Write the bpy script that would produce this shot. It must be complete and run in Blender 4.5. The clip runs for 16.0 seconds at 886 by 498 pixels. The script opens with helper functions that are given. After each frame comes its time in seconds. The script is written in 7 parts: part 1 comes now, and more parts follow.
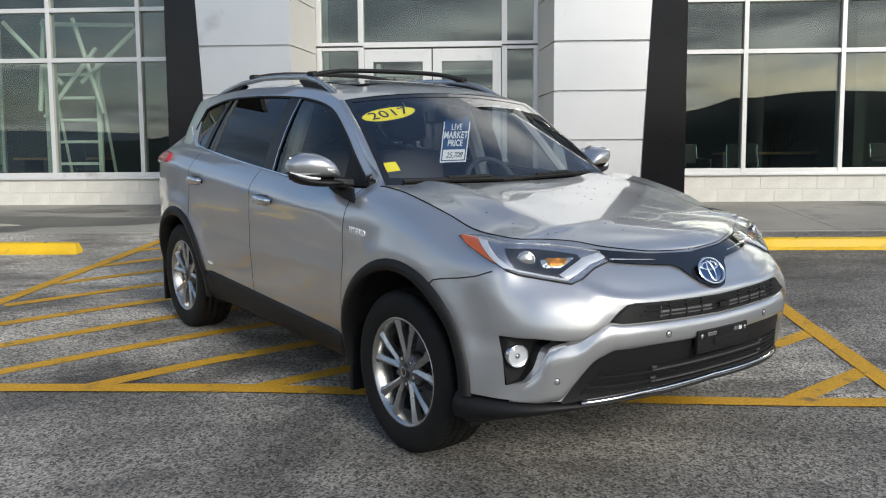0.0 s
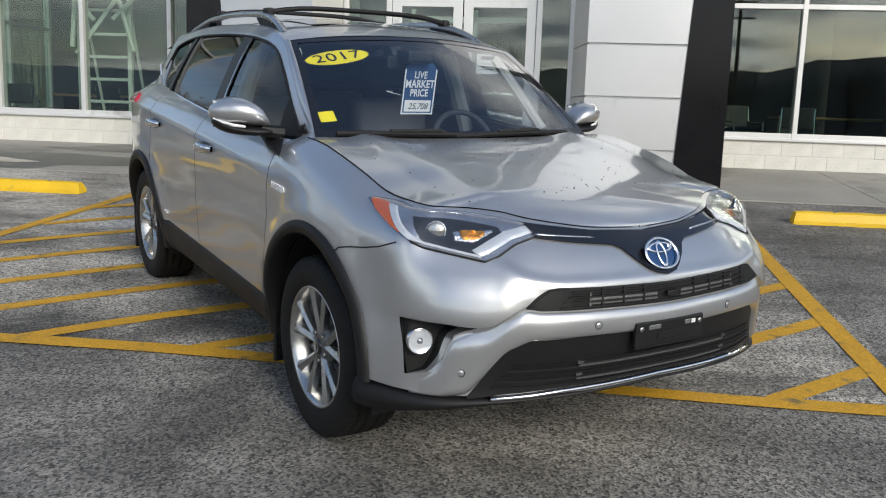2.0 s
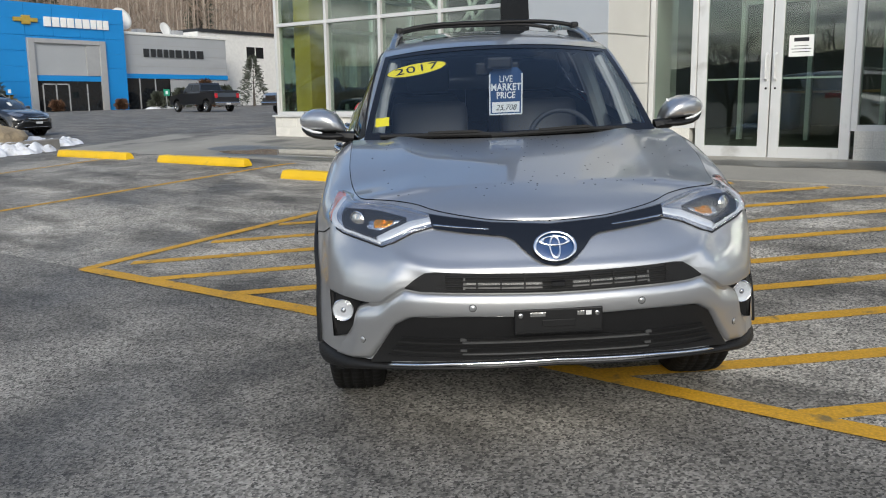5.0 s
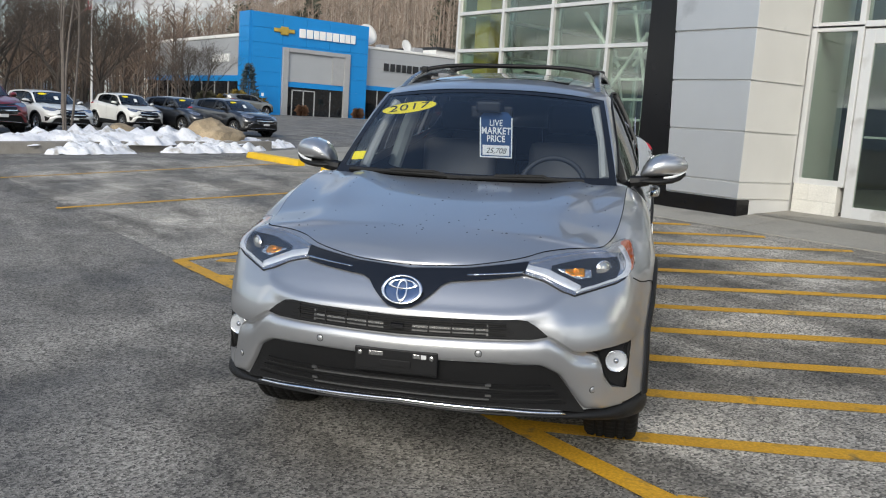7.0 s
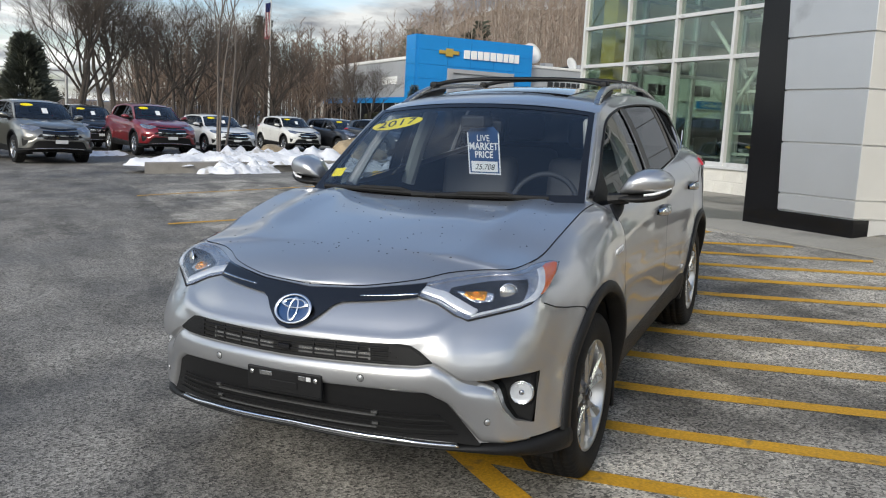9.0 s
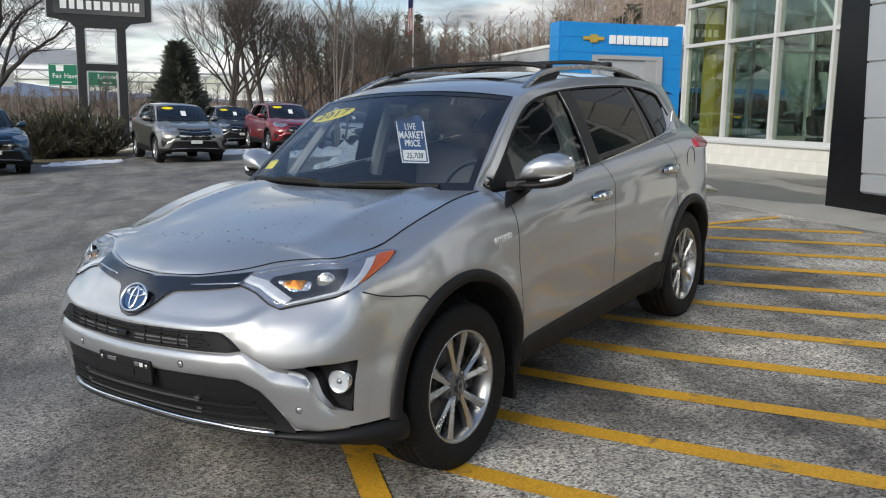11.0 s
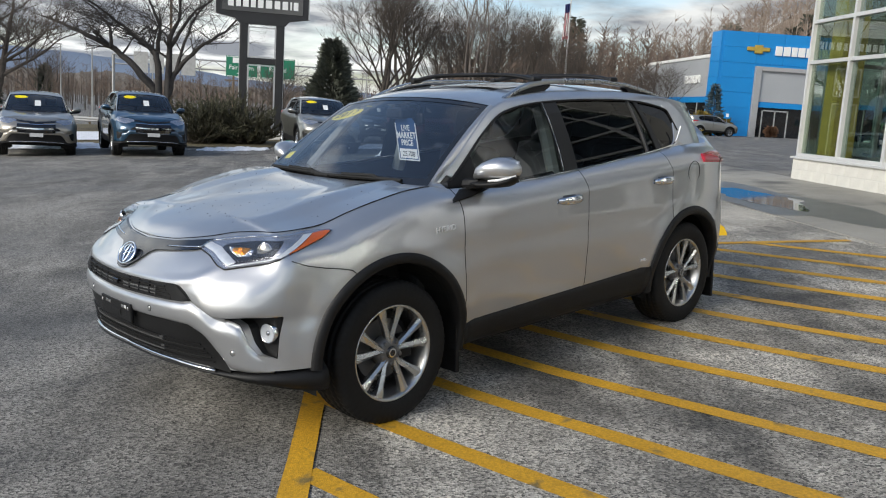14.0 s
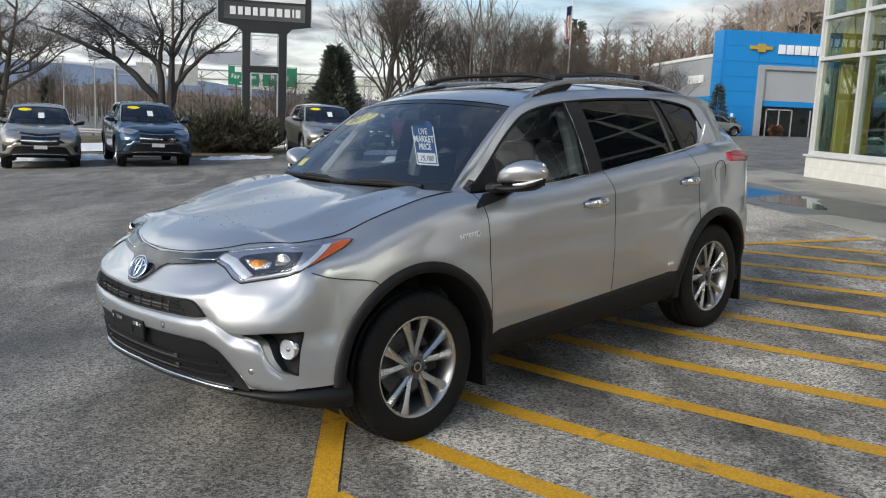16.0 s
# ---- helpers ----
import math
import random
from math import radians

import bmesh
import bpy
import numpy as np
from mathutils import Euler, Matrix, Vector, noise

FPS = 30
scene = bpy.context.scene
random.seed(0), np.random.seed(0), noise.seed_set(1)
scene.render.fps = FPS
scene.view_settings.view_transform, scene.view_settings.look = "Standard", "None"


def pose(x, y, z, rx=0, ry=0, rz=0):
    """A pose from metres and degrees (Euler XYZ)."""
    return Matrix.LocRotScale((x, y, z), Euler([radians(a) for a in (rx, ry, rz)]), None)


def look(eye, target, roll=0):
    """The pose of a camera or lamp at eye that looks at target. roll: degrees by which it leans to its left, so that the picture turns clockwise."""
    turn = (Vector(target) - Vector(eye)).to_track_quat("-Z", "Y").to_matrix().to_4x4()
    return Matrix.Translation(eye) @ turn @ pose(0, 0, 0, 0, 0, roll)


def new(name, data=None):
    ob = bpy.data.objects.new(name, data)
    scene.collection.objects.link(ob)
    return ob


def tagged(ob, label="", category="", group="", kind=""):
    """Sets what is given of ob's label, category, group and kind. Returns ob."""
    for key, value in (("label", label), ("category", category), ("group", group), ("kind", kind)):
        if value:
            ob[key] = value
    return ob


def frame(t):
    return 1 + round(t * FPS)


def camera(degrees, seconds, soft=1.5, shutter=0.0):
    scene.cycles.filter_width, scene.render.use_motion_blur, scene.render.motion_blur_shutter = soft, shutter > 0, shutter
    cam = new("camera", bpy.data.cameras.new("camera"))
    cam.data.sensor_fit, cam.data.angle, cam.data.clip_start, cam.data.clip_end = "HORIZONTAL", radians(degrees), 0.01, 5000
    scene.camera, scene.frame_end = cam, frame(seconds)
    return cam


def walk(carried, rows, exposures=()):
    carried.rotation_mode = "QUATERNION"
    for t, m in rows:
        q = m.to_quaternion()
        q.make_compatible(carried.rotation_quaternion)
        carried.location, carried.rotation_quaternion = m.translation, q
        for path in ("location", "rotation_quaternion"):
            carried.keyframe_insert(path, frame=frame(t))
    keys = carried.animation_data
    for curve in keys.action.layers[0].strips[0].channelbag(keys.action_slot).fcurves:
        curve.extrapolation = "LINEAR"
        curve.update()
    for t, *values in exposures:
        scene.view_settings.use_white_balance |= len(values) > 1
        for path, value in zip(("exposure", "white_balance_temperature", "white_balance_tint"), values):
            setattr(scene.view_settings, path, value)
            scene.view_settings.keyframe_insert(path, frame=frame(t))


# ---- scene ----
cam = camera(55.1, 16.0, 1.1)
PATH = [
    (0, (0.519, -5.171, 1.2), (0.421, -3.183, 1.006), -0.4),
    (0.5, (0.637, -5.095, 1.18), (0.538, -3.108, 0.982), -0.1),
    (1, (0.707, -4.99, 1.194), (0.594, -3.007, 0.958), 0.1),
    (1.5, (0.805, -4.784, 1.201), (0.637, -2.812, 0.912), 1.6),
    (2, (1.035, -4.694, 1.213), (0.792, -2.733, 0.906), 1.9),
    (2.5, (1.276, -4.653, 1.231), (0.744, -2.752, 0.91), 3.3),
    (3, (1.522, -4.801, 1.232), (0.84, -2.951, 0.894), 2.3),
    (3.2, (1.655, -4.814, 1.251), (0.956, -2.971, 0.916), 1.8),
    (5.3, (3.091, -4.298, 1.309), (1.871, -2.75, 0.971), -0.1),
    (5.5, (3.201, -4.213, 1.321), (1.972, -2.67, 0.991), 0.5),
    (6, (3.445, -3.961, 1.333), (2.202, -2.429, 1.003), 2.0),
    (6.5, (3.736, -3.724, 1.355), (2.37, -2.295, 1.047), 4.3),
    (7, (3.962, -3.569, 1.416), (2.409, -2.346, 1.115), 3.8),
    (7.5, (4.036, -3.315, 1.377), (2.423, -2.165, 1.096), 4.1),
    (8, (4.064, -3.033, 1.405), (2.446, -1.895, 1.111), 2.4),
    (8.5, (4.152, -2.876, 1.415), (2.514, -1.766, 1.122), 3.9),
    (8.7, (4.245, -2.788, 1.438), (2.551, -1.765, 1.151), 3.9),
    (10.8, (4.785, -1.569, 1.493), (2.895, -0.998, 1.176), 0.6),
    (11, (4.797, -1.482, 1.49), (2.897, -0.945, 1.174), 0.9),
    (11.5, (4.79, -1.232, 1.512), (2.866, -0.788, 1.196), 2.8),
    (12, (4.884, -0.959, 1.519), (2.928, -0.697, 1.192), 3.5),
    (12.5, (5.049, -0.794, 1.523), (3.093, -0.544, 1.191), 3.9),
    (13, (5.26, -0.8, 1.544), (3.3, -0.568, 1.218), 3.2),
    (13.5, (5.44, -0.705, 1.541), (3.477, -0.493, 1.219), 3.5),
    (14, (5.505, -0.647, 1.54), (3.541, -0.457, 1.216), 3.6),
    (14.5, (5.386, -0.685, 1.54), (3.42, -0.506, 1.221), 3.1),
    (15, (5.32, -0.691, 1.53), (3.353, -0.515, 1.212), 2.4),
    (15.5, (5.319, -0.7, 1.528), (3.353, -0.505, 1.214), 2.4),
    (16, (5.31, -0.725, 1.519), (3.343, -0.546, 1.206), 2.5),
]
walk(cam, [(t, look(eye, target, roll)) for t, eye, target, roll in PATH])

# ---- light ----
world = bpy.data.worlds.new("sky")
scene.world = world
world.use_nodes = True
wn, wl = world.node_tree.nodes, world.node_tree.links
SUN_AZ, SUN_EL = radians(-54), radians(27)
sky = wn.new("ShaderNodeTexSky")
sky.sky_type, sky.sun_disc = "NISHITA", False
sky.sun_elevation, sky.sun_rotation = SUN_EL, math.pi / 2 - SUN_AZ
sky.air_density, sky.dust_density, sky.ozone_density = 1.0, 1.7, 1.7
# broken cloud over the whole sky
wtc = wn.new("ShaderNodeTexCoord")
wsep = wn.new("ShaderNodeSeparateXYZ")
wl.new(wtc.outputs["Generated"], wsep.inputs[0])
wz = wn.new("ShaderNodeMath"); wz.operation = "MAXIMUM"; wz.inputs[1].default_value = 0.0
wl.new(wsep.outputs[2], wz.inputs[0])
wz2 = wn.new("ShaderNodeMath"); wz2.operation = "ADD"; wz2.inputs[1].default_value = 0.12
wl.new(wz.outputs[0], wz2.inputs[0])
wdiv = wn.new("ShaderNodeVectorMath"); wdiv.operation = "DIVIDE"
wcomb = wn.new("ShaderNodeCombineXYZ")
for k in range(3):
    wl.new(wz2.outputs[0], wcomb.inputs[k])
wl.new(wtc.outputs["Generated"], wdiv.inputs[0]); wl.new(wcomb.outputs[0], wdiv.inputs[1])
wno = wn.new("ShaderNodeTexNoise")
wno.inputs["Scale"].default_value, wno.inputs["Detail"].default_value, wno.inputs["Roughness"].default_value = 0.8, 8, 0.55
wl.new(wdiv.outputs[0], wno.inputs["Vector"])
wra = wn.new("ShaderNodeValToRGB")
wra.color_ramp.elements[0].position, wra.color_ramp.elements[1].position = 0.37, 0.55
wsub = wn.new("ShaderNodeMath"); wsub.operation = "MULTIPLY_ADD"; wsub.inputs[1].default_value = -0.17
wl.new(wz.outputs[0], wsub.inputs[0]); wl.new(wno.outputs["Fac"], wsub.inputs[2])
wl.new(wsub.outputs[0], wra.inputs[0])
wno2 = wn.new("ShaderNodeTexNoise")
wno2.inputs["Scale"].default_value, wno2.inputs["Detail"].default_value = 1.9, 7
wl.new(wdiv.outputs[0], wno2.inputs["Vector"])
wr2 = wn.new("ShaderNodeValToRGB")
wr2.color_ramp.elements[0].position, wr2.color_ramp.elements[1].position = 0.40, 0.61
wr2.color_ramp.elements[0].color, wr2.color_ramp.elements[1].color = (2.42, 2.6, 2.92, 1), (8.75, 8.9, 8.75, 1)
wl.new(wno2.outputs["Fac"], wr2.inputs[0])
wmix = wn.new("ShaderNodeMixRGB")
# clouds are brighter on the sun's side of the sky
wdot = wn.new("ShaderNodeVectorMath"); wdot.operation = "DOT_PRODUCT"
wl.new(wtc.outputs["Generated"], wdot.inputs[0])
wdot.inputs[1].default_value = (math.cos(SUN_AZ), math.sin(SUN_AZ), 0)
wgl = wn.new("ShaderNodeMapRange")
wgl.inputs[1].default_value, wgl.inputs[2].default_value, wgl.inputs[3].default_value, wgl.inputs[4].default_value = -1, 1, .46, 1.36
wl.new(wdot.outputs["Value"], wgl.inputs[0])
wsc = wn.new("ShaderNodeVectorMath"); wsc.operation = "SCALE"
wl.new(wr2.outputs[0], wsc.inputs[0]); wl.new(wgl.outputs[0], wsc.inputs["Scale"])
wl.new(wra.outputs[0], wmix.inputs[0]); wl.new(sky.outputs[0], wmix.inputs[1]); wl.new(wsc.outputs[0], wmix.inputs[2])
wl.new(wmix.outputs[0], wn["Background"].inputs[0])
wn["Background"].inputs[1].default_value = 0.190

sun = new("sun", bpy.data.lights.new("sun", "SUN"))
sun.data.energy, sun.data.angle, sun.data.color = 2.7, radians(26), (1.0, 0.965, 0.87)
sun.matrix_world = look((0, 0, 0), (-math.cos(SUN_AZ) * math.cos(SUN_EL), -math.sin(SUN_AZ) * math.cos(SUN_EL), -math.sin(SUN_EL)))
scene.view_settings.exposure = 0.0


# ---- materials ----
def material(name, base, rough=0.6, metal=0.0, vary=0.0, scale=3.0, fine=0.0, fine_scale=60.0, bump=0.0, bump_scale=80.0, coat=0.0, spec=0.5, dirt=None):
    """A surface with large and fine variation of tone, relief and an optional second colour in patches."""
    m = bpy.data.materials.new(name)
    m.use_nodes = True
    n, l = m.node_tree.nodes, m.node_tree.links
    p = n["Principled BSDF"]
    p.inputs["Base Color"].default_value = (*base, 1)
    p.inputs["Roughness"].default_value, p.inputs["Metallic"].default_value = rough, metal
    p.inputs["Specular IOR Level"].default_value = spec
    p.inputs["Coat Weight"].default_value, p.inputs["Coat Roughness"].default_value = coat, 0.03
    tc = n.new("ShaderNodeTexCoord")
    col = None
    if vary or fine or dirt:
        a = n.new("ShaderNodeTexNoise"); a.inputs["Scale"].default_value, a.inputs["Detail"].default_value = scale, 6
        b = n.new("ShaderNodeTexNoise"); b.inputs["Scale"].default_value, b.inputs["Detail"].default_value = fine_scale, 3
        l.new(tc.outputs["Object"], a.inputs[0]); l.new(tc.outputs["Object"], b.inputs[0])
        ra = n.new("ShaderNodeMapRange"); ra.inputs[1].default_value, ra.inputs[2].default_value = .3, .7
        ra.inputs[3].default_value, ra.inputs[4].default_value = 1 - vary, 1 + vary
        rb = n.new("ShaderNodeMapRange"); rb.inputs[1].default_value, rb.inputs[2].default_value = .3, .7
        rb.inputs[3].default_value, rb.inputs[4].default_value = 1 - fine, 1 + fine
        l.new(a.outputs["Fac"], ra.inputs[0]); l.new(b.outputs["Fac"], rb.inputs[0])
        mu = n.new("ShaderNodeMath"); mu.operation = "MULTIPLY"
        l.new(ra.outputs[0], mu.inputs[0]); l.new(rb.outputs[0], mu.inputs[1])
        vm = n.new("ShaderNodeVectorMath"); vm.operation = "SCALE"
        l.new(mu.outputs[0], vm.inputs["Scale"])
        vm.inputs[0].default_value = base
        if dirt:
            c = n.new("ShaderNodeTexNoise"); c.inputs["Scale"].default_value, c.inputs["Detail"].default_value = dirt[1], 8
            l.new(tc.outputs["Object"], c.inputs[0])
            rc = n.new("ShaderNodeMapRange"); rc.inputs[1].default_value, rc.inputs[2].default_value = dirt[2], dirt[2] + .12
            l.new(c.outputs["Fac"], rc.inputs[0])
            mx = n.new("ShaderNodeMixRGB"); mx.inputs[1].default_value, mx.inputs[2].default_value = (*base, 1), (*dirt[0], 1)
            l.new(rc.outputs[0], mx.inputs[0]); l.new(mx.outputs[0], vm.inputs[0])
        l.new(vm.outputs[0], p.inputs["Base Color"])
        rr = n.new("ShaderNodeMapRange"); rr.inputs[3].default_value, rr.inputs[4].default_value = max(0.02, rough - .12 * rough), min(1, rough + .12 * rough)
        l.new(a.outputs["Fac"], rr.inputs[0]); l.new(rr.outputs[0], p.inputs["Roughness"])
    if bump:
        d = n.new("ShaderNodeTexNoise"); d.inputs["Scale"].default_value, d.inputs["Detail"].default_value = bump_scale, 4
        l.new(tc.outputs["Object"], d.inputs[0])
        bu = n.new("ShaderNodeBump"); bu.inputs["Strength"].default_value, bu.inputs["Distance"].default_value = 1.0, bump
        l.new(d.outputs["Fac"], bu.inputs["Height"]); l.new(bu.outputs[0], p.inputs["Normal"])
    return m


def car_paint(name, base, rough=0.32, metal=0.75, flake=0.12):
    m = material(name, base, rough, metal, vary=0.04, scale=2.5, fine=flake, fine_scale=900.0, coat=1.0)
    m.node_tree.nodes["Principled BSDF"].inputs["Coat IOR"].default_value = 1.7
    return m


def glass(name, tint, clear=0.8, rough=0.0, gloss=0.05, rise=3.2):
    """A thin pane: mirror-like gloss over a tinted, clear sheet."""
    m = bpy.data.materials.new(name)
    m.use_nodes = True
    n, l = m.node_tree.nodes, m.node_tree.links
    n.remove(n["Principled BSDF"])
    t = n.new("ShaderNodeBsdfTransparent"); t.inputs[0].default_value = (*[c * clear for c in tint], 1)
    g = n.new("ShaderNodeBsdfGlossy"); g.inputs["Roughness"].default_value = rough
    w = n.new("ShaderNodeLayerWeight"); w.inputs[0].default_value = 0.5
    q = n.new("ShaderNodeMath"); q.operation = "POWER"; q.inputs[1].default_value = rise
    l.new(w.outputs["Facing"], q.inputs[0])
    f = n.new("ShaderNodeMapRange"); f.inputs[3].default_value, f.inputs[4].default_value = gloss, 0.9
    l.new(q.outputs[0], f.inputs[0])
    mx = n.new("ShaderNodeMixShader")
    l.new(f.outputs[0], mx.inputs[0]); l.new(t.outputs[0], mx.inputs[1]); l.new(g.outputs[0], mx.inputs[2])
    l.new(mx.outputs[0], n["Material Output"].inputs[0])
    return m


def asphalt(name, tone, patchy=1.0):
    """Old pale asphalt: worn aggregate, damp dark patches and pale traffic wear."""
    m = bpy.data.materials.new(name)
    m.use_nodes = True
    n, l = m.node_tree.nodes, m.node_tree.links
    p = n["Principled BSDF"]
    tc = n.new("ShaderNodeTexCoord")
    def tex(scale, detail, rough=.5):
        a = n.new("ShaderNodeTexNoise")
        a.inputs["Scale"].default_value, a.inputs["Detail"].default_value, a.inputs["Roughness"].default_value = scale, detail, rough
        l.new(tc.outputs["Object"], a.inputs[0]); return a.outputs["Fac"]
    def rng(fac, a, b, c, d):
        r = n.new("ShaderNodeMapRange")
        for k, v in enumerate((a, b, c, d)):
            r.inputs[1 + k].default_value = v
        l.new(fac, r.inputs[0]); return r.outputs[0]
    def mul(a, b):
        k = n.new("ShaderNodeMath"); k.operation = "MULTIPLY"; l.new(a, k.inputs[0]); l.new(b, k.inputs[1]); return k.outputs[0]
    stones = n.new("ShaderNodeTexVoronoi"); stones.inputs["Scale"].default_value = 98
    l.new(tc.outputs["Object"], stones.inputs["Vector"])
    bw = n.new("ShaderNodeRGBToBW"); l.new(stones.outputs["Color"], bw.inputs[0])
    fac = mul(rng(bw.outputs[0], .15, .85, .27, 1.90), rng(tex(.45, 8, .66), .37, .60, 1 - .42 * patchy, 1 + .20 * patchy))
    fac = mul(fac, rng(tex(1.7, 7, .6), .3, .7, 1 - .28 * patchy, 1 + .24 * patchy))
    fac = mul(fac, rng(tex(22, 4), .3, .7, .9, 1.1))
    fac = mul(fac, rng(tex(.8, 9, .68), .40, .48, 1 - .36 * patchy, 1.04))
    # damp streaks that lie along the painted stripes
    turn = n.new("ShaderNodeMapping")
    turn.inputs["Rotation"].default_value, turn.inputs["Scale"].default_value = (0, 0, radians(-40)), (.75, 2.6, 1)
    l.new(tc.outputs["Object"], turn.inputs["Vector"])
    damp = n.new("ShaderNodeTexNoise")
    damp.inputs["Scale"].default_value, damp.inputs["Detail"].default_value, damp.inputs["Roughness"].default_value = .62, 7, .6
    l.new(turn.outputs[0], damp.inputs["Vector"])
    fac = mul(fac, rng(damp.outputs["Fac"], .40, .54, 1 - .46 * patchy, 1 + .09 * patchy))
    v = n.new("ShaderNodeVectorMath"); v.operation = "SCALE"; v.inputs[0].default_value = tone
    l.new(fac, v.inputs["Scale"]); l.new(v.outputs[0], p.inputs["Base Color"])
    l.new(rng(tex(.45, 8, .62), .36, .56, .62, .92), p.inputs["Roughness"])
    bu = n.new("ShaderNodeBump"); bu.inputs["Distance"].default_value, bu.inputs["Strength"].default_value = .004, .8
    l.new(stones.outputs["Distance"], bu.inputs["Height"]); l.new(bu.outputs[0], p.inputs["Normal"])
    return m


ASPHALT = asphalt("asphalt", (.176, .165, .147), .66)
BAY_ASPHALT = asphalt("bay_asphalt", (.290, .270, .235), 1.05)
ROAD = material("road_asphalt", (.075, .074, .072), .85, vary=.25, scale=.25, fine=.2, fine_scale=30)
CONCRETE = material("concrete", (.30, .285, .25), .85, vary=.16, scale=.8, fine=.1, fine_scale=45, bump=.002, bump_scale=120, dirt=((.13, .125, .115), .7, .56))
YELLOW = material("worn_yellow_paint", (.56, .30, .018), .65, vary=.12, scale=2, fine=.22, fine_scale=70, bump=.002, bump_scale=150, dirt=((.20, .14, .05), 9, .60))
STOP_YELLOW = material("yellow_stop_paint", (.72, .45, .01), .5, vary=.08, fine=.06, bump=.002, bump_scale=60, dirt=((.38, .27, .06), 7, .64))
SNOW = material("old_snow", (.80, .81, .84), .7, vary=.1, scale=3, fine=.05, bump=.03, bump_scale=9, dirt=((.45, .43, .40), 4, .58))
GRASS = material("winter_grass", (.13, .105, .055), .95, vary=.35, scale=.5, fine=.35, fine_scale=25, bump=.03, bump_scale=20)
PAINT = car_paint("silver_paint", (.515, .520, .530), .335, .82, .05)
BLACK_PLASTIC = material("grained_black_plastic", (.0085, .0085, .009), .5, fine=.2, fine_scale=300, bump=.0006, bump_scale=600, spec=.3)
BLACK_GLOSS = material("gloss_black", (.008, .008, .009), .08, coat=.6, vary=.05)
SATIN_BLACK = material("satin_black_film", (.010, .010, .011), .38, vary=.08, spec=.35)
DARK = material("dark_inner", (.006, .006, .006), .8, vary=.1)
CHROME = material("chrome", (.72, .73, .75), .09, 1.0, vary=.03)
ALLOY = material("machined_alloy", (.50, .50, .49), .27, .95, vary=.06, fine=.05, fine_scale=200)
ALLOY_DARK = material("painted_alloy", (.17, .17, .17), .4, .7, vary=.05)
RUBBER = material("tyre_rubber", (.0085, .0083, .008), .7, vary=.25, scale=6, fine=.2, bump=.001, bump_scale=200, spec=.3)
SCREEN_GLASS = glass("screen_glass", (.86, .93, 1.0), .93, 0, .095, 2.6)
CAR_GLASS = glass("car_glass", (.82, .92, .93), .52, 0, .05, 4.2)
PRIVACY_GLASS = glass("privacy_glass", (.5, .52, .55), .13, 0, .028, 4.6)
SHOP_GLASS = glass("shop_glass", (.78, .88, .81), .90, 0, .10)
LENS = glass("lamp_lens", (.97, .98, 1.0), .97, 0, .04)
BEAD = material("dirty_water_bead", (.06, .06, .065), .15, vary=.2)
LAMP_WHITE = material("lamp_reflector", (.46, .47, .50), .20, .8, vary=.1, scale=30)
LAMP_DARK = material("lamp_housing", (.060, .064, .072), .20, .55, vary=.15, scale=20)
LAMP_GUIDE = material("lamp_guide", (.68, .70, .72), .22, .35, coat=.5, vary=.08, scale=40)
AMBER = material("amber_lens", (.52, .095, .006), .15, coat=.6, vary=.1, scale=25)
AMBER_FACET = material("amber_faceted_reflector", (.88, .38, .07), .14, .75, vary=.25, scale=60, bump=.006, bump_scale=90)
PROJECTOR = material("projector_lens", (.50, .49, .46), .06, .75, coat=1.0, vary=.2, scale=40)
REFLECTOR = material("faceted_reflector", (.80, .81, .83), .10, 1.0, vary=.1, scale=50, bump=.01, bump_scale=70)
RED_LENS = material("red_lens", (.40, .02, .03), .15, coat=.6, vary=.08, scale=20)
INTERIOR = material("grey_interior", (.022, .024, .028), .7, vary=.15, fine=.1)
SEAT = material("pale_seat_leather", (.085, .085, .09), .55, vary=.1, fine=.08)
BEIGE = material("pale_trim", (.42, .42, .39), .6, vary=.06)
STICKER = material("yellow_sticker", (.92, .74, .012), .4, vary=.03)
STICKER_DARK = material("print_black", (.012, .012, .014), .5, vary=.05)
WHITE_PRINT = material("white_print", (.80, .80, .78), .5, vary=.03)
BLUE_PRINT = material("blue_print", (.022, .065, .17), .45, vary=.06)
BADGE_SILVER = material("badge_silver", (.88, .88, .88), .35, .2, vary=.03)
BADGE_BLUE = material("badge_blue", (.008, .045, .14), .16, .3, coat=1.0, vary=.1)
PLATE_WHITE = material("plate_white", (.6, .6, .6), .5, vary=.05)


# ---- mesh helpers ----
def part(name, bm, mat, parent=None, label="", smooth=False, kind=""):
    """Links a bmesh as one mesh object under a thing or under a part."""
    me = bpy.data.meshes.new(name)
    bm.normal_update()
    bm.to_mesh(me)
    bm.free()
    if smooth:
        me.polygons.foreach_set("use_smooth", [True] * len(me.polygons))
    me.materials.append(mat)
    ob = new(name, me)
    ob.parent = parent
    if label or kind:
        tagged(ob, label, "", "", kind)
    return ob


def thing(name, m, label, category, group="", kind=""):
    e = new(name)
    e.empty_display_size = 0.2
    e.matrix_basis = m
    return tagged(e, label, category, group, kind)


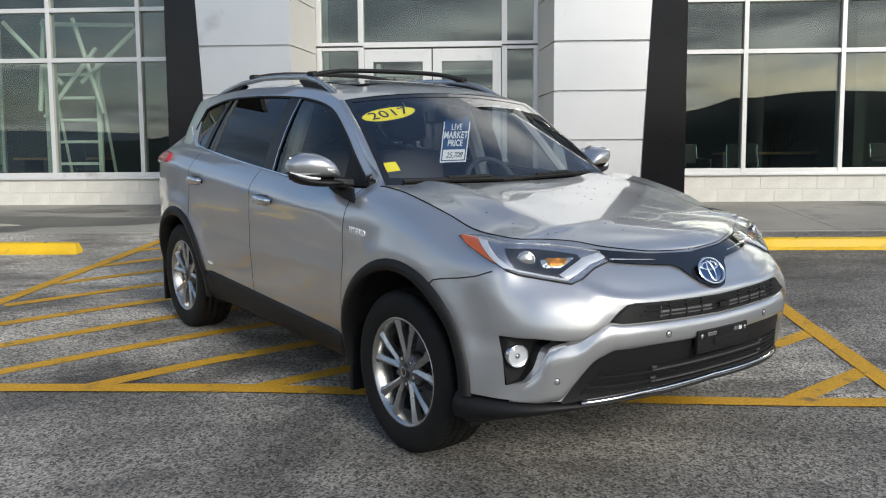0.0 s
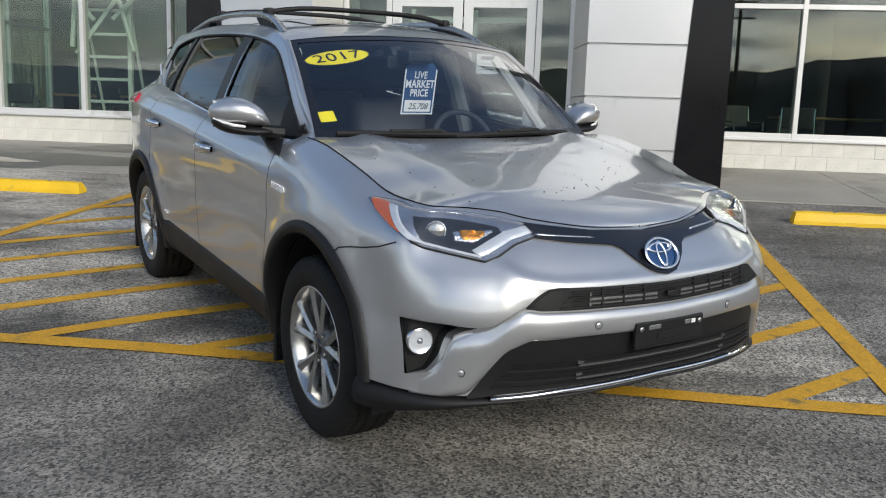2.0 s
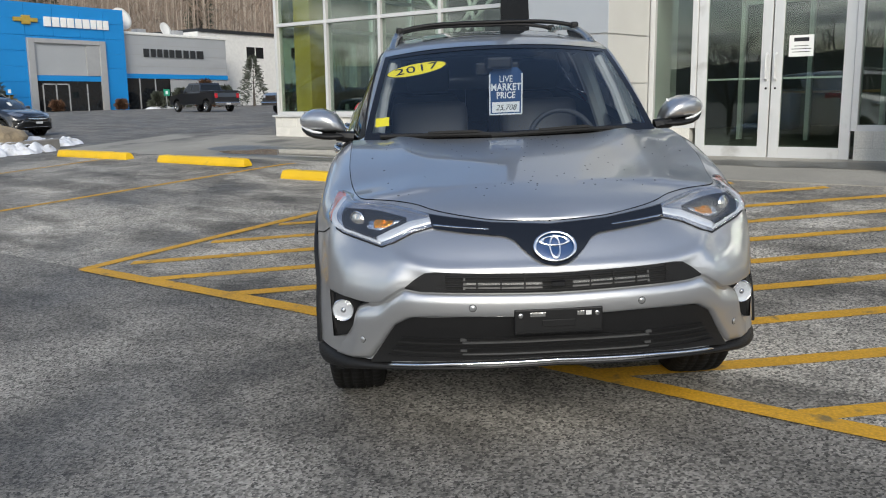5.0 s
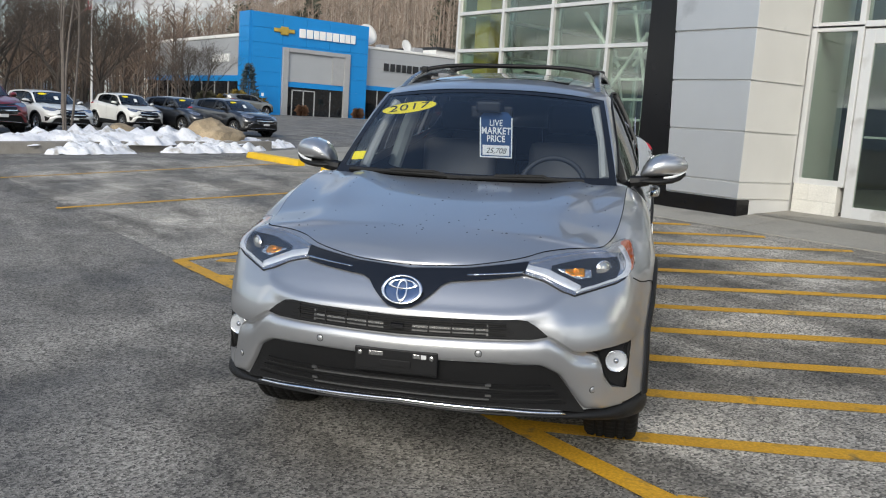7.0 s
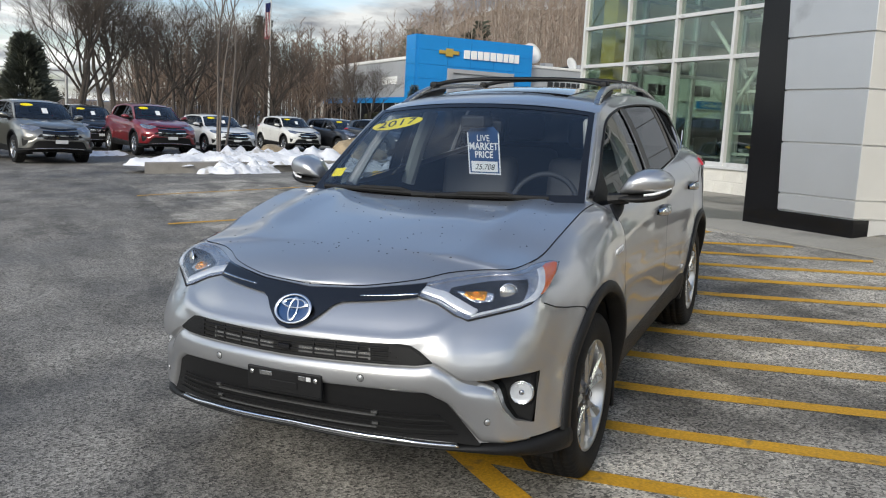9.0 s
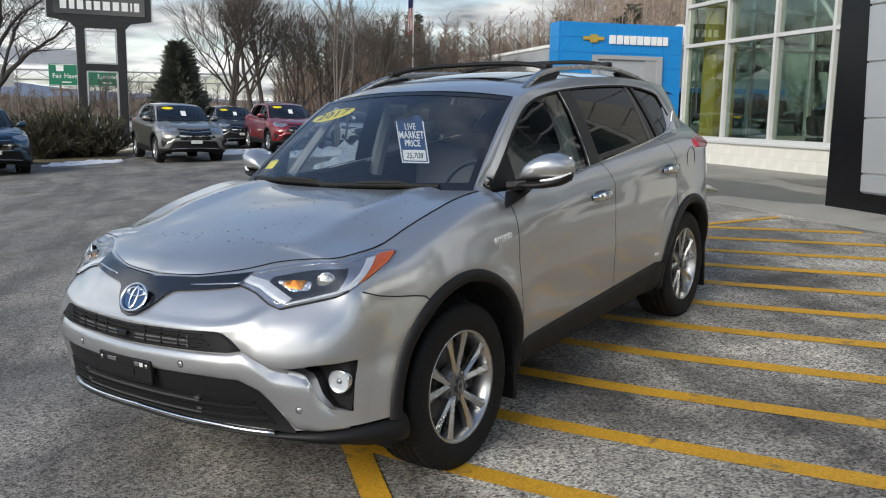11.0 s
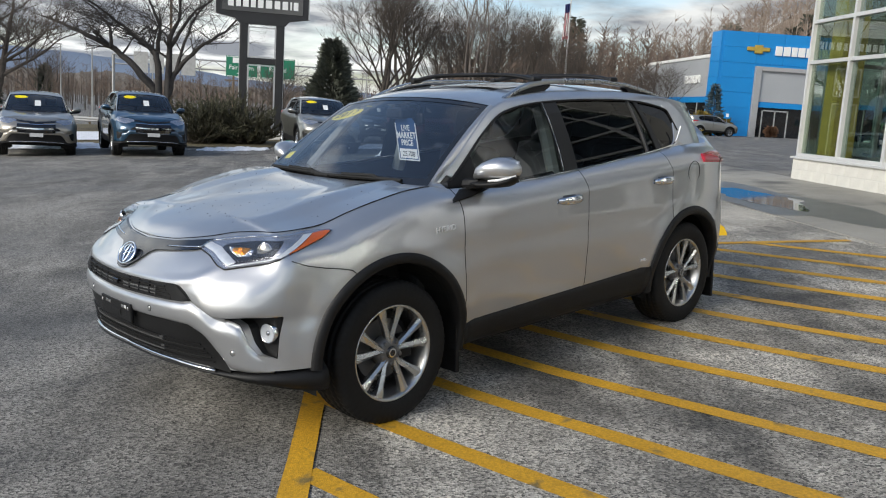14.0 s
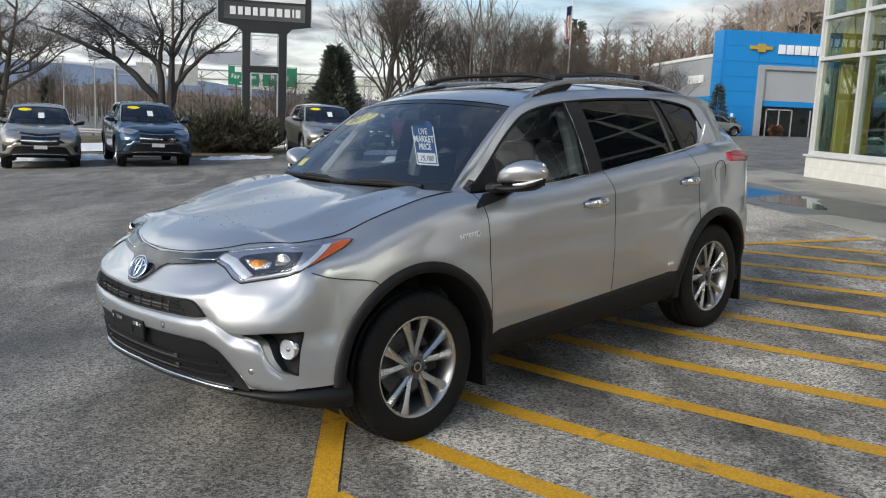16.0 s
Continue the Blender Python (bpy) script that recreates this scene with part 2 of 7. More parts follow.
def add_box(bm, x0, x1, y0, y1, z0, z1, bevel=0.0, m=None):
    mm = Matrix.Translation(((x0 + x1) / 2, (y0 + y1) / 2, (z0 + z1) / 2)) @ Matrix.Diagonal((abs(x1 - x0), abs(y1 - y0), abs(z1 - z0), 1))
    r = bmesh.ops.create_cube(bm, size=1, matrix=(m @ mm) if m else mm)
    if bevel:
        es = list({e for v in r["verts"] for e in v.link_edges})
        bmesh.ops.bevel(bm, geom=es, offset=bevel, segments=2, affect="EDGES", profile=.5)
    return bm


def box_bm(*a, bevel=0.0, m=None):
    return add_box(bmesh.new(), *a, bevel=bevel, m=m)


def grid_bm(rows, bm=None, close_u=False, close_v=False):
    """A surface through rows of points."""
    bm = bm or bmesh.new()
    vs = [[bm.verts.new(p) for p in r] for r in rows]
    nu, nv = len(vs), len(vs[0])
    for i in range(nu if close_u else nu - 1):
        for j in range(nv if close_v else nv - 1):
            q = (vs[i][j], vs[(i + 1) % nu][j], vs[(i + 1) % nu][(j + 1) % nv], vs[i][(j + 1) % nv])
            try:
                bm.faces.new(q)
            except ValueError:
                pass
    return bm


def tube_bm(pts, r, sides=8, bm=None, caps=True, up=(0, 0, 1)):
    """A round tube along points; r is one radius or one for each point."""
    bm = bm or bmesh.new()
    pts = [Vector(p) for p in pts]
    rs = r if isinstance(r, (list, tuple)) else [r] * len(pts)
    rows = []
    for i, p in enumerate(pts):
        d = (pts[min(i + 1, len(pts) - 1)] - pts[max(i - 1, 0)]).normalized()
        a = d.cross(Vector(up))
        if a.length < 1e-3:
            a = d.cross(Vector((1, 0, 0)))
        a.normalize()
        b = d.cross(a)
        rows.append([bm.verts.new(p + (a * math.cos(t) + b * math.sin(t)) * rs[i]) for t in (2 * math.pi * k / sides for k in range(sides))])
    for x, y in zip(rows, rows[1:]):
        for k in range(sides):
            bm.faces.new((x[k], x[(k + 1) % sides], y[(k + 1) % sides], y[k]))
    if caps:
        bm.faces.new(rows[0][::-1]); bm.faces.new(rows[-1])
    return bm


def lathe_bm(prof, n=48, axis="Y", bm=None, close=False):
    """A profile of (radius, along) turned about an axis."""
    rows = []
    for k in range(n):
        t = 2 * math.pi * k / n
        rows.append([((r * math.cos(t), a, r * math.sin(t)) if axis == "Y" else (r * math.cos(t), r * math.sin(t), a)) for r, a in prof])
    return grid_bm(rows, bm, close_u=True, close_v=close)


def poly_bm(pts, depth, m=None, bm=None):
    """A flat outline in the x z plane with a depth along +y."""
    bm = bm or bmesh.new()
    a = [bm.verts.new((x, 0, z)) for x, z in pts]
    b = [bm.verts.new((x, depth, z)) for x, z in pts]
    bm.faces.new(a); bm.faces.new(b[::-1])
    for k in range(len(a)):
        j = (k + 1) % len(a)
        bm.faces.new((a[j], a[k], b[k], b[j]))
    if m:
        bmesh.ops.transform(bm, matrix=m, verts=a + b)
    bmesh.ops.recalc_face_normals(bm, faces=bm.faces)
    return bm


def text_part(name, words, size, mat, m, parent, depth=0.002, spacing=1.0, shear=0.0, squeeze=1.0, bold=0.0):
    """Raised lettering in the built-in font, as a mesh, centred, facing -y of the pose m."""
    cu = bpy.data.curves.new(name, "FONT")
    cu.body, cu.size, cu.extrude, cu.align_x, cu.align_y, cu.space_character, cu.shear, cu.offset = words, size, depth, "CENTER", "CENTER", spacing, shear, bold
    tmp = bpy.data.objects.new(name, cu)
    scene.collection.objects.link(tmp)
    bpy.context.view_layer.update()
    me = bpy.data.meshes.new_from_object(tmp.evaluated_get(bpy.context.evaluated_depsgraph_get()))
    bpy.data.objects.remove(tmp)
    me.transform(m @ Matrix.Rotation(radians(90), 4, "X") @ Matrix.Diagonal((squeeze, 1, 1, 1)))
    me.materials.clear(); me.materials.append(mat)
    ob = new(name, me)
    ob.parent = parent
    return ob


class Curve:
    """A smooth curve through points, with no overshoot."""
    def __init__(self, *pts):
        pts = sorted(pts)
        self.x, self.y = np.array([p[0] for p in pts], float), np.array([p[1] for p in pts], float)
        h, d = np.diff(self.x), np.diff(self.y) / np.diff(self.x)
        m = np.zeros(len(self.x)); m[0], m[-1] = d[0], d[-1]
        for k in range(1, len(m) - 1):
            if d[k - 1] * d[k] > 0:
                a, b = 2 * h[k] + h[k - 1], h[k] + 2 * h[k - 1]
                m[k] = (a + b) / (a / d[k - 1] + b / d[k])
        self.m = m

    def __call__(self, v):
        v = min(max(v, self.x[0]), self.x[-1])
        k = min(int(np.searchsorted(self.x, v, "right")) - 1, len(self.x) - 2)
        h = self.x[k + 1] - self.x[k]; t = (v - self.x[k]) / h
        return float((2 * t**3 - 3 * t**2 + 1) * self.y[k] + (t**3 - 2 * t**2 + t) * h * self.m[k] + (3 * t**2 - 2 * t**3) * self.y[k + 1] + (t**3 - t**2) * h * self.m[k + 1])


def smooth01(a, b, v):
    t = min(max((v - a) / (b - a), 0), 1)
    return t * t * (3 - 2 * t)


# ---- the car's surfaces (its own frame: x ahead, y to its left, z up from the ground) ----
PLAN = [(2.275, 0), (2.266, .2), (2.238, .4), (2.188, .56), (2.105, .70), (2.005, .80), (1.935, .842), (1.85, .868), (1.75, .886), (1.6, .908), (1.33, .918), (.8, .912), (0, .912), (-.8, .916),
        (-1.33, .92), (-1.62, .908), (-1.82, .875), (-2.0, .80), (-2.15, .67), (-2.255, .48), (-2.305, .25), (-2.315, 0)]


def outline_table():
    p = np.array(PLAN)
    p = np.vstack([p[1::-1][:1] * [1, -1], p, p[-2:-1] * [1, -1]])
    u = np.concatenate([[0], np.cumsum(np.hypot(*np.diff(p, axis=0).T))])
    n = len(u)
    out = []
    for c in range(2):
        a, b = np.zeros((n, n)), np.zeros(n)
        a[0, 0] = a[-1, -1] = 1
        h = np.diff(u)
        for k in range(1, n - 1):
            a[k, k - 1:k + 2] = h[k - 1], 2 * (h[k - 1] + h[k]), h[k]
            b[k] = 6 * ((p[k + 1, c] - p[k, c]) / h[k] - (p[k, c] - p[k - 1, c]) / h[k - 1])
        s2 = np.linalg.solve(a, b)
        t = np.linspace(u[1], u[-2], 1600)
        k = np.clip(np.searchsorted(u, t, "right") - 1, 0, n - 2)
        d, e = u[k + 1] - t, t - u[k]
        out.append((s2[k] * d**3 + s2[k + 1] * e**3) / (6 * h[k]) + (p[k, c] / h[k] - s2[k] * h[k] / 6) * d + (p[k + 1, c] / h[k] - s2[k + 1] * h[k] / 6) * e)
    return t - t[0], np.array(out[0]), np.array(out[1])


OU, OX, OY = outline_table()
OL = OU[-1]
ODX, ODY = np.gradient(OX, OU), np.gradient(OY, OU)
_iy = int(np.argmax(OY))


def u_y(y):
    """Place along the outline of a point of the front at y to the left."""
    return float(np.interp(y, OY[:_iy], OU[:_iy]))


def u_x(x):
    """Place along the outline of a point of the side at x."""
    return float(np.interp(-x, -OX, OU))


HUB_Z, ARCH_Z = .355, .362
AXLES = (1.33, -1.33)
ARCH = {1.33: (.486, .438), -1.33: (.462, .408)}
FRONT_IN = Curve((.2, .12), (.30, .05), (.36, .028), (.42, .03), (.50, .022), (.58, .008), (.66, 0), (.73, .008), (.78, .028), (.82, .060), (.86, .100), (.90, .150), (.94, .208), (.98, .275), (1.03, .35), (1.3, .5))
REAR_IN = Curve((.2, .12), (.35, .03), (.5, 0), (.7, .0), (.8, .03), (.95, .05), (1.1, .07), (1.3, .10))
SIDE_TOP = Curve((0, 1.0), (.03, .60), (.07, .30), (.13, .11), (.22, .03), (.38, 0), (2, 0))
SIDE_LOW = Curve((.15, .06), (.30, .05), (.40, .034), (.50, .014), (.60, .004), (.70, 0), (.8, .004), (.87, .0), (1.3, 0))
TOP_U = Curve((0, .913), (u_y(.22), .921), (u_y(.34), .933), (u_y(.48), .949), (u_y(.62), .967), (u_x(1.92), .980), (u_x(1.70), .994), (u_x(1.5), 1.046), (u_x(1.33), 1.084), (u_x(1.13), 1.118), (u_x(1.0), 1.126),
              (u_x(.85), 1.106), (u_x(.4), 1.105), (u_x(0), 1.127), (u_x(-.4), 1.154), (u_x(-.8), 1.185), (u_x(-1.2), 1.218), (u_x(-1.45), 1.235), (u_x(-1.9), 1.227), (OL - .5, 1.21), (OL, 1.21))
TOP_IN = Curve((u_x(2.0), .15), (u_x(1.68), .150), (u_x(1.4), .145), (u_x(1.0), .135), (u_x(.7), .098), (u_x(.2), .092), (u_x(-.4), .098), (u_x(-.8), .112), (u_x(-1.2), .146), (u_x(-1.6), .165), (u_x(-2.0), .15))


CHEEK_LINE = Curve((.45, .712), (.50, .708), (.55, .702), (.60, .672), (.648, .640), (.70, .634), (.76, .640), (.90, .640))
BROW_LINE = Curve((0, .776), (.40, .776), (.50, .786), (.56, .804), (.63, .834), (.75, .86))
CORNER_LOW = Curve((.2, .03), (.30, .032), (.38, .026), (.45, .020), (.55, .010), (.64, .0), (1.3, 0))
SHOULDER = Curve((.9, .985), (.4, 1.015), (0, 1.036), (-.5, 1.064), (-1.0, 1.092), (-1.5, 1.118), (-2.3, 1.13))


def sculpt(x, y, z):
    """Bulges, hollows and creases pressed into the smooth body, outward."""
    o = 0.0
    if x > 1.5:
        d = z - CHEEK_LINE(y)
        wide = smooth01(.50, .62, y) * smooth01(.86, .76, y)
        o += .017 * smooth01(-.004, .006, d) * smooth01(.19, .02, d) * wide
        o -= .010 * math.exp(-((d + .022) / .018) ** 2) * smooth01(.57, .66, y) * smooth01(.85, .77, y)
        k = z - BROW_LINE(y)
        o += .010 * math.exp(-(k / (.014 if k > 0 else .030)) ** 2) * smooth01(.70, .60, y)
        o += CORNER_LOW(z) * smooth01(.58, .80, y)
    for a in AXLES:
        r = math.hypot(x - a, z - ARCH_Z)
        if r < .75:
            o += .016 * math.exp(-((max(r - ARCH[a][0], 0)) / .075) ** 2) * smooth01(2.0, 1.75, abs(x))
    if -2.1 < x < .95:
        k = z - SHOULDER(x)
        o += .009 * math.exp(-(k / (.012 if k > 0 else .05)) ** 2) * smooth01(.95, .5, x)
        o -= .006 * math.exp(-((z - .60) / .09) ** 2) * smooth01(.9, .6, x) * smooth01(-1.0, -.7, x)
    return o


def shell(u, z, proud=0.0):
    """The body's surface at u along its outline (negative: the right side) and height z."""
    s, u = (1, u) if u >= 0 else (-1, -u)
    k = lambda a: float(np.interp(u, OU, a))
    x, y, dx, dy = k(OX), k(OY), k(ODX), k(ODY)
    q = math.hypot(dx, dy)
    nx, ny = dy / q, -dx / q
    f, r = smooth01(.15, .9, nx), smooth01(.15, .9, -nx)
    i = f * FRONT_IN(z) + r * REAR_IN(z) + (1 - f - r) * (SIDE_TOP(max(TOP_U(u) - z, 0)) * TOP_IN(u) + SIDE_LOW(z) * (1 - .8 * smooth01(1.5, 1.75, x)))
    i -= sculpt(x, y, z)
    return Vector((x - nx * (i - proud), s * (y - ny * (i - proud)), z))


def front(y, z):
    """Place on the body's front at y to the left and height z."""
    a, b = 0.0, u_x(1.55)
    for _ in range(40):
        m = (a + b) / 2
        a, b = (m, b) if shell(m, z).y < y else (a, m)
    return (a + b) / 2, z


def arch_low(x, base=.40):
    z = base
    for a in AXLES:
        d = abs(x - a)
        R = ARCH[a][0]
        if d < R:
            z = max(z, ARCH_Z + math.sqrt(R * R - d * d) + .002)
    return z


RECESS = Curve((.70, .622), (.738, .600), (.760, .522), (.790, .472), (.838, .454))


def in_fog_opening(p):
    """Whether a point of the bumper lies in the opening for a fog lamp."""
    y = abs(p.y)
    return .69 < y < .846 and p.x > 1.6 and RECESS(y) - (.012 if y < .785 else -.004) < p.z < .638


def wall_bm(u0, u1, rows=22, proud=0.0, base=.40, step=.035, bm=None, dent=False):
    """A stretch of the body's side from its lower edge to the shoulder."""
    us = list(np.linspace(u0, u1, max(2, int((u1 - u0) / step))))
    for a in AXLES:
        for deg in range(0, 181, 6):
            for s in (1, -1):
                v = s * u_x(a + ARCH[a][0] * math.cos(radians(deg)) * .9999)
                if u0 < v < u1:
                    us.append(v)
    us = sorted(us)
    us = [us[0]] + [v for a, v in zip(us, us[1:]) if v - a > .002]
    rr = []
    for u in us:
        x = float(np.interp(abs(u), OU, OX))
        lo = arch_low(x, base) if u_x(1.83) < abs(u) < u_x(-1.83) else base
        hi = TOP_U(abs(u))
        zs = [lo + (hi - lo) * (1 - (1 - k / rows) ** 1.35) for k in range(rows + 1)]
        if dent:
            h, n = CHEEK_LINE(float(np.interp(abs(u), OU, OY))), rows // 2
            h = min(max(h, lo + .01), hi - .01)
            zs = [lo + (h - lo) * (1 - (1 - k / n) ** 1.7) for k in range(n)] + [h + (hi - h) * (k / n) ** 1.7 for k in range(n + 1)]
        rr.append([shell(u, z, proud) for z in zs])
    bm = grid_bm(rr, bm)
    if dent:
        bmesh.ops.delete(bm, geom=[v for v in bm.verts if in_fog_opening(v.co)], context="VERTS")
    return bm


def patch_bm(lo, hi, proud, nu=24, nv=4, back=-.012, bm=None, round_edge=0.0, profile=None, fade=0.0):
    """A raised patch of the body between two lines of (u, z)."""
    bm = bm or bmesh.new()
    lx, lz, hx, hz = [p[0] for p in lo], [p[1] for p in lo], [p[0] for p in hi], [p[1] for p in hi]
    rr = []
    for i in range(nu + 1):
        t = i / nu
        a, b = lx[0] + (lx[-1] - lx[0]) * t, hx[0] + (hx[-1] - hx[0]) * t
        za, zb = float(np.interp(a, lx, lz)), float(np.interp(b, hx, hz))
        row = []
        for j in range(nv + 1):
            s = j / nv
            edge = min(s, 1 - s) * 2
            pr = profile(s) if profile else proud if not round_edge else back + (proud - back) * (1 - (1 - edge) ** round_edge)
            if fade:
                pr = (pr + .003) * smooth01(0, fade, min(t, 1 - t)) - .003
            row.append(shell(a + (b - a) * s, za + (zb - za) * s, pr))
        row = [shell(a, za, back)] + row + [shell(b, zb, back)]
        rr.append(row)
    e0 = [shell(lx[0] + (hx[0] - lx[0]) * max(0, min(1, (j - 1) / nv)), lz[0] + (hz[0] - lz[0]) * max(0, min(1, (j - 1) / nv)), back) for j in range(nv + 3)]
    e1 = [shell(lx[-1] + (hx[-1] - lx[-1]) * max(0, min(1, (j - 1) / nv)), lz[-1] + (hz[-1] - lz[-1]) * max(0, min(1, (j - 1) / nv)), back) for j in range(nv + 3)]
    return grid_bm([e0] + rr + [e1], bm)


def both(pts):
    """The same line on the whole front, from right to left."""
    return [(-u, z) for u, z in pts[::-1] if u > 1e-6] + pts


# upper body
BELT = Curve((.86, 1.104), (.4, 1.106), (0, 1.128), (-.4, 1.155), (-.8, 1.186), (-1.2, 1.219), (-1.45, 1.236), (-1.9, 1.228), (-2.1, 1.21))
ROOF = Curve((.87, 1.135), (.72, 1.255), (.55, 1.392), (.36, 1.515), (.22, 1.552), (0, 1.582), (-.35, 1.602), (-.8, 1.600), (-1.25, 1.572), (-1.7, 1.52), (-2.05, 1.455))
WTOP = Curve((.80, 1.125), (.66, 1.245), (.50, 1.372), (.32, 1.475), (.15, 1.513), (-.1, 1.535), (-.5, 1.545), (-.85, 1.540), (-1.05, 1.528), (-1.25, 1.500), (-1.38, 1.468), (-1.425, 1.43), (-1.44, 1.30))
TAPER = Curve((.9, .115), (.7, .072), (.5, .038), (.3, .012), (.1, 0), (-.9, 0), (-1.3, .012), (-1.5, .026), (-1.65, .048), (-1.8, .092), (-1.9, .148), (-2.0, .24), (-2.06, .32))
QUARTER_LOW = Curve((-1.0, 1.21), (-1.24, 1.230), (-1.31, 1.243), (-1.36, 1.285), (-1.40, 1.36), (-1.437, 1.44))
LEAN_IN = Curve((1.05, -.01), (1.10, 0), (1.2, .030), (1.35, .092), (1.48, .158), (1.54, .197), (1.58, .235), (1.62, .28))


def upper(x, z, proud=0.0):
    return .828 - LEAN_IN(z) - TAPER(x) + proud


def upper_bm(xs, lo, hi, side, proud=0.0, nv=6, bm=None, skirt=0.0):
    rr = []
    for x in xs:
        a, b = lo(x), hi(x)
        row = [Vector((x, side * upper(x, a + (b - a) * j / nv, proud), a + (b - a) * j / nv)) for j in range(nv + 1)]
        if skirt:
            row = [row[0] - Vector((0, side * skirt, 0))] + row + [row[-1] - Vector((0, side * skirt, 0))]
        rr.append(row if side > 0 else row[::-1])
    return grid_bm(rr, bm)


def slant_bm(t0, t1, l0, l1, side, proud, nv=6):
    """A slanting strip of the cabin's side: x of its two edges at the top, then at the belt."""
    rr = []
    for k in range(4):
        a, b = l0 + (l1 - l0) * k / 3, t0 + (t1 - t0) * k / 3
        za, zb = BELT(a) + .004, WTOP(b)
        row = []
        for j in range(nv + 1):
            x, z = a + (b - a) * j / nv, za + (zb - za) * j / nv
            row.append(Vector((x, side * upper(x, z, proud), z)))
        rr.append([row[0] - Vector((0, side * .02, 0))] + row + [row[-1] - Vector((0, side * .02, 0))])
    rr = [[p - Vector((0, side * .02, 0)) for p in rr[0]]] + rr + [[p - Vector((0, side * .02, 0)) for p in rr[-1]]]
    return grid_bm(rr if side > 0 else [r[::-1] for r in rr])


def shield(s, t, proud=0.0):
    """The windscreen: s from -1 (right) to 1, t from 0 (cowl) to 1 (roof)."""
    a = Vector((.955 + .095 * (1 - s * s), .730 * s, 1.120 - .014 * (1 - s * s)))
    b = Vector((.385 + .055 * (1 - s * s), .614 * s, 1.516 + .042 * (1 - s * s)))
    return a.lerp(b, t) + Vector((.55, 0, .83)) * (.028 * 4 * t * (1 - t) * (1 - .4 * s * s) + proud)


def make_wheel(parent, x, y, side, detail=True):
    w = new("wheel"); w.parent = parent
    w.matrix_basis = Matrix.Translation((x, y, HUB_Z)) @ (Matrix.Rotation(math.pi, 4, "Z") if side < 0 else Matrix())
    n = 64 if detail else 28
    tyre = [(.232, -.105), (.26, -.117), (.305, -.121), (.335, -.113), (.350, -.098), (.3535, -.072), (.346, -.070), (.346, -.060), (.355, -.058), (.3555, -.034), (.347, -.032), (.347, -.022), (.356, -.020), (.356, .020), (.347, .022), (.347, .032),
            (.3555, .034), (.355, .058), (.346, .060), (.346, .070), (.3535, .072), (.350, .098), (.335, .113), (.305, .121), (.26, .117), (.232, .105), (.222, .09), (.222, -.09)]
    rows = []
    for k in range(n * 3 if detail else n):
        t = 2 * math.pi * k / (n * 3 if detail else n)
        cutin = .0045 if detail and k % 3 == 0 else 0
        rows.append([((r - (cutin if r > .348 or abs(a) > .11 and r > .33 else 0)) * math.cos(t), a, (r - (cutin if r > .348 or abs(a) > .11 and r > .33 else 0)) * math.sin(t)) for r, a in tyre])
    bm = grid_bm(rows, close_u=True, close_v=True)
    part("tyre", bm, RUBBER, w, smooth=True)
    rim = [(.234, .098), (.240, .106), (.236, .110), (.228, .106), (.222, .090), (.205, .05), (.20, -.09), (.222, -.10)]
    part("rim", lathe_bm(rim, n, "Y"), ALLOY, w, smooth=True)
    part("barrel", lathe_bm([(.195, -.02), (.06, -.02)], 24, "Y"), DARK, w)
    bm = bmesh.new()
    for k in range(5):
        for d in (-.24, .24):
            a0 = 2 * math.pi * k / 5 + math.pi / 2
            rr = []
            for r, wd, yy, off in ((.035, .017, .082, .25), (.075, .0155, .086, .55), (.12, .0160, .090, .85), (.17, .0185, .094, 1.0), (.225, .027, .098, 1.10)):
                a = a0 + d * off
                c, t = Vector((math.cos(a) * r, 0, math.sin(a) * r)), Vector((-math.sin(a), 0, math.cos(a)))
                rr.append([c + t * wd * q + Vector((0, yy + h, 0)) for q, h in ((-1, -.030), (-.92, -.006), (-.15 * (1 if d < 0 else -1), .004), (.92, -.006), (1, -.030))])
            grid_bm(rr, bm)
    part("spokes", bm, ALLOY, w)
    part("hub_cap", lathe_bm([(.0005, .098), (.026, .096), (.032, .090), (.034, .07)], 24, "Y"), BLACK_GLOSS, w, smooth=True)
    part("hub", lathe_bm([(.03, .088), (.062, .084), (.075, .07), (.08, .03)], 24, "Y"), ALLOY_DARK, w, smooth=True)
    if detail:
        part("hub_badge", lathe_bm([(.016, .0985), (.0225, .0985)], 20, "Y"), CHROME, w)
        for k in range(5):
            a = 2 * math.pi * (k + .5) / 5 + math.pi / 2
            bm = lathe_bm([(.0005, .094), (.009, .093), (.011, .088), (.011, .06)], 8, "Y")
            bmesh.ops.translate(bm, verts=bm.verts, vec=(math.cos(a) * .057, 0, math.sin(a) * .057))
            part("lug_nut", bm, ALLOY_DARK, w)
        part("brake_disc", lathe_bm([(.155, .012), (.07, .012)], 32, "Y"), ALLOY_DARK, w)
        part("brake_caliper", box_bm(-.165, -.09, .0, .05, -.06, .06, bevel=.008), BLACK_PLASTIC, w)
    return w


def make_seat(parent, x, y):
    st = new("seat"); st.parent = parent
    st.matrix_basis = Matrix.Translation((x, y, .55))
    part("seat_cushion", box_bm(-.25, .27, -.25, .25, -.05, .12, bevel=.05), SEAT, st, smooth=True)
    part("backrest", box_bm(-.10, .05, -.25, .25, .1, .68, bevel=.05, m=Matrix.Translation((-.2, 0, 0)) @ Matrix.Rotation(radians(-12), 4, "Y")), SEAT, st, smooth=True)
    part("headrest", box_bm(-.07, .05, -.14, .14, .74, .93, bevel=.04, m=Matrix.Translation((-.2, 0, 0)) @ Matrix.Rotation(radians(-12), 4, "Y")), INTERIOR, st, smooth=True)


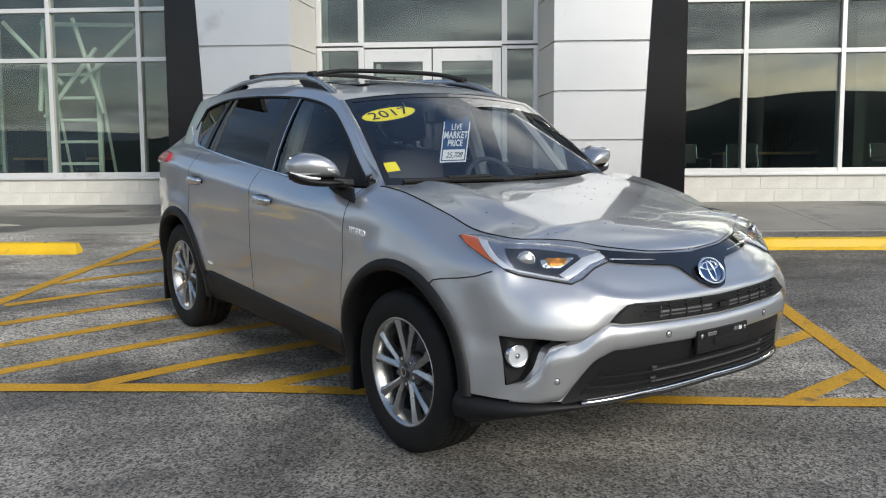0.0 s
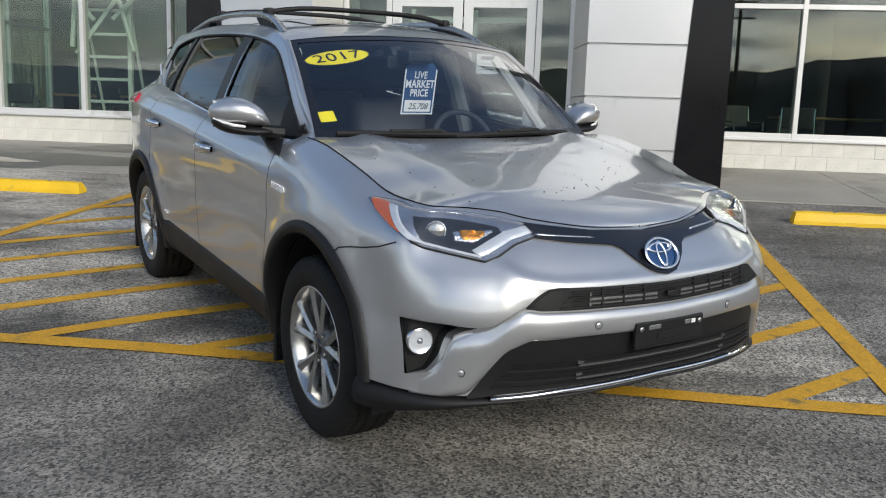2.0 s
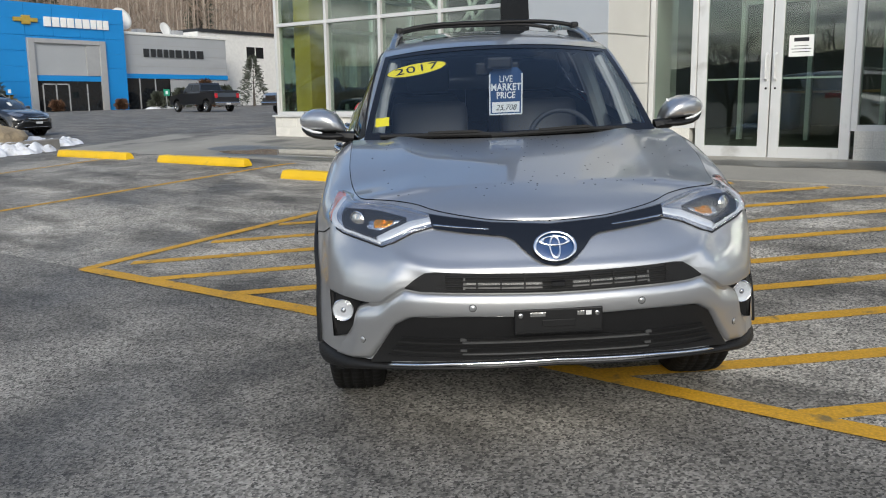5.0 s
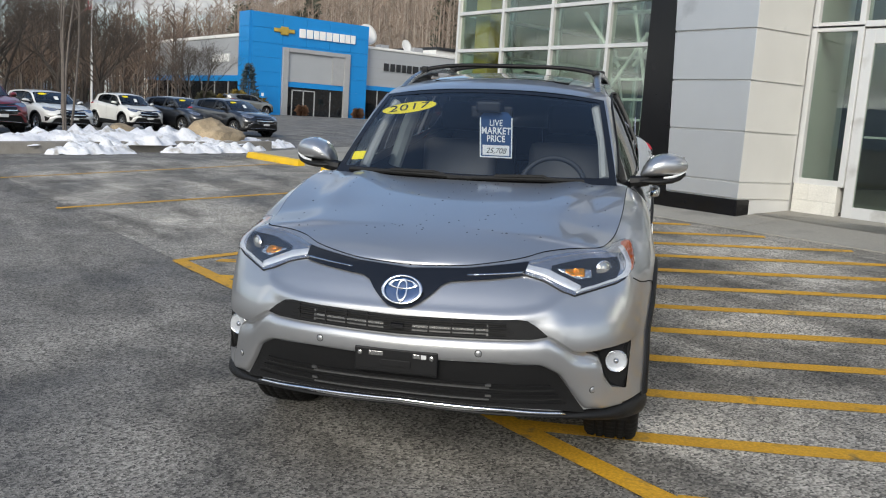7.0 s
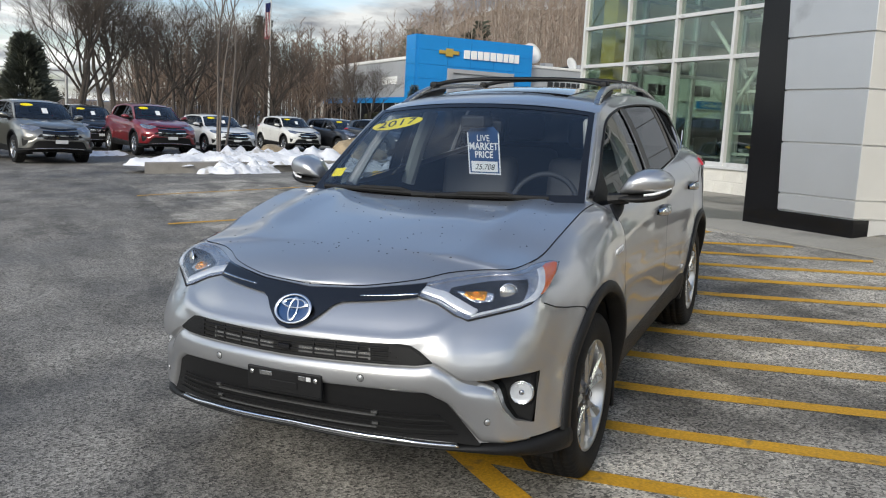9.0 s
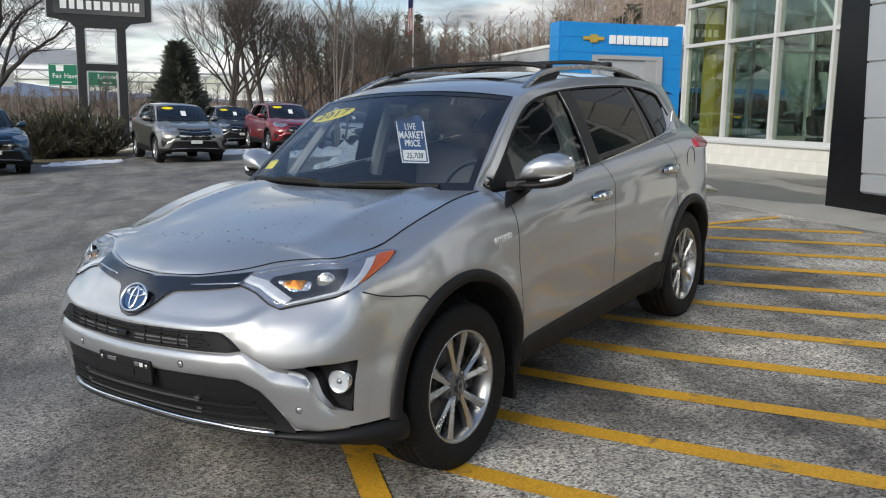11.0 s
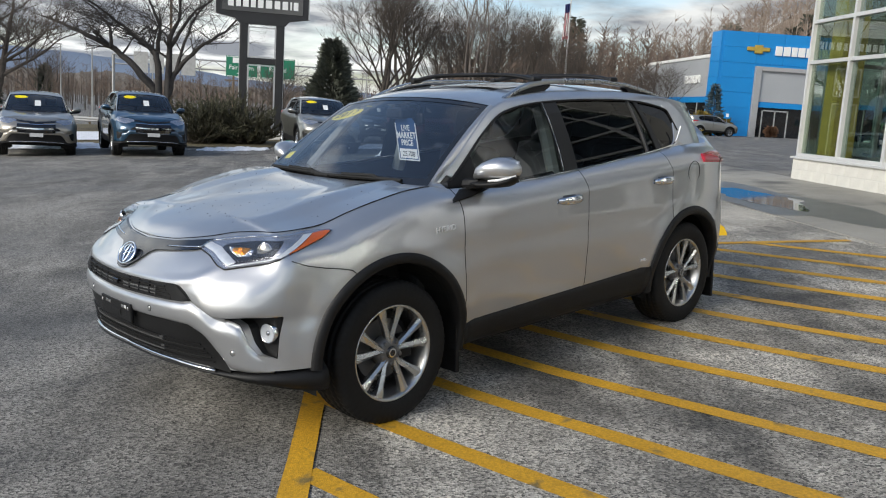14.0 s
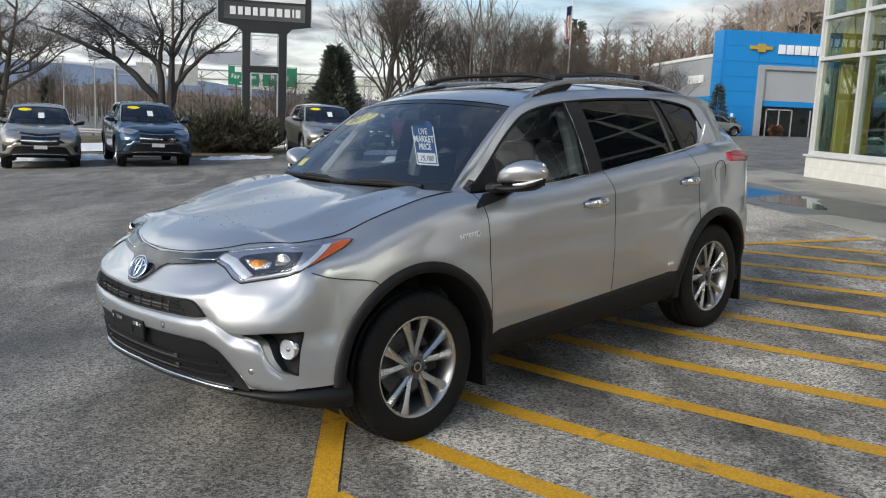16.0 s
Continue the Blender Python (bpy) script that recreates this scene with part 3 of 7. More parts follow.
def build_car(m, paint, label, detail=True, stickers=True, group="", rack=True, name="car"):
    """A five-door car with all its panels. Less fine when it is far off."""
    car = thing(name, m, label, "car", group)
    q = 1.0 if detail else .4
    R = int(22 * q) + 3
    st = .03 / q
    gap = .003
    uf, ud1, ud2, uq = u_x(1.735), u_x(.86), u_x(-.185), u_x(-1.10)
    part("inner_shell", wall_bm(-OL, OL, 14, -.105, .40, .05), DARK, car, smooth=True)
    part("front_bumper", wall_bm(-uf, uf, 64 if detail else R, 0, .40, .011 if detail else st, None, detail), paint, car, smooth=True)
    for s in (1, -1):
        for nm, a, b in (("fender", uf, ud1 - gap), ("front_door", ud1 + gap, ud2 - gap), ("rear_door", ud2 + gap, uq - gap), ("rear_quarter", uq + gap, OL - .75)):
            p = part(nm, wall_bm(a if s > 0 else -b, b if s > 0 else -a, R, 0, .40, st), paint, car, smooth=True)
            if "door" in nm and detail:
                hx, hz = (.112, .985) if nm == "front_door" else (-.870, 1.025)
                rr = []
                for i in range(15):
                    t = i / 14
                    u = u_x(hx - .225 * t); c = shell(s * u, hz + .006 * t, .006 + .040 * math.sin(math.pi * min(1, max(0, t))) ** .6)
                    hh = .027 * (1 - .5 * abs(2 * t - 1) ** 3)
                    rr.append([c + Vector((0, s * o, z)) for o, z in ((-.006, -hh), (.004, -hh * .7), (.007, 0), (.004, hh * .7), (-.006, hh))])
                part("grip", grid_bm(rr, close_v=True), CHROME, p, "chrome door handle", smooth=True)
                part("handle_cup", patch_bm([(s * u_x(hx - .05), hz - .028), (s * u_x(hx - .165), hz - .028)][::s], [(s * u_x(hx - .05), hz + .028), (s * u_x(hx - .165), hz + .028)][::s], .001, 10, 3), ALLOY_DARK, p)
    part("tailgate", wall_bm(OL - .745, OL, R, 0, .40, st * 1.5), paint, car, smooth=True)
    part("tailgate", wall_bm(-OL, -(OL - .745), R, 0, .40, st * 1.5), paint, car, smooth=True)
    # rear top: closes the body between the tailgate and the roof
    ur, rr = u_x(-1.80), []
    for i in range(41):
        s_ = -1 + i / 20
        k, sg = abs(s_), (1 if s_ >= 0 else -1)
        u = OL + (ur - OL) * k
        lo_ = shell(sg * u, TOP_U(u))
        if k <= .6:
            j = s_ / .6
            hi_ = Vector((-2.06 - .09 * (1 - j * j), upper(-2.06, ROOF(-2.06)) * j, ROOF(-2.06) + .048 * (1 - abs(j) ** 2.4)))
        else:
            j = (k - .6) / .4; z = ROOF(-2.06) + (BELT(-2.0) - .01 - ROOF(-2.06)) * j
            x = -2.06 + .62 * max(0, j - .55)
            hi_ = Vector((x, sg * upper(x, z), z))
        rr.append([lo_.lerp(hi_, t) + Vector((-.05 * math.sin(math.pi * t), 0, 0)) for t in (0, .12, .3, .5, .7, .88, 1)])
    part("tailgate_upper", grid_bm(rr), paint, car, smooth=True)
    part("rear_window", grid_bm([[p + Vector((-.012, 0, .004)) for p in r[1:6]] for r in rr[9:32]]), BLACK_GLOSS, car, "dark rear window", smooth=True)
    # hood
    nh = int(34 * q) + 8
    zc = Curve((2.115, .913), (2.085, .938), (2.04, .966), (1.95, .998), (1.8, 1.034), (1.5, 1.084), (1.2, 1.114), (1.0, 1.124))
    ue = u_x(.99)
    rr = []
    for i in range(nh + 1):
        t = (i / nh) ** 1.4
        w = shell(.004 + (ue - .004) * t, TOP_U(.004 + (ue - .004) * t))
        row = []
        for j in range(-14, 15):
            s_ = j / 14
            xx = w.x + .09 * (1 - s_ * s_) * smooth01(.5, 1, t)
            lift = .017 * math.exp(-((abs(s_) - .70) / (.05 if abs(s_) > .70 else .12)) ** 2) * smooth01(.35, .8, t)
            row.append((xx, w.y * s_, w.z + (zc(xx) - w.z) * (1 - abs(s_) ** 2.2) + lift + .004 * smooth01(0, .03, t)))
        rr.append(row)
    part("hood", grid_bm(rr), paint, car, smooth=True)
    if detail:
        rb, bm = random.Random(15), bmesh.new()
        for _ in range(150):
            i, j = nh - 1 - int(rb.random() ** 2.2 * nh * .55), rb.randrange(1, 27)
            p = Vector(rr[i][j]).lerp(Vector(rr[i + 1][j + 1]), rb.random())
            w = rb.uniform(.002, .0055)
            ring = [bm.verts.new(p + Vector((w * math.cos(t), w * 1.3 * math.sin(t), -.001))) for t in (0, 1.26, 2.51, 3.77, 5.03)]
            tip = bm.verts.new(p + Vector((0, 0, .0022)))
            for k in range(5):
                bm.faces.new((ring[k], ring[(k + 1) % 5], tip))
        part("water_bead", bm, BEAD, car, kind="stuff")
        for s in (1, -1):
            part("hood_seam", tube_bm([shell(s * u, TOP_U(u), .001) + Vector((0, 0, .001)) for u in np.linspace(u_x(1.76), ue, 26)], .0022, 6), DARK, car)
            part("bumper_seam", tube_bm([shell(s * u_x(x_), z_, .003) for x_, z_ in ((1.868, .874), (1.80, .848), (1.72, .830), (1.64, .818), (1.59, .806), (1.565, .784))], .0025, 6), DARK, car)
        part("fuel_flap", lathe_ring(.074, .002, Matrix.Translation(shell(u_x(-1.37), 1.056, .0005)) @ (shell(u_x(-1.37), 1.04, .1) - shell(u_x(-1.37), 1.04, 0)).to_track_quat("Z", "Y").to_matrix().to_4x4()), DARK, car)
    # cowl and windscreen
    rr = [[(xx, yy, zz) for xx, yy, zz in ((1.10 - .11 * (y / .75) ** 2, y, 1.108), (1.06 - .11 * (y / .75) ** 2, y, 1.098), (1.02 - .09 * (y / .75) ** 2, y, 1.106))] for y in np.linspace(-.76, .76, 17)]
    part("cowl", grid_bm(rr), BLACK_PLASTIC, car)
    n1 = int(20 * q) + 4
    part("windscreen", grid_bm([[shield(-1 + 2 * i / n1, j / 10) for j in range(11)] for i in range(n1 + 1)]), SCREEN_GLASS, car, "tinted laminated windscreen glass", smooth=True).visible_shadow = False
    bm = bmesh.new()
    for s0, s1, t0, t1 in ((-1, -.955, 0, 1), (.955, 1, 0, 1), (-1, 1, .955, 1.0), (-1, 1, -.01, .075)):
        grid_bm([[shield(s0 + (s1 - s0) * i / 16, t0 + (t1 - t0) * j / 10, .002) for j in range(11)] for i in range(17)], bm)
    part("windscreen_frit", bm, BLACK_GLOSS, car)
    # roof with a dark glass panel
    xs = list(np.linspace(.36, -2.06, int(40 * q) + 8))
    rr = []
    for x in xs:
        yy, zz = upper(x, ROOF(x)), ROOF(x)
        fw = smooth01(-.2, .36, x) * .075 - smooth01(-1.6, -2.06, x) * .09
        rr.append([(x + fw * (1 - (j / 10) ** 2), yy * j / 10, zz + .048 * (1 - abs(j / 10) ** 2.4)) for j in range(-10, 11)])
    part("roof", grid_bm(rr), paint, car, smooth=True)
    if detail:
        rr = [[(x, .40 * j / 6, ROOF(x) + .049 * (1 - abs(.40 * j / 6 / upper(x, ROOF(x))) ** 2.4) + .004) for j in range(-6, 7)] for x in np.linspace(.17, -.42, 12)]
        part("sunroof", grid_bm(rr), BLACK_GLOSS, car, "dark glass sunroof panel", smooth=True)
    # sides of the cabin
    for s in (1, -1):
        xs = list(np.linspace(.865, -1.44, int(70 * q) + 8))
        part("roof_side", upper_bm(xs, lambda x: max(WTOP(x), BELT(x)) if x < .80 else max(BELT(x), ROOF(x) - .02), lambda x: ROOF(x) + .0005, s, 0, 5, skirt=.015), paint, car, smooth=True)
        part("rear_pillar", upper_bm(list(np.linspace(-1.44, -2.06, 16)), lambda x: BELT(x) - .01, lambda x: ROOF(x) + .0005, s, 0, 8), paint, car, smooth=True)
        part("quarter_corner", upper_bm(list(np.linspace(-1.26, -1.44, 14)), lambda x: BELT(x) - .01, lambda x: min(QUARTER_LOW(x), WTOP(x)), s, 0, 4, skirt=.012), paint, car, smooth=True)
        # pillar paint beside the windscreen
        rr = []
        for xx in (.985, .95, .91, .875):
            a, b = Vector((max(xx, .955), s * .730, 1.119)), shell(s * u_x(xx), TOP_U(u_x(xx)) - .002)
            rr.append([a - Vector((.01, s * .004, .006)), a, a.lerp(b, .5) + Vector((0, 0, .004)), b])
        for t in np.linspace(0, 1, 14):
            a = shield(s * 1.0, t, .001); xx = .865 - (.865 - .36) * t
            b = Vector((xx, s * upper(xx, ROOF(xx)), ROOF(xx)))
            rr.append([a - Vector((.01, s * .004, .004)), a, a.lerp(b, .5) + Vector((.004, s * .004, .006)), b])
        part("front_pillar", grid_bm(rr), paint, car, smooth=True)
        b1, b2, c1, c2 = -.045, -.175, -.93, -.965
        wl = lambda x: BELT(x) + .004
        wt = lambda x: max(WTOP(x), BELT(x) + .004)
        part("front_side_window", upper_bm(list(np.linspace(.74, b1, 30)), wl, wt, s, -.006, 6), CAR_GLASS, car, smooth=True)
        part("rear_side_window", upper_bm(list(np.linspace(b2, c1, 24)), wl, wt, s, -.006, 6), PRIVACY_GLASS, car, smooth=True)
        part("quarter_window", upper_bm(list(np.linspace(c2, -1.437, 24)), lambda x: max(wl(x), min(QUARTER_LOW(x), WTOP(x) - .002)), wt, s, -.006, 6), PRIVACY_GLASS, car, smooth=True)
        part("centre_pillar", upper_bm(list(np.linspace(b1 + .012, b2 - .012, 6)), wl, wt, s, .001, 6, skirt=.02), SATIN_BLACK, car)
        part("window_divider", slant_bm(-.940, -.960, -.968, -.990, s, .001), SATIN_BLACK, car)
        part("door_frame", slant_bm(-1.000, -1.045, -1.085, -1.150, s, .002), SATIN_BLACK, car)
        if detail:
            part("divider_strip", slant_bm(-.9385, -.9415, -.9665, -.9695, s, .003), ALLOY_DARK, car)
        part("mirror_sail", upper_bm(list(np.linspace(.81, .63, 8)), lambda x: BELT(x) + .003, lambda x: max(WTOP(x) + .004, BELT(x) + .004), s, .002, 4, skirt=.02), BLACK_PLASTIC, car)
        part("mirror_sail", patch_bm([(s * u, z) for u, z in ((u_x(.915), 1.046), (u_x(.80), 1.060), (u_x(.60), TOP_U(u_x(.60)) - .012))][::s], [(s * u, z) for u, z in ((u_x(.905), 1.060), (u_x(.80), TOP_U(u_x(.80)) - .002), (u_x(.60), TOP_U(u_x(.60)) - .002))][::s], .004, 12, 5), BLACK_PLASTIC, car, smooth=True)
        if detail:
            part("belt_trim", tube_bm([(x, s * upper(x, BELT(x), .004), (max(BELT(x), QUARTER_LOW(x) - .003) if x < -1.1 else BELT(x)) + .003) for x in np.linspace(.62, -1.40, 60)], .0042, 6), CHROME, car, "bright belt moulding")
            part("window_seal", tube_bm([(x, s * upper(x, WTOP(x), .001), WTOP(x)) for x in np.linspace(.79, -1.437, 50)], .007, 6), BLACK_PLASTIC, car)
            part("pillar_seam", upper_bm([b1 - .002, b1 - .010], wl, wt, s, .004, 4), CHROME, car)
        # lower cladding
        for a in AXLES:
            rr = []
            R, R_in = ARCH[a]
            for deg in range(3 if a > 0 else -10, 195 if a > 0 else 197, 4 if detail else 12):
                c, z_ = math.cos(radians(deg)), math.sin(radians(deg))
                row = []
                for r, pr in ((R + .004, -.004), (R + .001, .010), (R - .02, .016), (R_in + .004, .014), (R_in, .004), (R_in - .002, -.06)):
                    row.append(shell(s * u_x(a + r * c), ARCH_Z + r * z_, pr))
                rr.append(row)
            part("arch_moulding", grid_bm(rr), BLACK_PLASTIC, car, "grained black wheel arch moulding", smooth=True)
        part("sill_cladding", patch_bm([(s * u_x(x), .262) for x in (.872, -.888)][::s], [(s * u_x(x), z) for x, z in ((.872, .446), (-.888, .514))][::s], .014, 24, 7, -.05, round_edge=4), BLACK_PLASTIC, car, smooth=True)
        part("rear_cladding", patch_bm([(s * u, .30) for u in (u_x(-1.75), OL)][::s], [(s * u, .52) for u in (u_x(-1.75), OL)][::s], .008, 20, 4, -.03, round_edge=4), BLACK_PLASTIC, car, smooth=True)
        for a, b in ((.885, .30), (-1.77, .26)):
            part("mud_flap", box_bm(a - .012, a + .012, s * .70, s * .885, b - .15, b + .18, bevel=.006, m=None), BLACK_PLASTIC, car)
        # wheel housing
        for a in AXLES:
            rr = []
            for deg in range(-15, 196, 15):
                c, z_ = math.cos(radians(deg)), math.sin(radians(deg))
                rr.append([(a + .45 * c, s * yy, HUB_Z + .45 * z_) for yy in (.86, .55)])
            rr2 = grid_bm(rr)
            grid_bm([[(a + r * math.cos(radians(d)), s * .55, HUB_Z + r * math.sin(radians(d))) for r in (0.0, .45)] for d in range(-15, 196, 15)], rr2)
            part("wheel_housing", rr2, DARK, car)
            make_wheel(car, a, s * .785, s, detail)
        # lamps
        tip = (u_x(1.638), .984)
        lo = [front(.425, .905), front(.51, .884), front(.585, .850), front(.628, .836), front(.70, .850), front(.775, .866), front(.805, .880), (u_x(1.70), .954), (tip[0], .981)]
        hi = [front(.445, .944), front(.51, .956), front(.585, .966), front(.67, .975), front(.74, .979), (u_x(1.76), .985), (tip[0], .987)]
        flip = lambda L: [(s * u, z) for u, z in L][::s]
        lamp = part("headlamp", patch_bm(flip(lo), flip(hi), .003, 44, 7), LAMP_WHITE, car, "clear headlamp with amber corner")
        if detail:
            dark_lo = [front(.530, .910), front(.575, .888), front(.635, .856), front(.70, .866), front(.772, .880)]
            dark_hi = [front(.530, .928), front(.575, .936), front(.635, .945), front(.70, .951), front(.766, .954)]
            part("lamp_inner", patch_bm(flip(dark_lo), flip(dark_hi), .005, 30, 6), LAMP_DARK, lamp, "dark grey inner housing")
            part("light_guide", patch_bm(flip([front(.432, .908), front(.51, .889), front(.585, .856), front(.628, .842)]), flip([front(.446, .939), front(.53, .924), front(.592, .900), front(.652, .872)]), .012, 30, 4, round_edge=2), LAMP_GUIDE, lamp, "white light guide", smooth=True)
            part("lower_strip", patch_bm(flip([front(.628, .841), front(.70, .855), front(.775, .871), front(.802, .884)]), flip([front(.640, .857), front(.70, .870), front(.764, .886), front(.790, .900)]), .013, 20, 3, round_edge=2), LAMP_GUIDE, lamp, smooth=True)
            part("rear_strip", patch_bm(flip([front(.772, .880), front(.806, .890)]), flip([(u_x(1.768), .972), (u_x(1.732), .975)]), .013, 5, 8), LAMP_GUIDE, lamp)
            part("upper_strip", patch_bm(flip([(u, z - .011) for u, z in hi[:6]]), flip([(u, z - .003) for u, z in hi[:6]]), .010, 30, 3, round_edge=2), LAMP_WHITE, lamp, smooth=True)
            part("amber_corner", patch_bm(flip([front(.818, .907), (u_x(1.70), .957), (u_x(1.65), .979)]), flip([(u_x(1.722), .976), (u_x(1.69), .981), (u_x(1.65), .984)]), .014, 14, 5), AMBER, lamp, "amber corner reflector")
            part("reflector", patch_bm(flip([front(.556, .912), front(.590, .890), front(.640, .862), front(.682, .868)]), flip([front(.556, .924), front(.590, .932), front(.640, .936), front(.668, .930)]), .008, 18, 6, round_edge=2), REFLECTOR, lamp, "faceted chrome reflector", smooth=True)
            part("amber_reflector", patch_bm(flip([front(.580, .904), front(.615, .882), front(.652, .876)]), flip([front(.580, .922), front(.615, .930), front(.646, .930)]), .012, 12, 6, round_edge=2), AMBER_FACET, lamp, "amber bulb reflector", smooth=True)
            for nm, yy, zz, rad, mt in (("projector", .720, .914, .030, PROJECTOR), ("amber_bulb", .618, .908, .009, AMBER_FACET)):
                c = shell(s * front(yy, zz)[0], zz, .005); d = (shell(s * front(yy, zz)[0], zz, .2) - c + Vector((.12, 0, .04))).normalized()
                mm = Matrix.Translation(c) @ d.to_track_quat("Z", "Y").to_matrix().to_4x4()
                bm = lathe_bm([(rad, 0), (rad * .96, .004), (rad * .7, .008), (.0005, .010)], 18, "Z")
                bmesh.ops.transform(bm, matrix=mm, verts=bm.verts)
                part(nm, bm, mt, lamp, smooth=True)
                bm = lathe_bm([(rad, .004), (rad + .0025, .007), (rad + .004, .001)], 18, "Z")
                bmesh.ops.transform(bm, matrix=mm, verts=bm.verts)
                part("bezel", bm, CHROME if nm == "projector" else AMBER_FACET, lamp, smooth=True)
            part("lamp_cover", patch_bm(flip(lo), flip(hi), .022, 44, 7, .001, round_edge=7), LENS, lamp, smooth=True)
            part("lamp_seal", tube_bm([shell(s * u, z, .003) for u, z in lo], .0035, 6), BLACK_PLASTIC, lamp)
        # fog lamp in its recess
        fo_lo = [front(.648, .634), front(.70, .622), front(.738, .598), front(.760, .520), front(.790, .470), front(.838, .452)]
        fo_hi = [front(.648, .640), front(.70, .642), front(.75, .642), front(.848, .634)]
        if not detail:
            part("fog_lamp_bezel", patch_bm(flip(fo_lo), flip(fo_hi), .004, 18, 6), BLACK_PLASTIC, car, "black fog lamp surround")
        else:
            # the surround faces forward, deep behind the painted frame
            back_x = lambda y: 1.938 + .35 * (.843 - y)
            rb, rf = [], []
            for t in np.linspace(0, 1, 27):
                a, b = fo_lo[0][0] + (fo_lo[-1][0] - fo_lo[0][0]) * t, fo_hi[0][0] + (fo_hi[-1][0] - fo_hi[0][0]) * t
                za, zb = float(np.interp(a, *zip(*fo_lo))), float(np.interp(b, *zip(*fo_hi)))
                row = []
                for j in range(8):
                    p = shell(s * (a + (b - a) * j / 7), za + (zb - za) * j / 7, -.012)
                    p.x = min(p.x, back_x(abs(p.y)))
                    row.append(p)
                lip = shell(s * a, za, -.012)
                rf.append([lip, lip.lerp(row[0], .2), lip.lerp(row[0], .45)])
                rb.append([lip.lerp(row[0], .45)] + row + [shell(s * b, zb, -.003)])
            rb.append([shell(s * (fo_lo[-1][0] + (fo_hi[-1][0] - fo_lo[-1][0]) * j / 9), fo_lo[-1][1] + (fo_hi[-1][1] - fo_lo[-1][1]) * j / 9, -.003) for j in range(10)])
            fog = part("fog_lamp_bezel", grid_bm(rb), BLACK_PLASTIC, car, "black fog lamp surround")
            at = lambda y, z: shell(s * front(y, z)[0], z, .0015)
            part("opening_rim", grid_bm([[at(.842 + .034 * (z - .462) + (.026 - .034 * (z - .462)) * k / 6, z) for z in np.linspace(.455, .642, 16)] for k in range(7)]), paint, fog, smooth=True)
            part("opening_rim", grid_bm([[at(y, float(np.interp(y, (.788, .838), (.474, .455))) - .005 * k) for k in range(5)] for y in np.linspace(.775, .868, 12)]), paint, fog, smooth=True)
            part("recess_flank", grid_bm(rf), paint, fog, "silver inner flank", smooth=True)
            c = Vector((back_x(.795) + .002, s * .795, .563)); d = Vector((.97, s * .20, .05)).normalized()
            mm = Matrix.Translation(c) @ d.to_track_quat("Z", "Y").to_matrix().to_4x4()
            for nm, prof, mt in (("fog_reflector", [(.040, .015), (.034, .0125), (.020, .0105), (.0005, .010)], LAMP_GUIDE), ("fog_ring", [(.0395, .012), (.0415, .018), (.0445, .015), (.046, -.01)], CHROME), ("fog_lens", [(.040, .015), (.028, .020), (.0005, .022)], LENS), ("fog_bulb", [(.011, .008), (.010, .014), (.0005, .016)], LAMP_WHITE)):
                bm = lathe_bm(prof, 28, "Z"); bmesh.ops.transform(bm, matrix=mm, verts=bm.verts)
                part(nm, bm, mt, fog, smooth=True)
        tail = [(u_x(-1.50), 1.108), (u_x(-1.72), 1.090), (u_x(-1.95), 1.07)], [(u_x(-1.54), 1.176), (u_x(-1.72), 1.188), (u_x(-1.95), 1.186)]
        part("tail_lamp", patch_bm(flip(tail[0]), flip(tail[1]), .018, 14, 5, round_edge=3), RED_LENS, car, "red tail lamp lens", smooth=True)
        # door mirror
        mir = new("door_mirror"); mir.parent = car
        def housing(rows, xb, nm, mt, label=""):
            rr = []
            for y, z0, z1, xf in rows:
                zc_, hh, ring = (z0 + z1) / 2, (z1 - z0) / 2, []
                for a in range(-90, 91, 15):
                    c, sn = math.cos(radians(a)), math.sin(radians(a))
                    ring.append((xb + (xf - xb) * max(c, 0) ** .75, s * y, zc_ + hh * math.copysign(abs(sn) ** .8, sn)))
                ring.append((xb - .004, s * y, zc_ + hh * .6)); ring.append((xb - .004, s * y, zc_ - hh * .6))
                rr.append(ring)
            bm = grid_bm(rr, close_v=True)
            vs = list(bm.verts); n_ = len(rr[0])
            bm.faces.new(vs[:n_]); bm.faces.new(vs[-n_:][::-1])
            return part(nm, bm, mt, mir, label, smooth=True)
        housing([(.838, 1.143, 1.158, .728), (.852, 1.142, 1.196, .748), (.878, 1.142, 1.236, .764), (.91, 1.144, 1.254, .772), (.95, 1.146, 1.268, .764), (1.0, 1.152, 1.268, .742), (1.035, 1.160, 1.256, .715), (1.06, 1.172, 1.238, .682), (1.074, 1.190, 1.220, .650)], .625, "mirror_cap", paint)
        housing([(.815, 1.118, 1.138, .745), (.84, 1.112, 1.144, .762), (.87, 1.108, 1.150, .772), (.91, 1.106, 1.150, .770), (.95, 1.108, 1.152, .758), (1.0, 1.116, 1.158, .734), (1.04, 1.132, 1.168, .702), (1.065, 1.156, 1.182, .664)], .632, "mirror_base", BLACK_PLASTIC)
        part("mirror_stalk", tube_bm([(.735, s * .79, 1.118), (.735, s * .83, 1.124), (.725, s * .88, 1.130)], [.034, .030, .026], 8), BLACK_PLASTIC, mir)
        if detail:
            part("turn_signal", tube_bm([(.745, s * .955, 1.150), (.722, s * 1.0, 1.155), (.690, s * 1.035, 1.165), (.655, s * 1.064, 1.178)], [.005, .007, .007, .005], 6), BADGE_SILVER, mir, "clear turn signal strip")
            part("mirror_glass", box_bm(.618, .622, s * .885, s * 1.055, 1.14, 1.25), CHROME, mir)
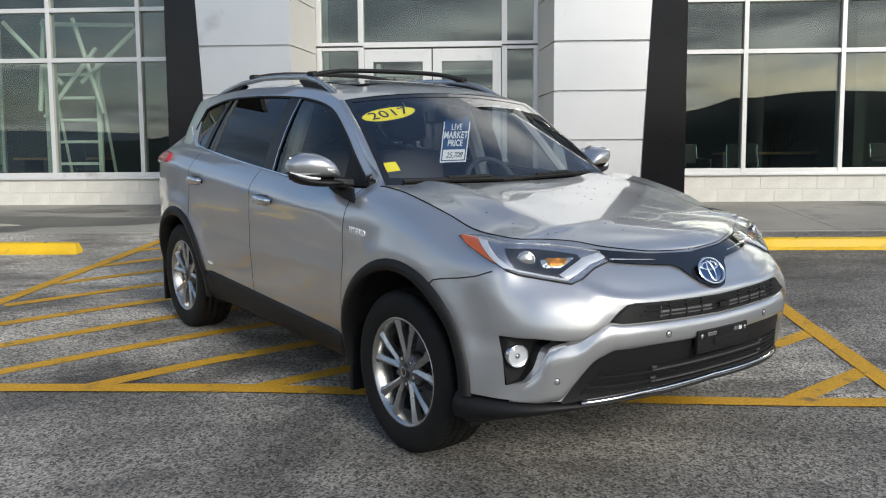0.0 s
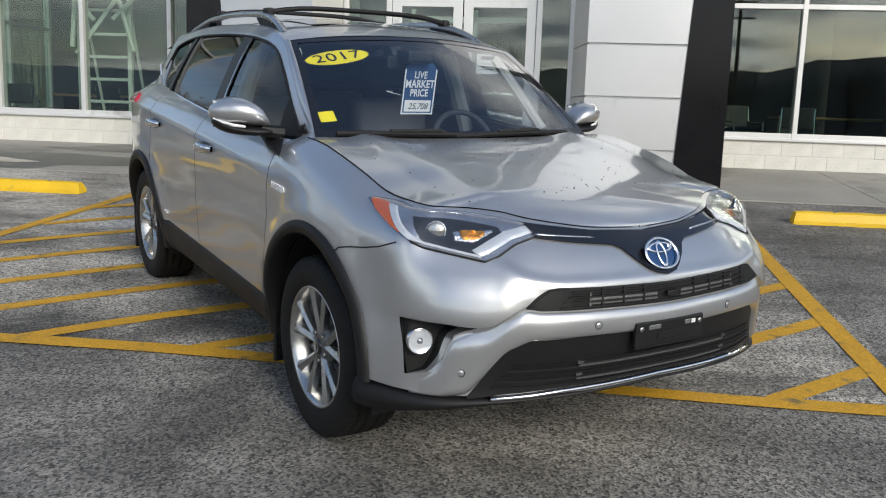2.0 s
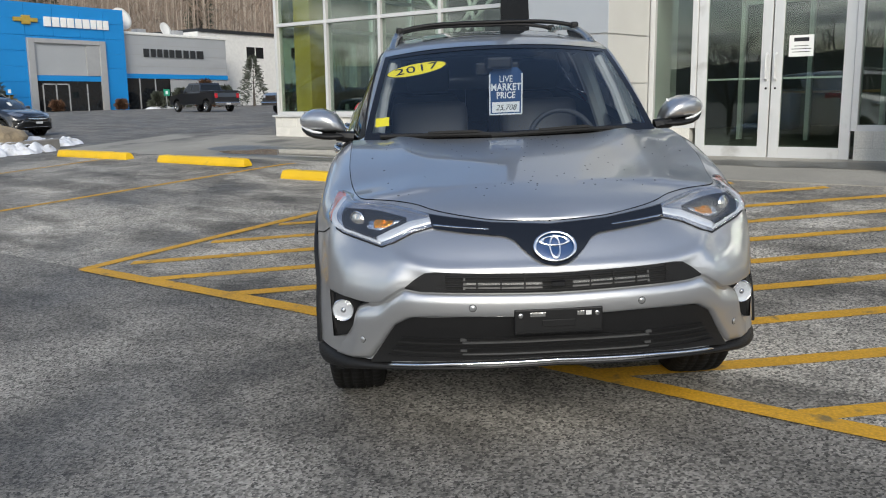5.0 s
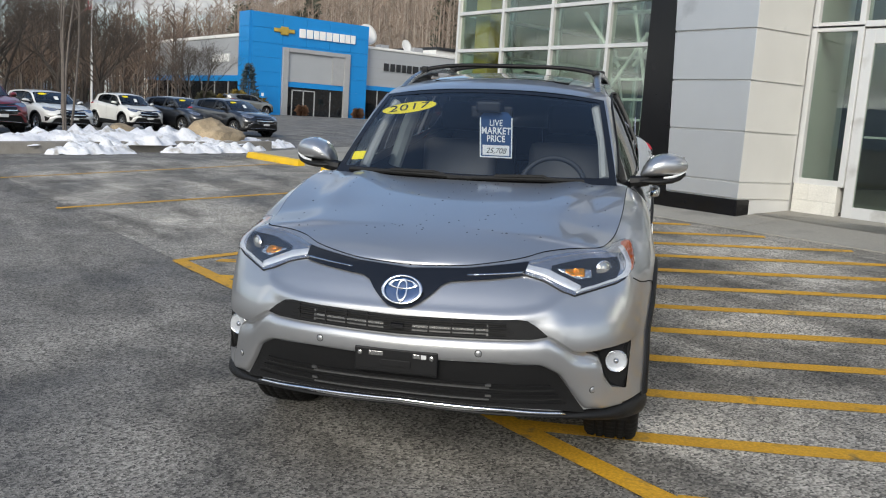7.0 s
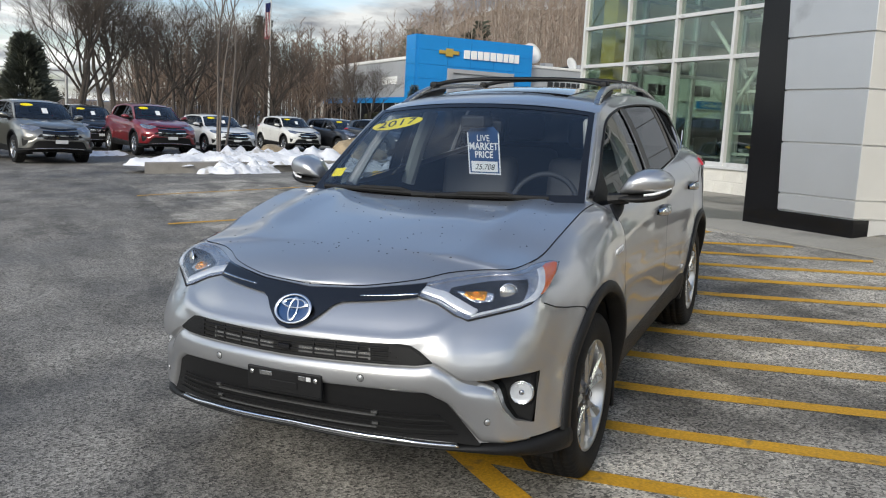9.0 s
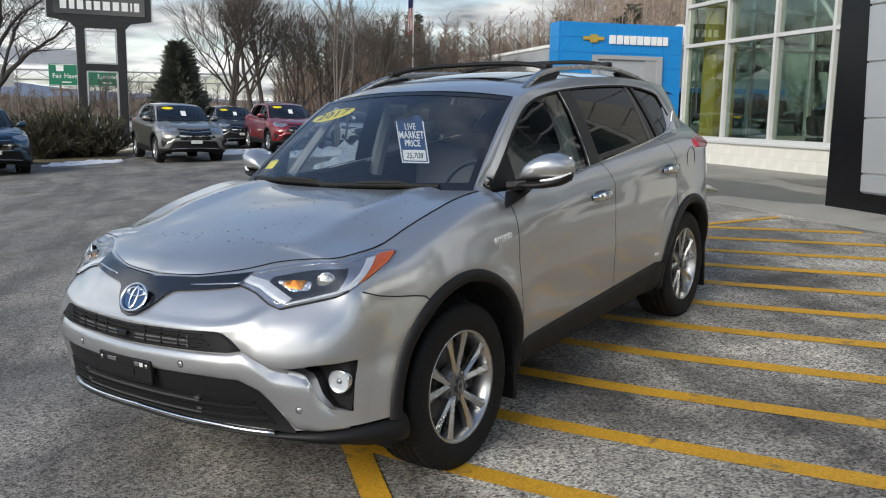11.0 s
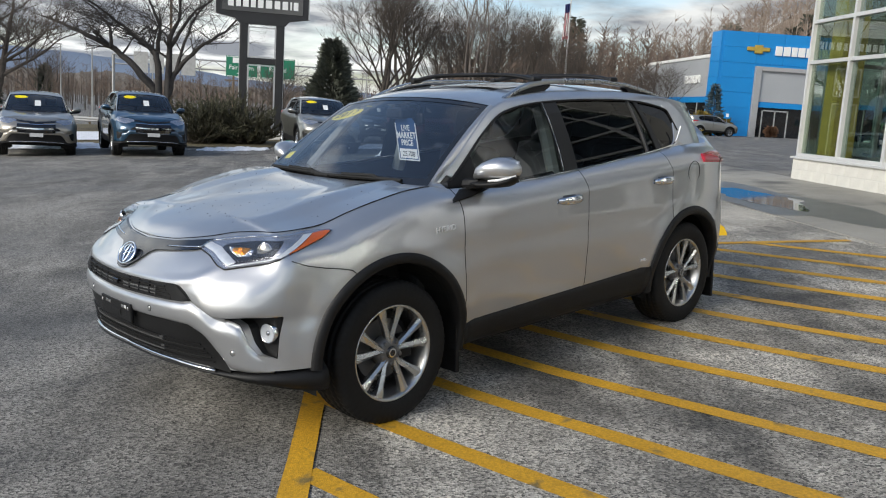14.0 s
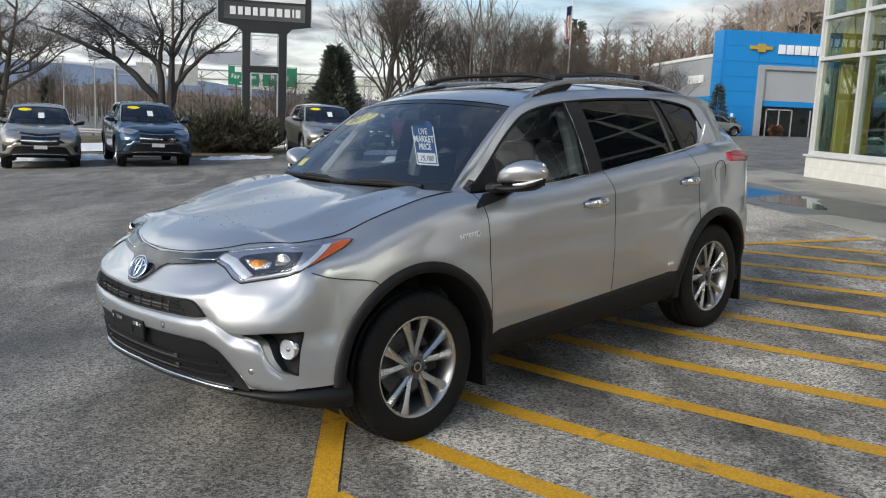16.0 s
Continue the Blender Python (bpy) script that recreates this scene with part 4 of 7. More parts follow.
    # grille
    gl = [(0, .783), front(.045, .790), front(.075, .806), front(.112, .835), front(.14, .863), front(.171, .876), front(.319, .889), front(.432, .902)]
    gh = [(0, .908), front(.213, .917), front(.32, .929), front(.442, .943)]
    gr = part("grille", patch_bm(both(gl), both(gh), .012, 110, 10), BLACK_GLOSS, car, "gloss black upper grille band")
    if detail:
        for s in (1, -1):
            part("grille_strip", patch_bm([(s * u, z) for u, z in (front(.228, .895), front(.432, .906))][::s], [(s * u, z) for u, z in (front(.228, .901), front(.428, .917))][::s], .019, 14, 3, round_edge=2), CHROME, gr, "thin chrome strip", smooth=True)
        c = shell(0, .840, .020); tilt = Matrix.Rotation(radians(-33), 4, "Y")
        mm = Matrix.Translation(c) @ tilt @ Matrix.Rotation(radians(90), 4, "Y")
        def oval(a, b, w, h, dy=0.0):
            rr = []
            for j in range(40):
                t = 2 * math.pi * j / 40
                rr.append([((b * f) * math.cos(t) + dy, (a * f) * math.sin(t), hh) for f, hh in ((1 - w, h - .004), (1 - w * .5, h), (1, h - .004))])
            bm = grid_bm(rr, close_u=True); bmesh.ops.transform(bm, matrix=mm, verts=bm.verts)
            return bm
        bd = part("badge", oval(.073, .054, .98, .006), BADGE_BLUE, gr, "blue oval badge", smooth=True)
        part("badge_ring", oval(.079, .059, .15, .014), CHROME, bd, "chrome oval ring", smooth=True)
        part("badge_oval", oval(.058, .020, .3, .011, -.022), CHROME, bd, smooth=True)
        part("badge_oval", oval(.021, .049, .3, .011), CHROME, bd, smooth=True)
    else:
        for nm, z0, z1, w_, pr, mt in (("front_grille", .62, .84, .42, .022, BLACK_GLOSS), ("grille_bar", .72, .75, .43, .034, CHROME), ("grille_bar", .835, .852, .44, .032, CHROME), ("grille_bar", .605, .622, .40, .032, CHROME)):
            part(nm, patch_bm(both([(0, z0), front(w_, z0 + .02)]), both([(0, z1), front(w_, z1 + .01)]), pr, 16, 3), mt, gr)
    # intakes and the silver trim between them
    il = [(0, .688), front(.277, .692), front(.50, .694), front(.548, .703)]
    ih = [(0, .757), front(.30, .762), front(.442, .766), front(.474, .761), front(.506, .742), front(.548, .708)]
    up = part("upper_intake", patch_bm(both(il), both(ih), .003, 60, 4), DARK, car, "dark upper air intake")
    if detail:
        for s in (1, -1):
            fl = lambda L: [(s * u, z) for u, z in L][::s]
            part("intake_blank", patch_bm(fl([front(.40, .694), front(.50, .697), front(.54, .703)]), fl([front(.40, .762), front(.47, .758), front(.54, .710)]), .008, 12, 3), BLACK_PLASTIC, up)
            part("radiator_core", patch_bm(fl([front(.055, .704), front(.33, .709)]), fl([front(.055, .728), front(.33, .733)]), .005, 12, 2), ALLOY_DARK, up, "silver radiator core")
            part("radiator_bar", patch_bm(fl([front(.06, .719), front(.325, .724)]), fl([front(.06, .725), front(.325, .730)]), .008, 12, 2), ALLOY, up)
            part("radiator_bar", patch_bm(fl([front(.33, .705), front(.338, .705)]), fl([front(.33, .748), front(.335, .748)]), .009, 2, 3), ALLOY_DARK, up)
            for k in range(3):
                y_ = .115 + .085 * k
                part("intake_fin", patch_bm(fl([front(y_, .694), front(y_ + .006, .694)]), fl([front(y_, .757), front(y_ + .006, .757)]), .010, 2, 3), BLACK_PLASTIC, up)
        for k in range(4):
            z0 = .697 + .016 * k
            w_ = (.44, .43, .41, .40)[k]
            part("intake_slat", patch_bm(both([(0, z0), front(w_, z0 + .004)]), both([(0, z0 + .005), front(w_, z0 + .009)]), .012, 30, 2), BLACK_PLASTIC, up)
        part("front_camera", patch_bm([(-.024, .700), (.024, .700)], [(-.024, .742), (.024, .742)], .022, 4, 3, round_edge=3), BLACK_GLOSS, up)
    ll = [(0, .432), front(.40, .420), front(.57, .407), front(.69, .390)]
    lh = [(0, .596), front(.32, .600), front(.535, .592), front(.594, .552), front(.69, .398)]
    low_in = part("lower_intake", patch_bm(both(ll), both(lh), .002, 60, 5), BLACK_PLASTIC, car, "black lower air intake")
    if detail:
        for k in range(5):
            z0 = .440 + .019 * k
            w_ = .62 - .014 * k
            part("lower_slat", patch_bm(both([(0, z0), front(w_, z0 - .012)]), both([(0, z0 + .005), front(w_, z0 - .007)]), .010, 30, 2), DARK if k % 2 else BLACK_PLASTIC, low_in)
        for z0 in (.452, .498):
            part("radiator_edge", patch_bm(both([(0, z0), front(.345, z0 - .004)]), both([(0, z0 + .006), front(.345, z0 + .002)]), .012, 16, 2), ALLOY_DARK, low_in)
        for s in (1, -1):
            for z0 in (.462, .505):
                part("radiator_end", patch_bm([(s * u, z) for u, z in (front(.33, z0), front(.352, z0))][::s], [(s * u, z) for u, z in (front(.33, z0 + .009), front(.352, z0 + .009))][::s], .014, 2, 2), ALLOY_DARK, low_in)
            for y_, z_ in ((.305, .640), (.708, .484)):
                u = s * front(y_, z_)[0]
                c = shell(u, z_, .0165)
                mm = Matrix.Translation(c) @ (shell(u, z_, .1) - c).to_track_quat("Z", "Y").to_matrix().to_4x4()
                for nm, prof, mt in (("parking_sensor", [(.0105, -.004), (.0105, .003), (.009, .0045), (.0005, .005)], paint), ("sensor_ring", [(.0108, -.004), (.0122, .0028), (.0138, .0020), (.0145, -.004)], DARK)):
                    bm = lathe_bm(prof, 16, "Z"); bmesh.ops.transform(bm, matrix=mm, verts=bm.verts)
                    part(nm, bm, mt, car, smooth=True)
    tl = [(0, .594), front(.30, .598), front(.45, .597), front(.53, .590), front(.594, .552), front(.64, .474), front(.69, .402), front(.76, .392), front(.835, .392)]
    th = [(0, .690), front(.30, .694), front(.50, .696), front(.548, .705), front(.60, .674), front(.648, .637), front(.70, .624), front(.738, .600), front(.760, .522), front(.790, .472), front(.838, .454)]
    part("bumper_trim", patch_bm(both(tl), both(th), .014, 110, 12, -.004, profile=Curve((0, -.002), (.04, .010), (.10, .017), (.25, .019), (.60, .016), (.85, .007), (.94, -.002), (1, -.014)), fade=.085), paint, car, "silver lower bumper frame", smooth=True)
    part("lower_lip", patch_bm(both([(0, .388), front(.5, .374), front(.70, .348), (u_x(1.735), .262)]), both([(0, .418), front(.57, .394), front(.70, .396), (u_x(1.735), .408)]), .006, 60, 5, -.05, round_edge=3), BLACK_PLASTIC, car, smooth=True)
    part("chrome_lip", patch_bm(both([(0, .410), front(.40, .398), front(.62, .380)]), both([(0, .434), front(.40, .422), front(.62, .402)]), .016, 44, 4, -.01, round_edge=2), CHROME, car, "bright chrome strip", smooth=True)
    x0 = shell(0, .57, 0).x
    pl = part("plate_mount", box_bm(x0 + .012, x0 + .030, -.16, .16, .538, .632, bevel=.005), BLACK_PLASTIC, car, "empty black plate mount")
    if detail:
        for yy, w_ in ((-.072, .024), (.108, .010), (.080, .014), (-.100, .004)):
            part("mount_clip", box_bm(x0 + .030, x0 + .0325, yy - w_, yy + w_, .604, .620, bevel=.0015), PLATE_WHITE if .005 < w_ < .012 else ALLOY, pl)
        for yy in (-.138, .138):
            bm = lathe_bm([(.009, 0), (.009, .003), (.005, .005), (.0005, .005)], 12, "Z"); bmesh.ops.transform(bm, matrix=Matrix.Translation((x0 + .030, yy, .610)) @ Matrix.Rotation(radians(90), 4, "Y"), verts=bm.verts)
            part("mount_screw", bm, ALLOY, pl)
        part("mount_rib", box_bm(x0 + .030, x0 + .034, -.155, .155, .544, .549), BLACK_PLASTIC, pl)
        part("mount_rib", box_bm(x0 + .030, x0 + .034, -.060, .060, .566, .592, bevel=.002), BLACK_PLASTIC, pl)
    # floor, dashboard, seats
    part("underbody", box_bm(-1.95, 1.88, -.66, .66, .30, .40, bevel=.03), DARK, car)
    part("engine_bay", box_bm(1.05, 1.85, -.6, .6, .36, .80), DARK, car)
    part("dashboard", box_bm(.55, 1.0, -.70, .70, .55, 1.085, bevel=.05), INTERIOR, car)
    part("boot_lining", box_bm(-1.88, -1.3, -.68, .68, .4, 1.0), DARK, car)
    for x, y in ((-.12, .36), (-.12, -.36), (-.98, .36), (-.98, -.36)):
        make_seat(car, x, y)
    part("headlining", grid_bm([[(x, yy, ROOF(x) - .03 + .03 * (1 - (yy / .6) ** 2)) for yy in np.linspace(-.6, .6, 7)] for x in np.linspace(.34, -1.9, 10)]), INTERIOR, car)
    part("steering_wheel", lathe_ring(.185, .016, Matrix.Translation((.42, .36, 1.02)) @ Matrix.Rotation(radians(66), 4, "Y")), INTERIOR, car, smooth=True)
    if detail:
        part("steering_boss", box_bm(-.03, .03, -.07, .07, -.05, .06, bevel=.02, m=Matrix.Translation((.44, .36, 1.01)) @ Matrix.Rotation(radians(-24), 4, "Y")), INTERIOR, car)
        part("rear_view_mirror", box_bm(.40, .43, -.12, .12, 1.40, 1.47, bevel=.012), BLACK_PLASTIC, car)
        part("sensor_housing", box_bm(.42, .55, -.07, .07, 1.435, 1.50, bevel=.015, m=Matrix.Translation((0, 0, 0))), BLACK_PLASTIC, car)
        for s in (1, -1):
            part("pillar_lining", tube_bm([(.70, s * .66, 1.12), (.52, s * .63, 1.30), (.36, s * .575, 1.47)], .028, 8), BEIGE, car)
            part("centre_pillar_lining", tube_bm([(-.11, s * .72, 1.05), (-.12, s * .64, 1.30), (-.13, s * .56, 1.50)], .045, 8), BEIGE, car)
        # wipers
        for y0, y1 in ((-.62, .02), (-.10, .55)):
            a = [shield(y / .70, .016 + .018 * math.sin(3 * k), .018) for k, y in ((0, y0), (.3, y0 + (y1 - y0) * .35), (.7, y0 + (y1 - y0) * .7), (1, y1))]
            part("wiper", tube_bm(a, .012, 6), DARK, car)
            part("wiper_arm", tube_bm([Vector((1.0, y1 - .05, 1.108)), a[2] + Vector((0, 0, .014)), a[1] + Vector((0, 0, .010))], .011, 6), DARK, car)
    # roof rails and cross bars
    if rack:
        for s in (1, -1):
            def bar(pts, wd):
                rr = []
                for x, a, b in pts:
                    y = upper(x, ROOF(x)) - .040; z = ROOF(x) + .004
                    rr.append([(x, s * (y + w_), z + h) for w_, h in ((-wd, a), (-wd, b - .004), (-wd * .5, b), (wd * .5, b), (wd, b - .006), (wd, a))])
                return grid_bm(rr if s > 0 else [r[::-1] for r in rr], close_v=True)
            rail = part("roof_rail", bar([(.22, -.004, .006), (.15, .004, .024), (.06, .018, .044), (-.05, .030, .060), (-.2, .036, .069), (-.5, .040, .070), (-.8, .040, .067), (-1.05, .030, .056), (-1.2, .016, .042), (-1.33, .004, .026), (-1.43, -.004, .006)], .019), ALLOY if detail else BLACK_PLASTIC, car, "silver and black roof rail", smooth=True)
            part("rail_foot", bar([(.21, -.006, -.002), (.13, -.006, .008), (.04, -.006, .022), (-.06, -.006, .032), (-.17, -.006, .036), (-.24, .024, .038)], .020), BLACK_PLASTIC, rail)
            part("rail_foot", bar([(-1.02, .022, .028), (-1.08, -.006, .028), (-1.2, -.006, .018), (-1.33, -.006, .006), (-1.40, -.006, -.002)], .021), BLACK_PLASTIC, rail)
        for x in (-.12, -.92):
            yy = upper(x, ROOF(x)) - .05
            part("cross_bar", grid_bm([[(x + a, yy * t, ROOF(x) + .070 + .036 * (1 - abs(t) ** 4) + b) for a, b in ((-.035, 0), (-.02, .012), (.02, .012), (.035, 0), (.02, -.012), (-.02, -.012))] for t in np.linspace(-1, 1, 22)], close_v=True), BLACK_PLASTIC, car, smooth=True)
            for s in (1, -1):
                part("bar_clamp", box_bm(x - .042, x + .042, s * yy - .022, s * yy + .024, ROOF(x) + .055, ROOF(x) + .092, bevel=.014), BLACK_PLASTIC, car)
    return car


def lathe_ring(R, r, m):
    rr = [[((R + r * math.cos(b)) * math.cos(a), (R + r * math.cos(b)) * math.sin(a), r * math.sin(b)) for b in (2 * math.pi * j / 8 for j in range(8))] for a in (2 * math.pi * i / 36 for i in range(36))]
    bm = grid_bm(rr, close_u=True, close_v=True)
    bmesh.ops.transform(bm, matrix=m, verts=bm.verts)
    return bm


# ---- ground ----
FAR_Z = Curve((-200, -3.0), (-60, -1.6), (-30, -1.0), (-12, -.52), (-7, -.28), (-2, -.08), (2, .04), (8, .15), (18, .45), (30, .8), (45, 1.0), (100, 1.6), (400, 4))


def ground_z(x, y):
    """Height of the sloping lot: a plane round the car that flattens out further off."""
    near = .071 + .0763 * min(max(y, -9), 9) + .05 * smooth01(-5.6, -7.5, x) * smooth01(4.6, 4.2, y)
    # the lot is a little less steep across where the car stands
    near -= .031 * min(max(.775 * x + .632 * y, -1.1), 1.1) * math.exp(-(x * x + y * y) / 6.8)
    w = smooth01(-11.5, -18, x) if x < 0 else smooth01(14, 26, x)
    w = max(w, smooth01(-7, -14, y), smooth01(14, 30, y))
    return near + (FAR_Z(y) - near) * w


def axis_steps(*spans):
    out = []
    for a, b, s in spans:
        out += list(np.arange(a, b, s))
    return out + [spans[-1][1]]


xs = axis_steps((-3000, -200, 400), (-200, -60, 20), (-60, -32, 4), (-32, -8, 1), (-8, -6, 1), (-6, 6, .4), (6, 12, 2), (12, 40, 4), (40, 200, 40), (200, 3000, 700))
ys = axis_steps((-3000, -200, 700), (-200, -40, 40), (-40, -16, 4), (-16, -6, 1), (-6, 6, .4), (6, 14, 1), (14, 60, 4), (60, 200, 35), (200, 3000, 700))
def far_drop(x, y):
    z = ground_z(x, y)
    d = max(0, -x - 48)
    return z - (min(d, 30) * .03 if y < 12 else 0)
tagged(part("ground", grid_bm([[(x, y, far_drop(x, y)) for y in ys] for x in xs]), ASPHALT, None, smooth=True), "pale worn asphalt of a sloping car lot", "ground", "", "structure")


def sheet(name, pts_rows, mat, label, cat, lift=.004):
    bm = grid_bm([[(x, y, ground_z(x, y) + lift) for x, y in r] for r in pts_rows])
    return tagged(part(name, bm, mat), label, cat, "", "structure")


# concrete walk in slabs with joints
walk_top = thing("pavement", Matrix(), "pale stained concrete walk along the showroom", "pavement", "", "structure")
edges = [-13.5, -10.4, -7.4, -4.4, -1.4, 1.6, 4.6, 7.6, 10.6, 14.0]
for a, b in zip(edges, edges[1:]):
    for y0, y1 in ((4.70, 6.12), (6.13, 7.6)):
        bm = bmesh.new()
        top = [(a + .006, y0), (b - .006, y0), (b - .006, y1), (a + .006, y1)]
        hi = [bm.verts.new((x, y, .071 + .0763 * y + .012)) for x, y in top]
        lo = [bm.verts.new((x, y, .071 + .0763 * y - .05)) for x, y in top]
        bm.faces.new(hi)
        for k in range(4):
            bm.faces.new((lo[k], lo[(k + 1) % 4], hi[(k + 1) % 4], hi[k]))
        part("slab", bm, CONCRETE, walk_top)

WET = material("wet_concrete", (.055, .055, .052), .035, vary=.3, scale=2.5, fine=.1)
DAMP = material("damp_concrete", (.12, .115, .10), .42, vary=.3, scale=2.0, fine=.12, bump=.002, bump_scale=90)
def puddle(name, cx, cy, rx, ry, seed, mat, up=.0172):
    r = random.Random(seed); ph = [r.uniform(0, 6.28) for _ in range(4)]
    rim = []
    for k in range(60):
        t = 2 * math.pi * k / 60
        q = 1 + .16 * math.sin(2 * t + ph[0]) + .12 * math.sin(3 * t + ph[1]) + .10 * math.sin(5 * t + ph[2]) + .06 * math.sin(9 * t + ph[3])
        rim.append((cx + rx * q * math.cos(t), cy + ry * q * math.sin(t)))
    bm = bmesh.new()
    bm.faces.new([bm.verts.new((x, y, .071 + .0763 * y + up)) for x, y in rim])
    return tagged(part(name, bm, mat), "shallow wet patch on the concrete", "puddle", "", "structure")
puddle("damp_patch", -6.7, 5.5, 2.7, .80, 8, DAMP, .0145)
puddle("wet_patch", -7.3, 5.40, 1.5, .45, 3, WET)
puddle("damp_patch", -5.3, 6.75, .8, .2, 5, DAMP)
puddle("damp_patch", .1, 5.9, 1.6, .28, 21, DAMP)


# the bays keep a paler, drier surface than the lane
bx = [x for x in xs if -13 <= x <= 2.81]
by = [y for y in ys if -.81 <= y <= 5.3]
tagged(part("bay_surface", grid_bm([[(x, y, far_drop(x, y) + .003) for y in by] for x in bx]), BAY_ASPHALT, None, smooth=True), "paler dry asphalt of the parking bays", "ground", "", "structure")

# painted lines
def stripe(parent, a, b, w=.10, name="painted_stripe", lift=.0068):
    a, b = Vector((*a, 0)), Vector((*b, 0))
    d = (b - a).normalized(); n = Vector((-d.y, d.x, 0)) * w / 2
    k = max(2, int((b - a).length / .25))
    r = random.Random(int(a.x * 100) + int(b.y * 37))
    rows = []
    for i in range(k + 1):
        p = a.lerp(b, i / k)
        e = 1 + r.uniform(-.05, .05)
        rows.append([(q.x, q.y, ground_z(q.x, q.y) + lift) for q in (p - n * e, p + n * e)])
    return part(name, grid_bm(rows), YELLOW, parent)


hatch = thing("yellow_hatching", Matrix(), "worn yellow hatched no-parking box on asphalt", "road marking", "", "structure")
X0, X1, Y0, Y1 = -3.14, 2.68, -.84, 4.55
stripe(hatch, (X0 - .22, Y0 + .04), (X1 + .05, Y0 - .04), .12, lift=.0078)
stripe(hatch, (X0 - .2, Y0), (X0 + .06, Y1), .12, lift=.0088)
stripe(hatch, (X1, Y0 - .06), (X1 + .05, Y1), .12, lift=.0088)
for k in range(12):
    c = -2.62 + .795 * k
    xa, xb = max(X0, (Y0 - c) / .85), min(X1, (Y1 - c) / .85)
    if xb - xa > .1:
        stripe(hatch, (xa, .85 * xa + c), (xb, .85 * xb + c), .115)
for x, y0, y1 in ((-6.75, -.95, 4.5), (-10.55, -.9, 4.5), (6.3, -.9, 4.5), (9.6, -.9, 4.5)):
    tagged(stripe(None, (x - .25, y0), (x + .32, y1), .09, "bay_line"), "faded yellow parking bay line on asphalt", "road marking", "", "structure")


def wheel_stop(x0, x1, y):
    """A yellow concrete wheel stop, with sloping faces and feet."""
    m = Matrix.Translation(((x0 + x1) / 2, y, ground_z((x0 + x1) / 2, y))) @ Matrix.Rotation(math.atan(.0763), 4, "X")
    ob = thing("wheel_stop", m, "chipped yellow concrete wheel stop", "wheel stop", "wheel stops")
    L = (x1 - x0) / 2
    prof = [(-.085, 0), (-.082, .035), (-.055, .105), (-.04, .115), (.04, .115), (.055, .105), (.082, .035), (.085, 0)]
    rows = []
    r = random.Random(int(x0 * 10))
    n = 16
    for i in range(n + 1):
        x = -L + 2 * L * i / n
        sq = .86 if i in (0, n) else 1
        rows.append([(x + (.02 if i == 0 else -.02 if i == n else 0) * (z > .1), yy * sq + r.uniform(-.002, .002), z * (.93 if i in (0, n) else 1) + r.uniform(-.002, .002)) for yy, z in prof])
    bm = grid_bm(rows)
    bm.verts.ensure_lookup_table()
    k = len(prof)
    bm.faces.new([bm.verts[j] for j in range(k)][::-1]); bm.faces.new([bm.verts[n * k + j] for j in range(k)])
    part("stop_body", bm, STOP_YELLOW, ob)
    for s in (-.62, .62):
        part("anchor_pin", box_bm(s * L - .015, s * L + .015, -.015, .015, .11, .12, bevel=.004), ALLOY_DARK, ob)


for a, b, c in ((-5.52, -3.66, 3.37), (-8.8, -6.72, 3.78), (-11.9, -9.75, 3.85), (3.29, 5.3, 3.56), (6.6, 8.6, 3.56)):
    wheel_stop(a, b, c)


# ---- showroom ----
ALU = material("white_aluminium", (.68, .68, .67), .36, .32, vary=.04, scale=1.5, dirt=((.48, .47, .45), 2.5, .62))
SILVER_PANEL = material("silver_composite", (.58, .585, .59), .40, .78, vary=.04, scale=1.2, dirt=((.38, .38, .39), 1.5, .66))
# column sides: same cladding, their sunlit brightness put into a pale warm colour
LIT_SIDE_PANEL = material("lit_side_composite", (.60, .59, .56), .5, .1, vary=.05, scale=1.2, dirt=((.30, .30, .29), 1.5, .66))
BLACK_PANEL = material("black_composite", (.007, .007, .008), .16, 0, vary=.15, scale=2, spec=.25)
BLOCK = material("split_face_block", (.66, .64, .585), .9, vary=.12, scale=2.5, fine=.12, fine_scale=60, bump=.006, bump_scale=40, dirt=((.42, .39, .34), 3, .60))
MORTAR = material("mortar", (.60, .585, .54), .95, vary=.1, bump=.003, bump_scale=90)
# the dimness of the room is put into these three dark colours
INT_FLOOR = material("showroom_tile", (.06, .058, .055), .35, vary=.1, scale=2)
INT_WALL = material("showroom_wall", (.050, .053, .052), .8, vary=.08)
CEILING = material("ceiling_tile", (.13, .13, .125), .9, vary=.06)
ROOFING = material("roof_membrane", (.3, .3, .3), .9, vary=.1)
WY = 7.50


def block_wall(name, x0, x1, y, z0, courses, label, ox=0.0):
    """A low wall of split blocks, each one with its own edges."""
    w = thing(name, Matrix(), label, "wall", "", "structure")
    h = .205
    part("mortar_bed", box_bm(x0 + .004, x1 - .004, y + .007, y + .26, z0 - .25, z0 + courses * h - .004), MORTAR, w)
    L = .405
    r = random.Random(int(x0 * 7))
    meshes = {}
    for c in range(courses):
        x = x0 - (L / 2 if c % 2 else 0) + ox
        while x < x1:
            a, b = max(x, x0), min(x + L, x1)
            if b - a > .05:
                key = round(b - a, 2)
                if key not in meshes:
                    bm = box_bm(0, b - a - .010, 0, .05, 0, h - .010, bevel=.004)
                    me = bpy.data.meshes.new("block"); bm.to_mesh(me); bm.free(); me.materials.append(BLOCK)
                    meshes[key] = me
                o = new("block", meshes[key]); o.parent = w
                o.matrix_basis = Matrix.Translation((a + .005, y + r.uniform(0, .004), z0 + c * h + .005))
            x += L
    return w


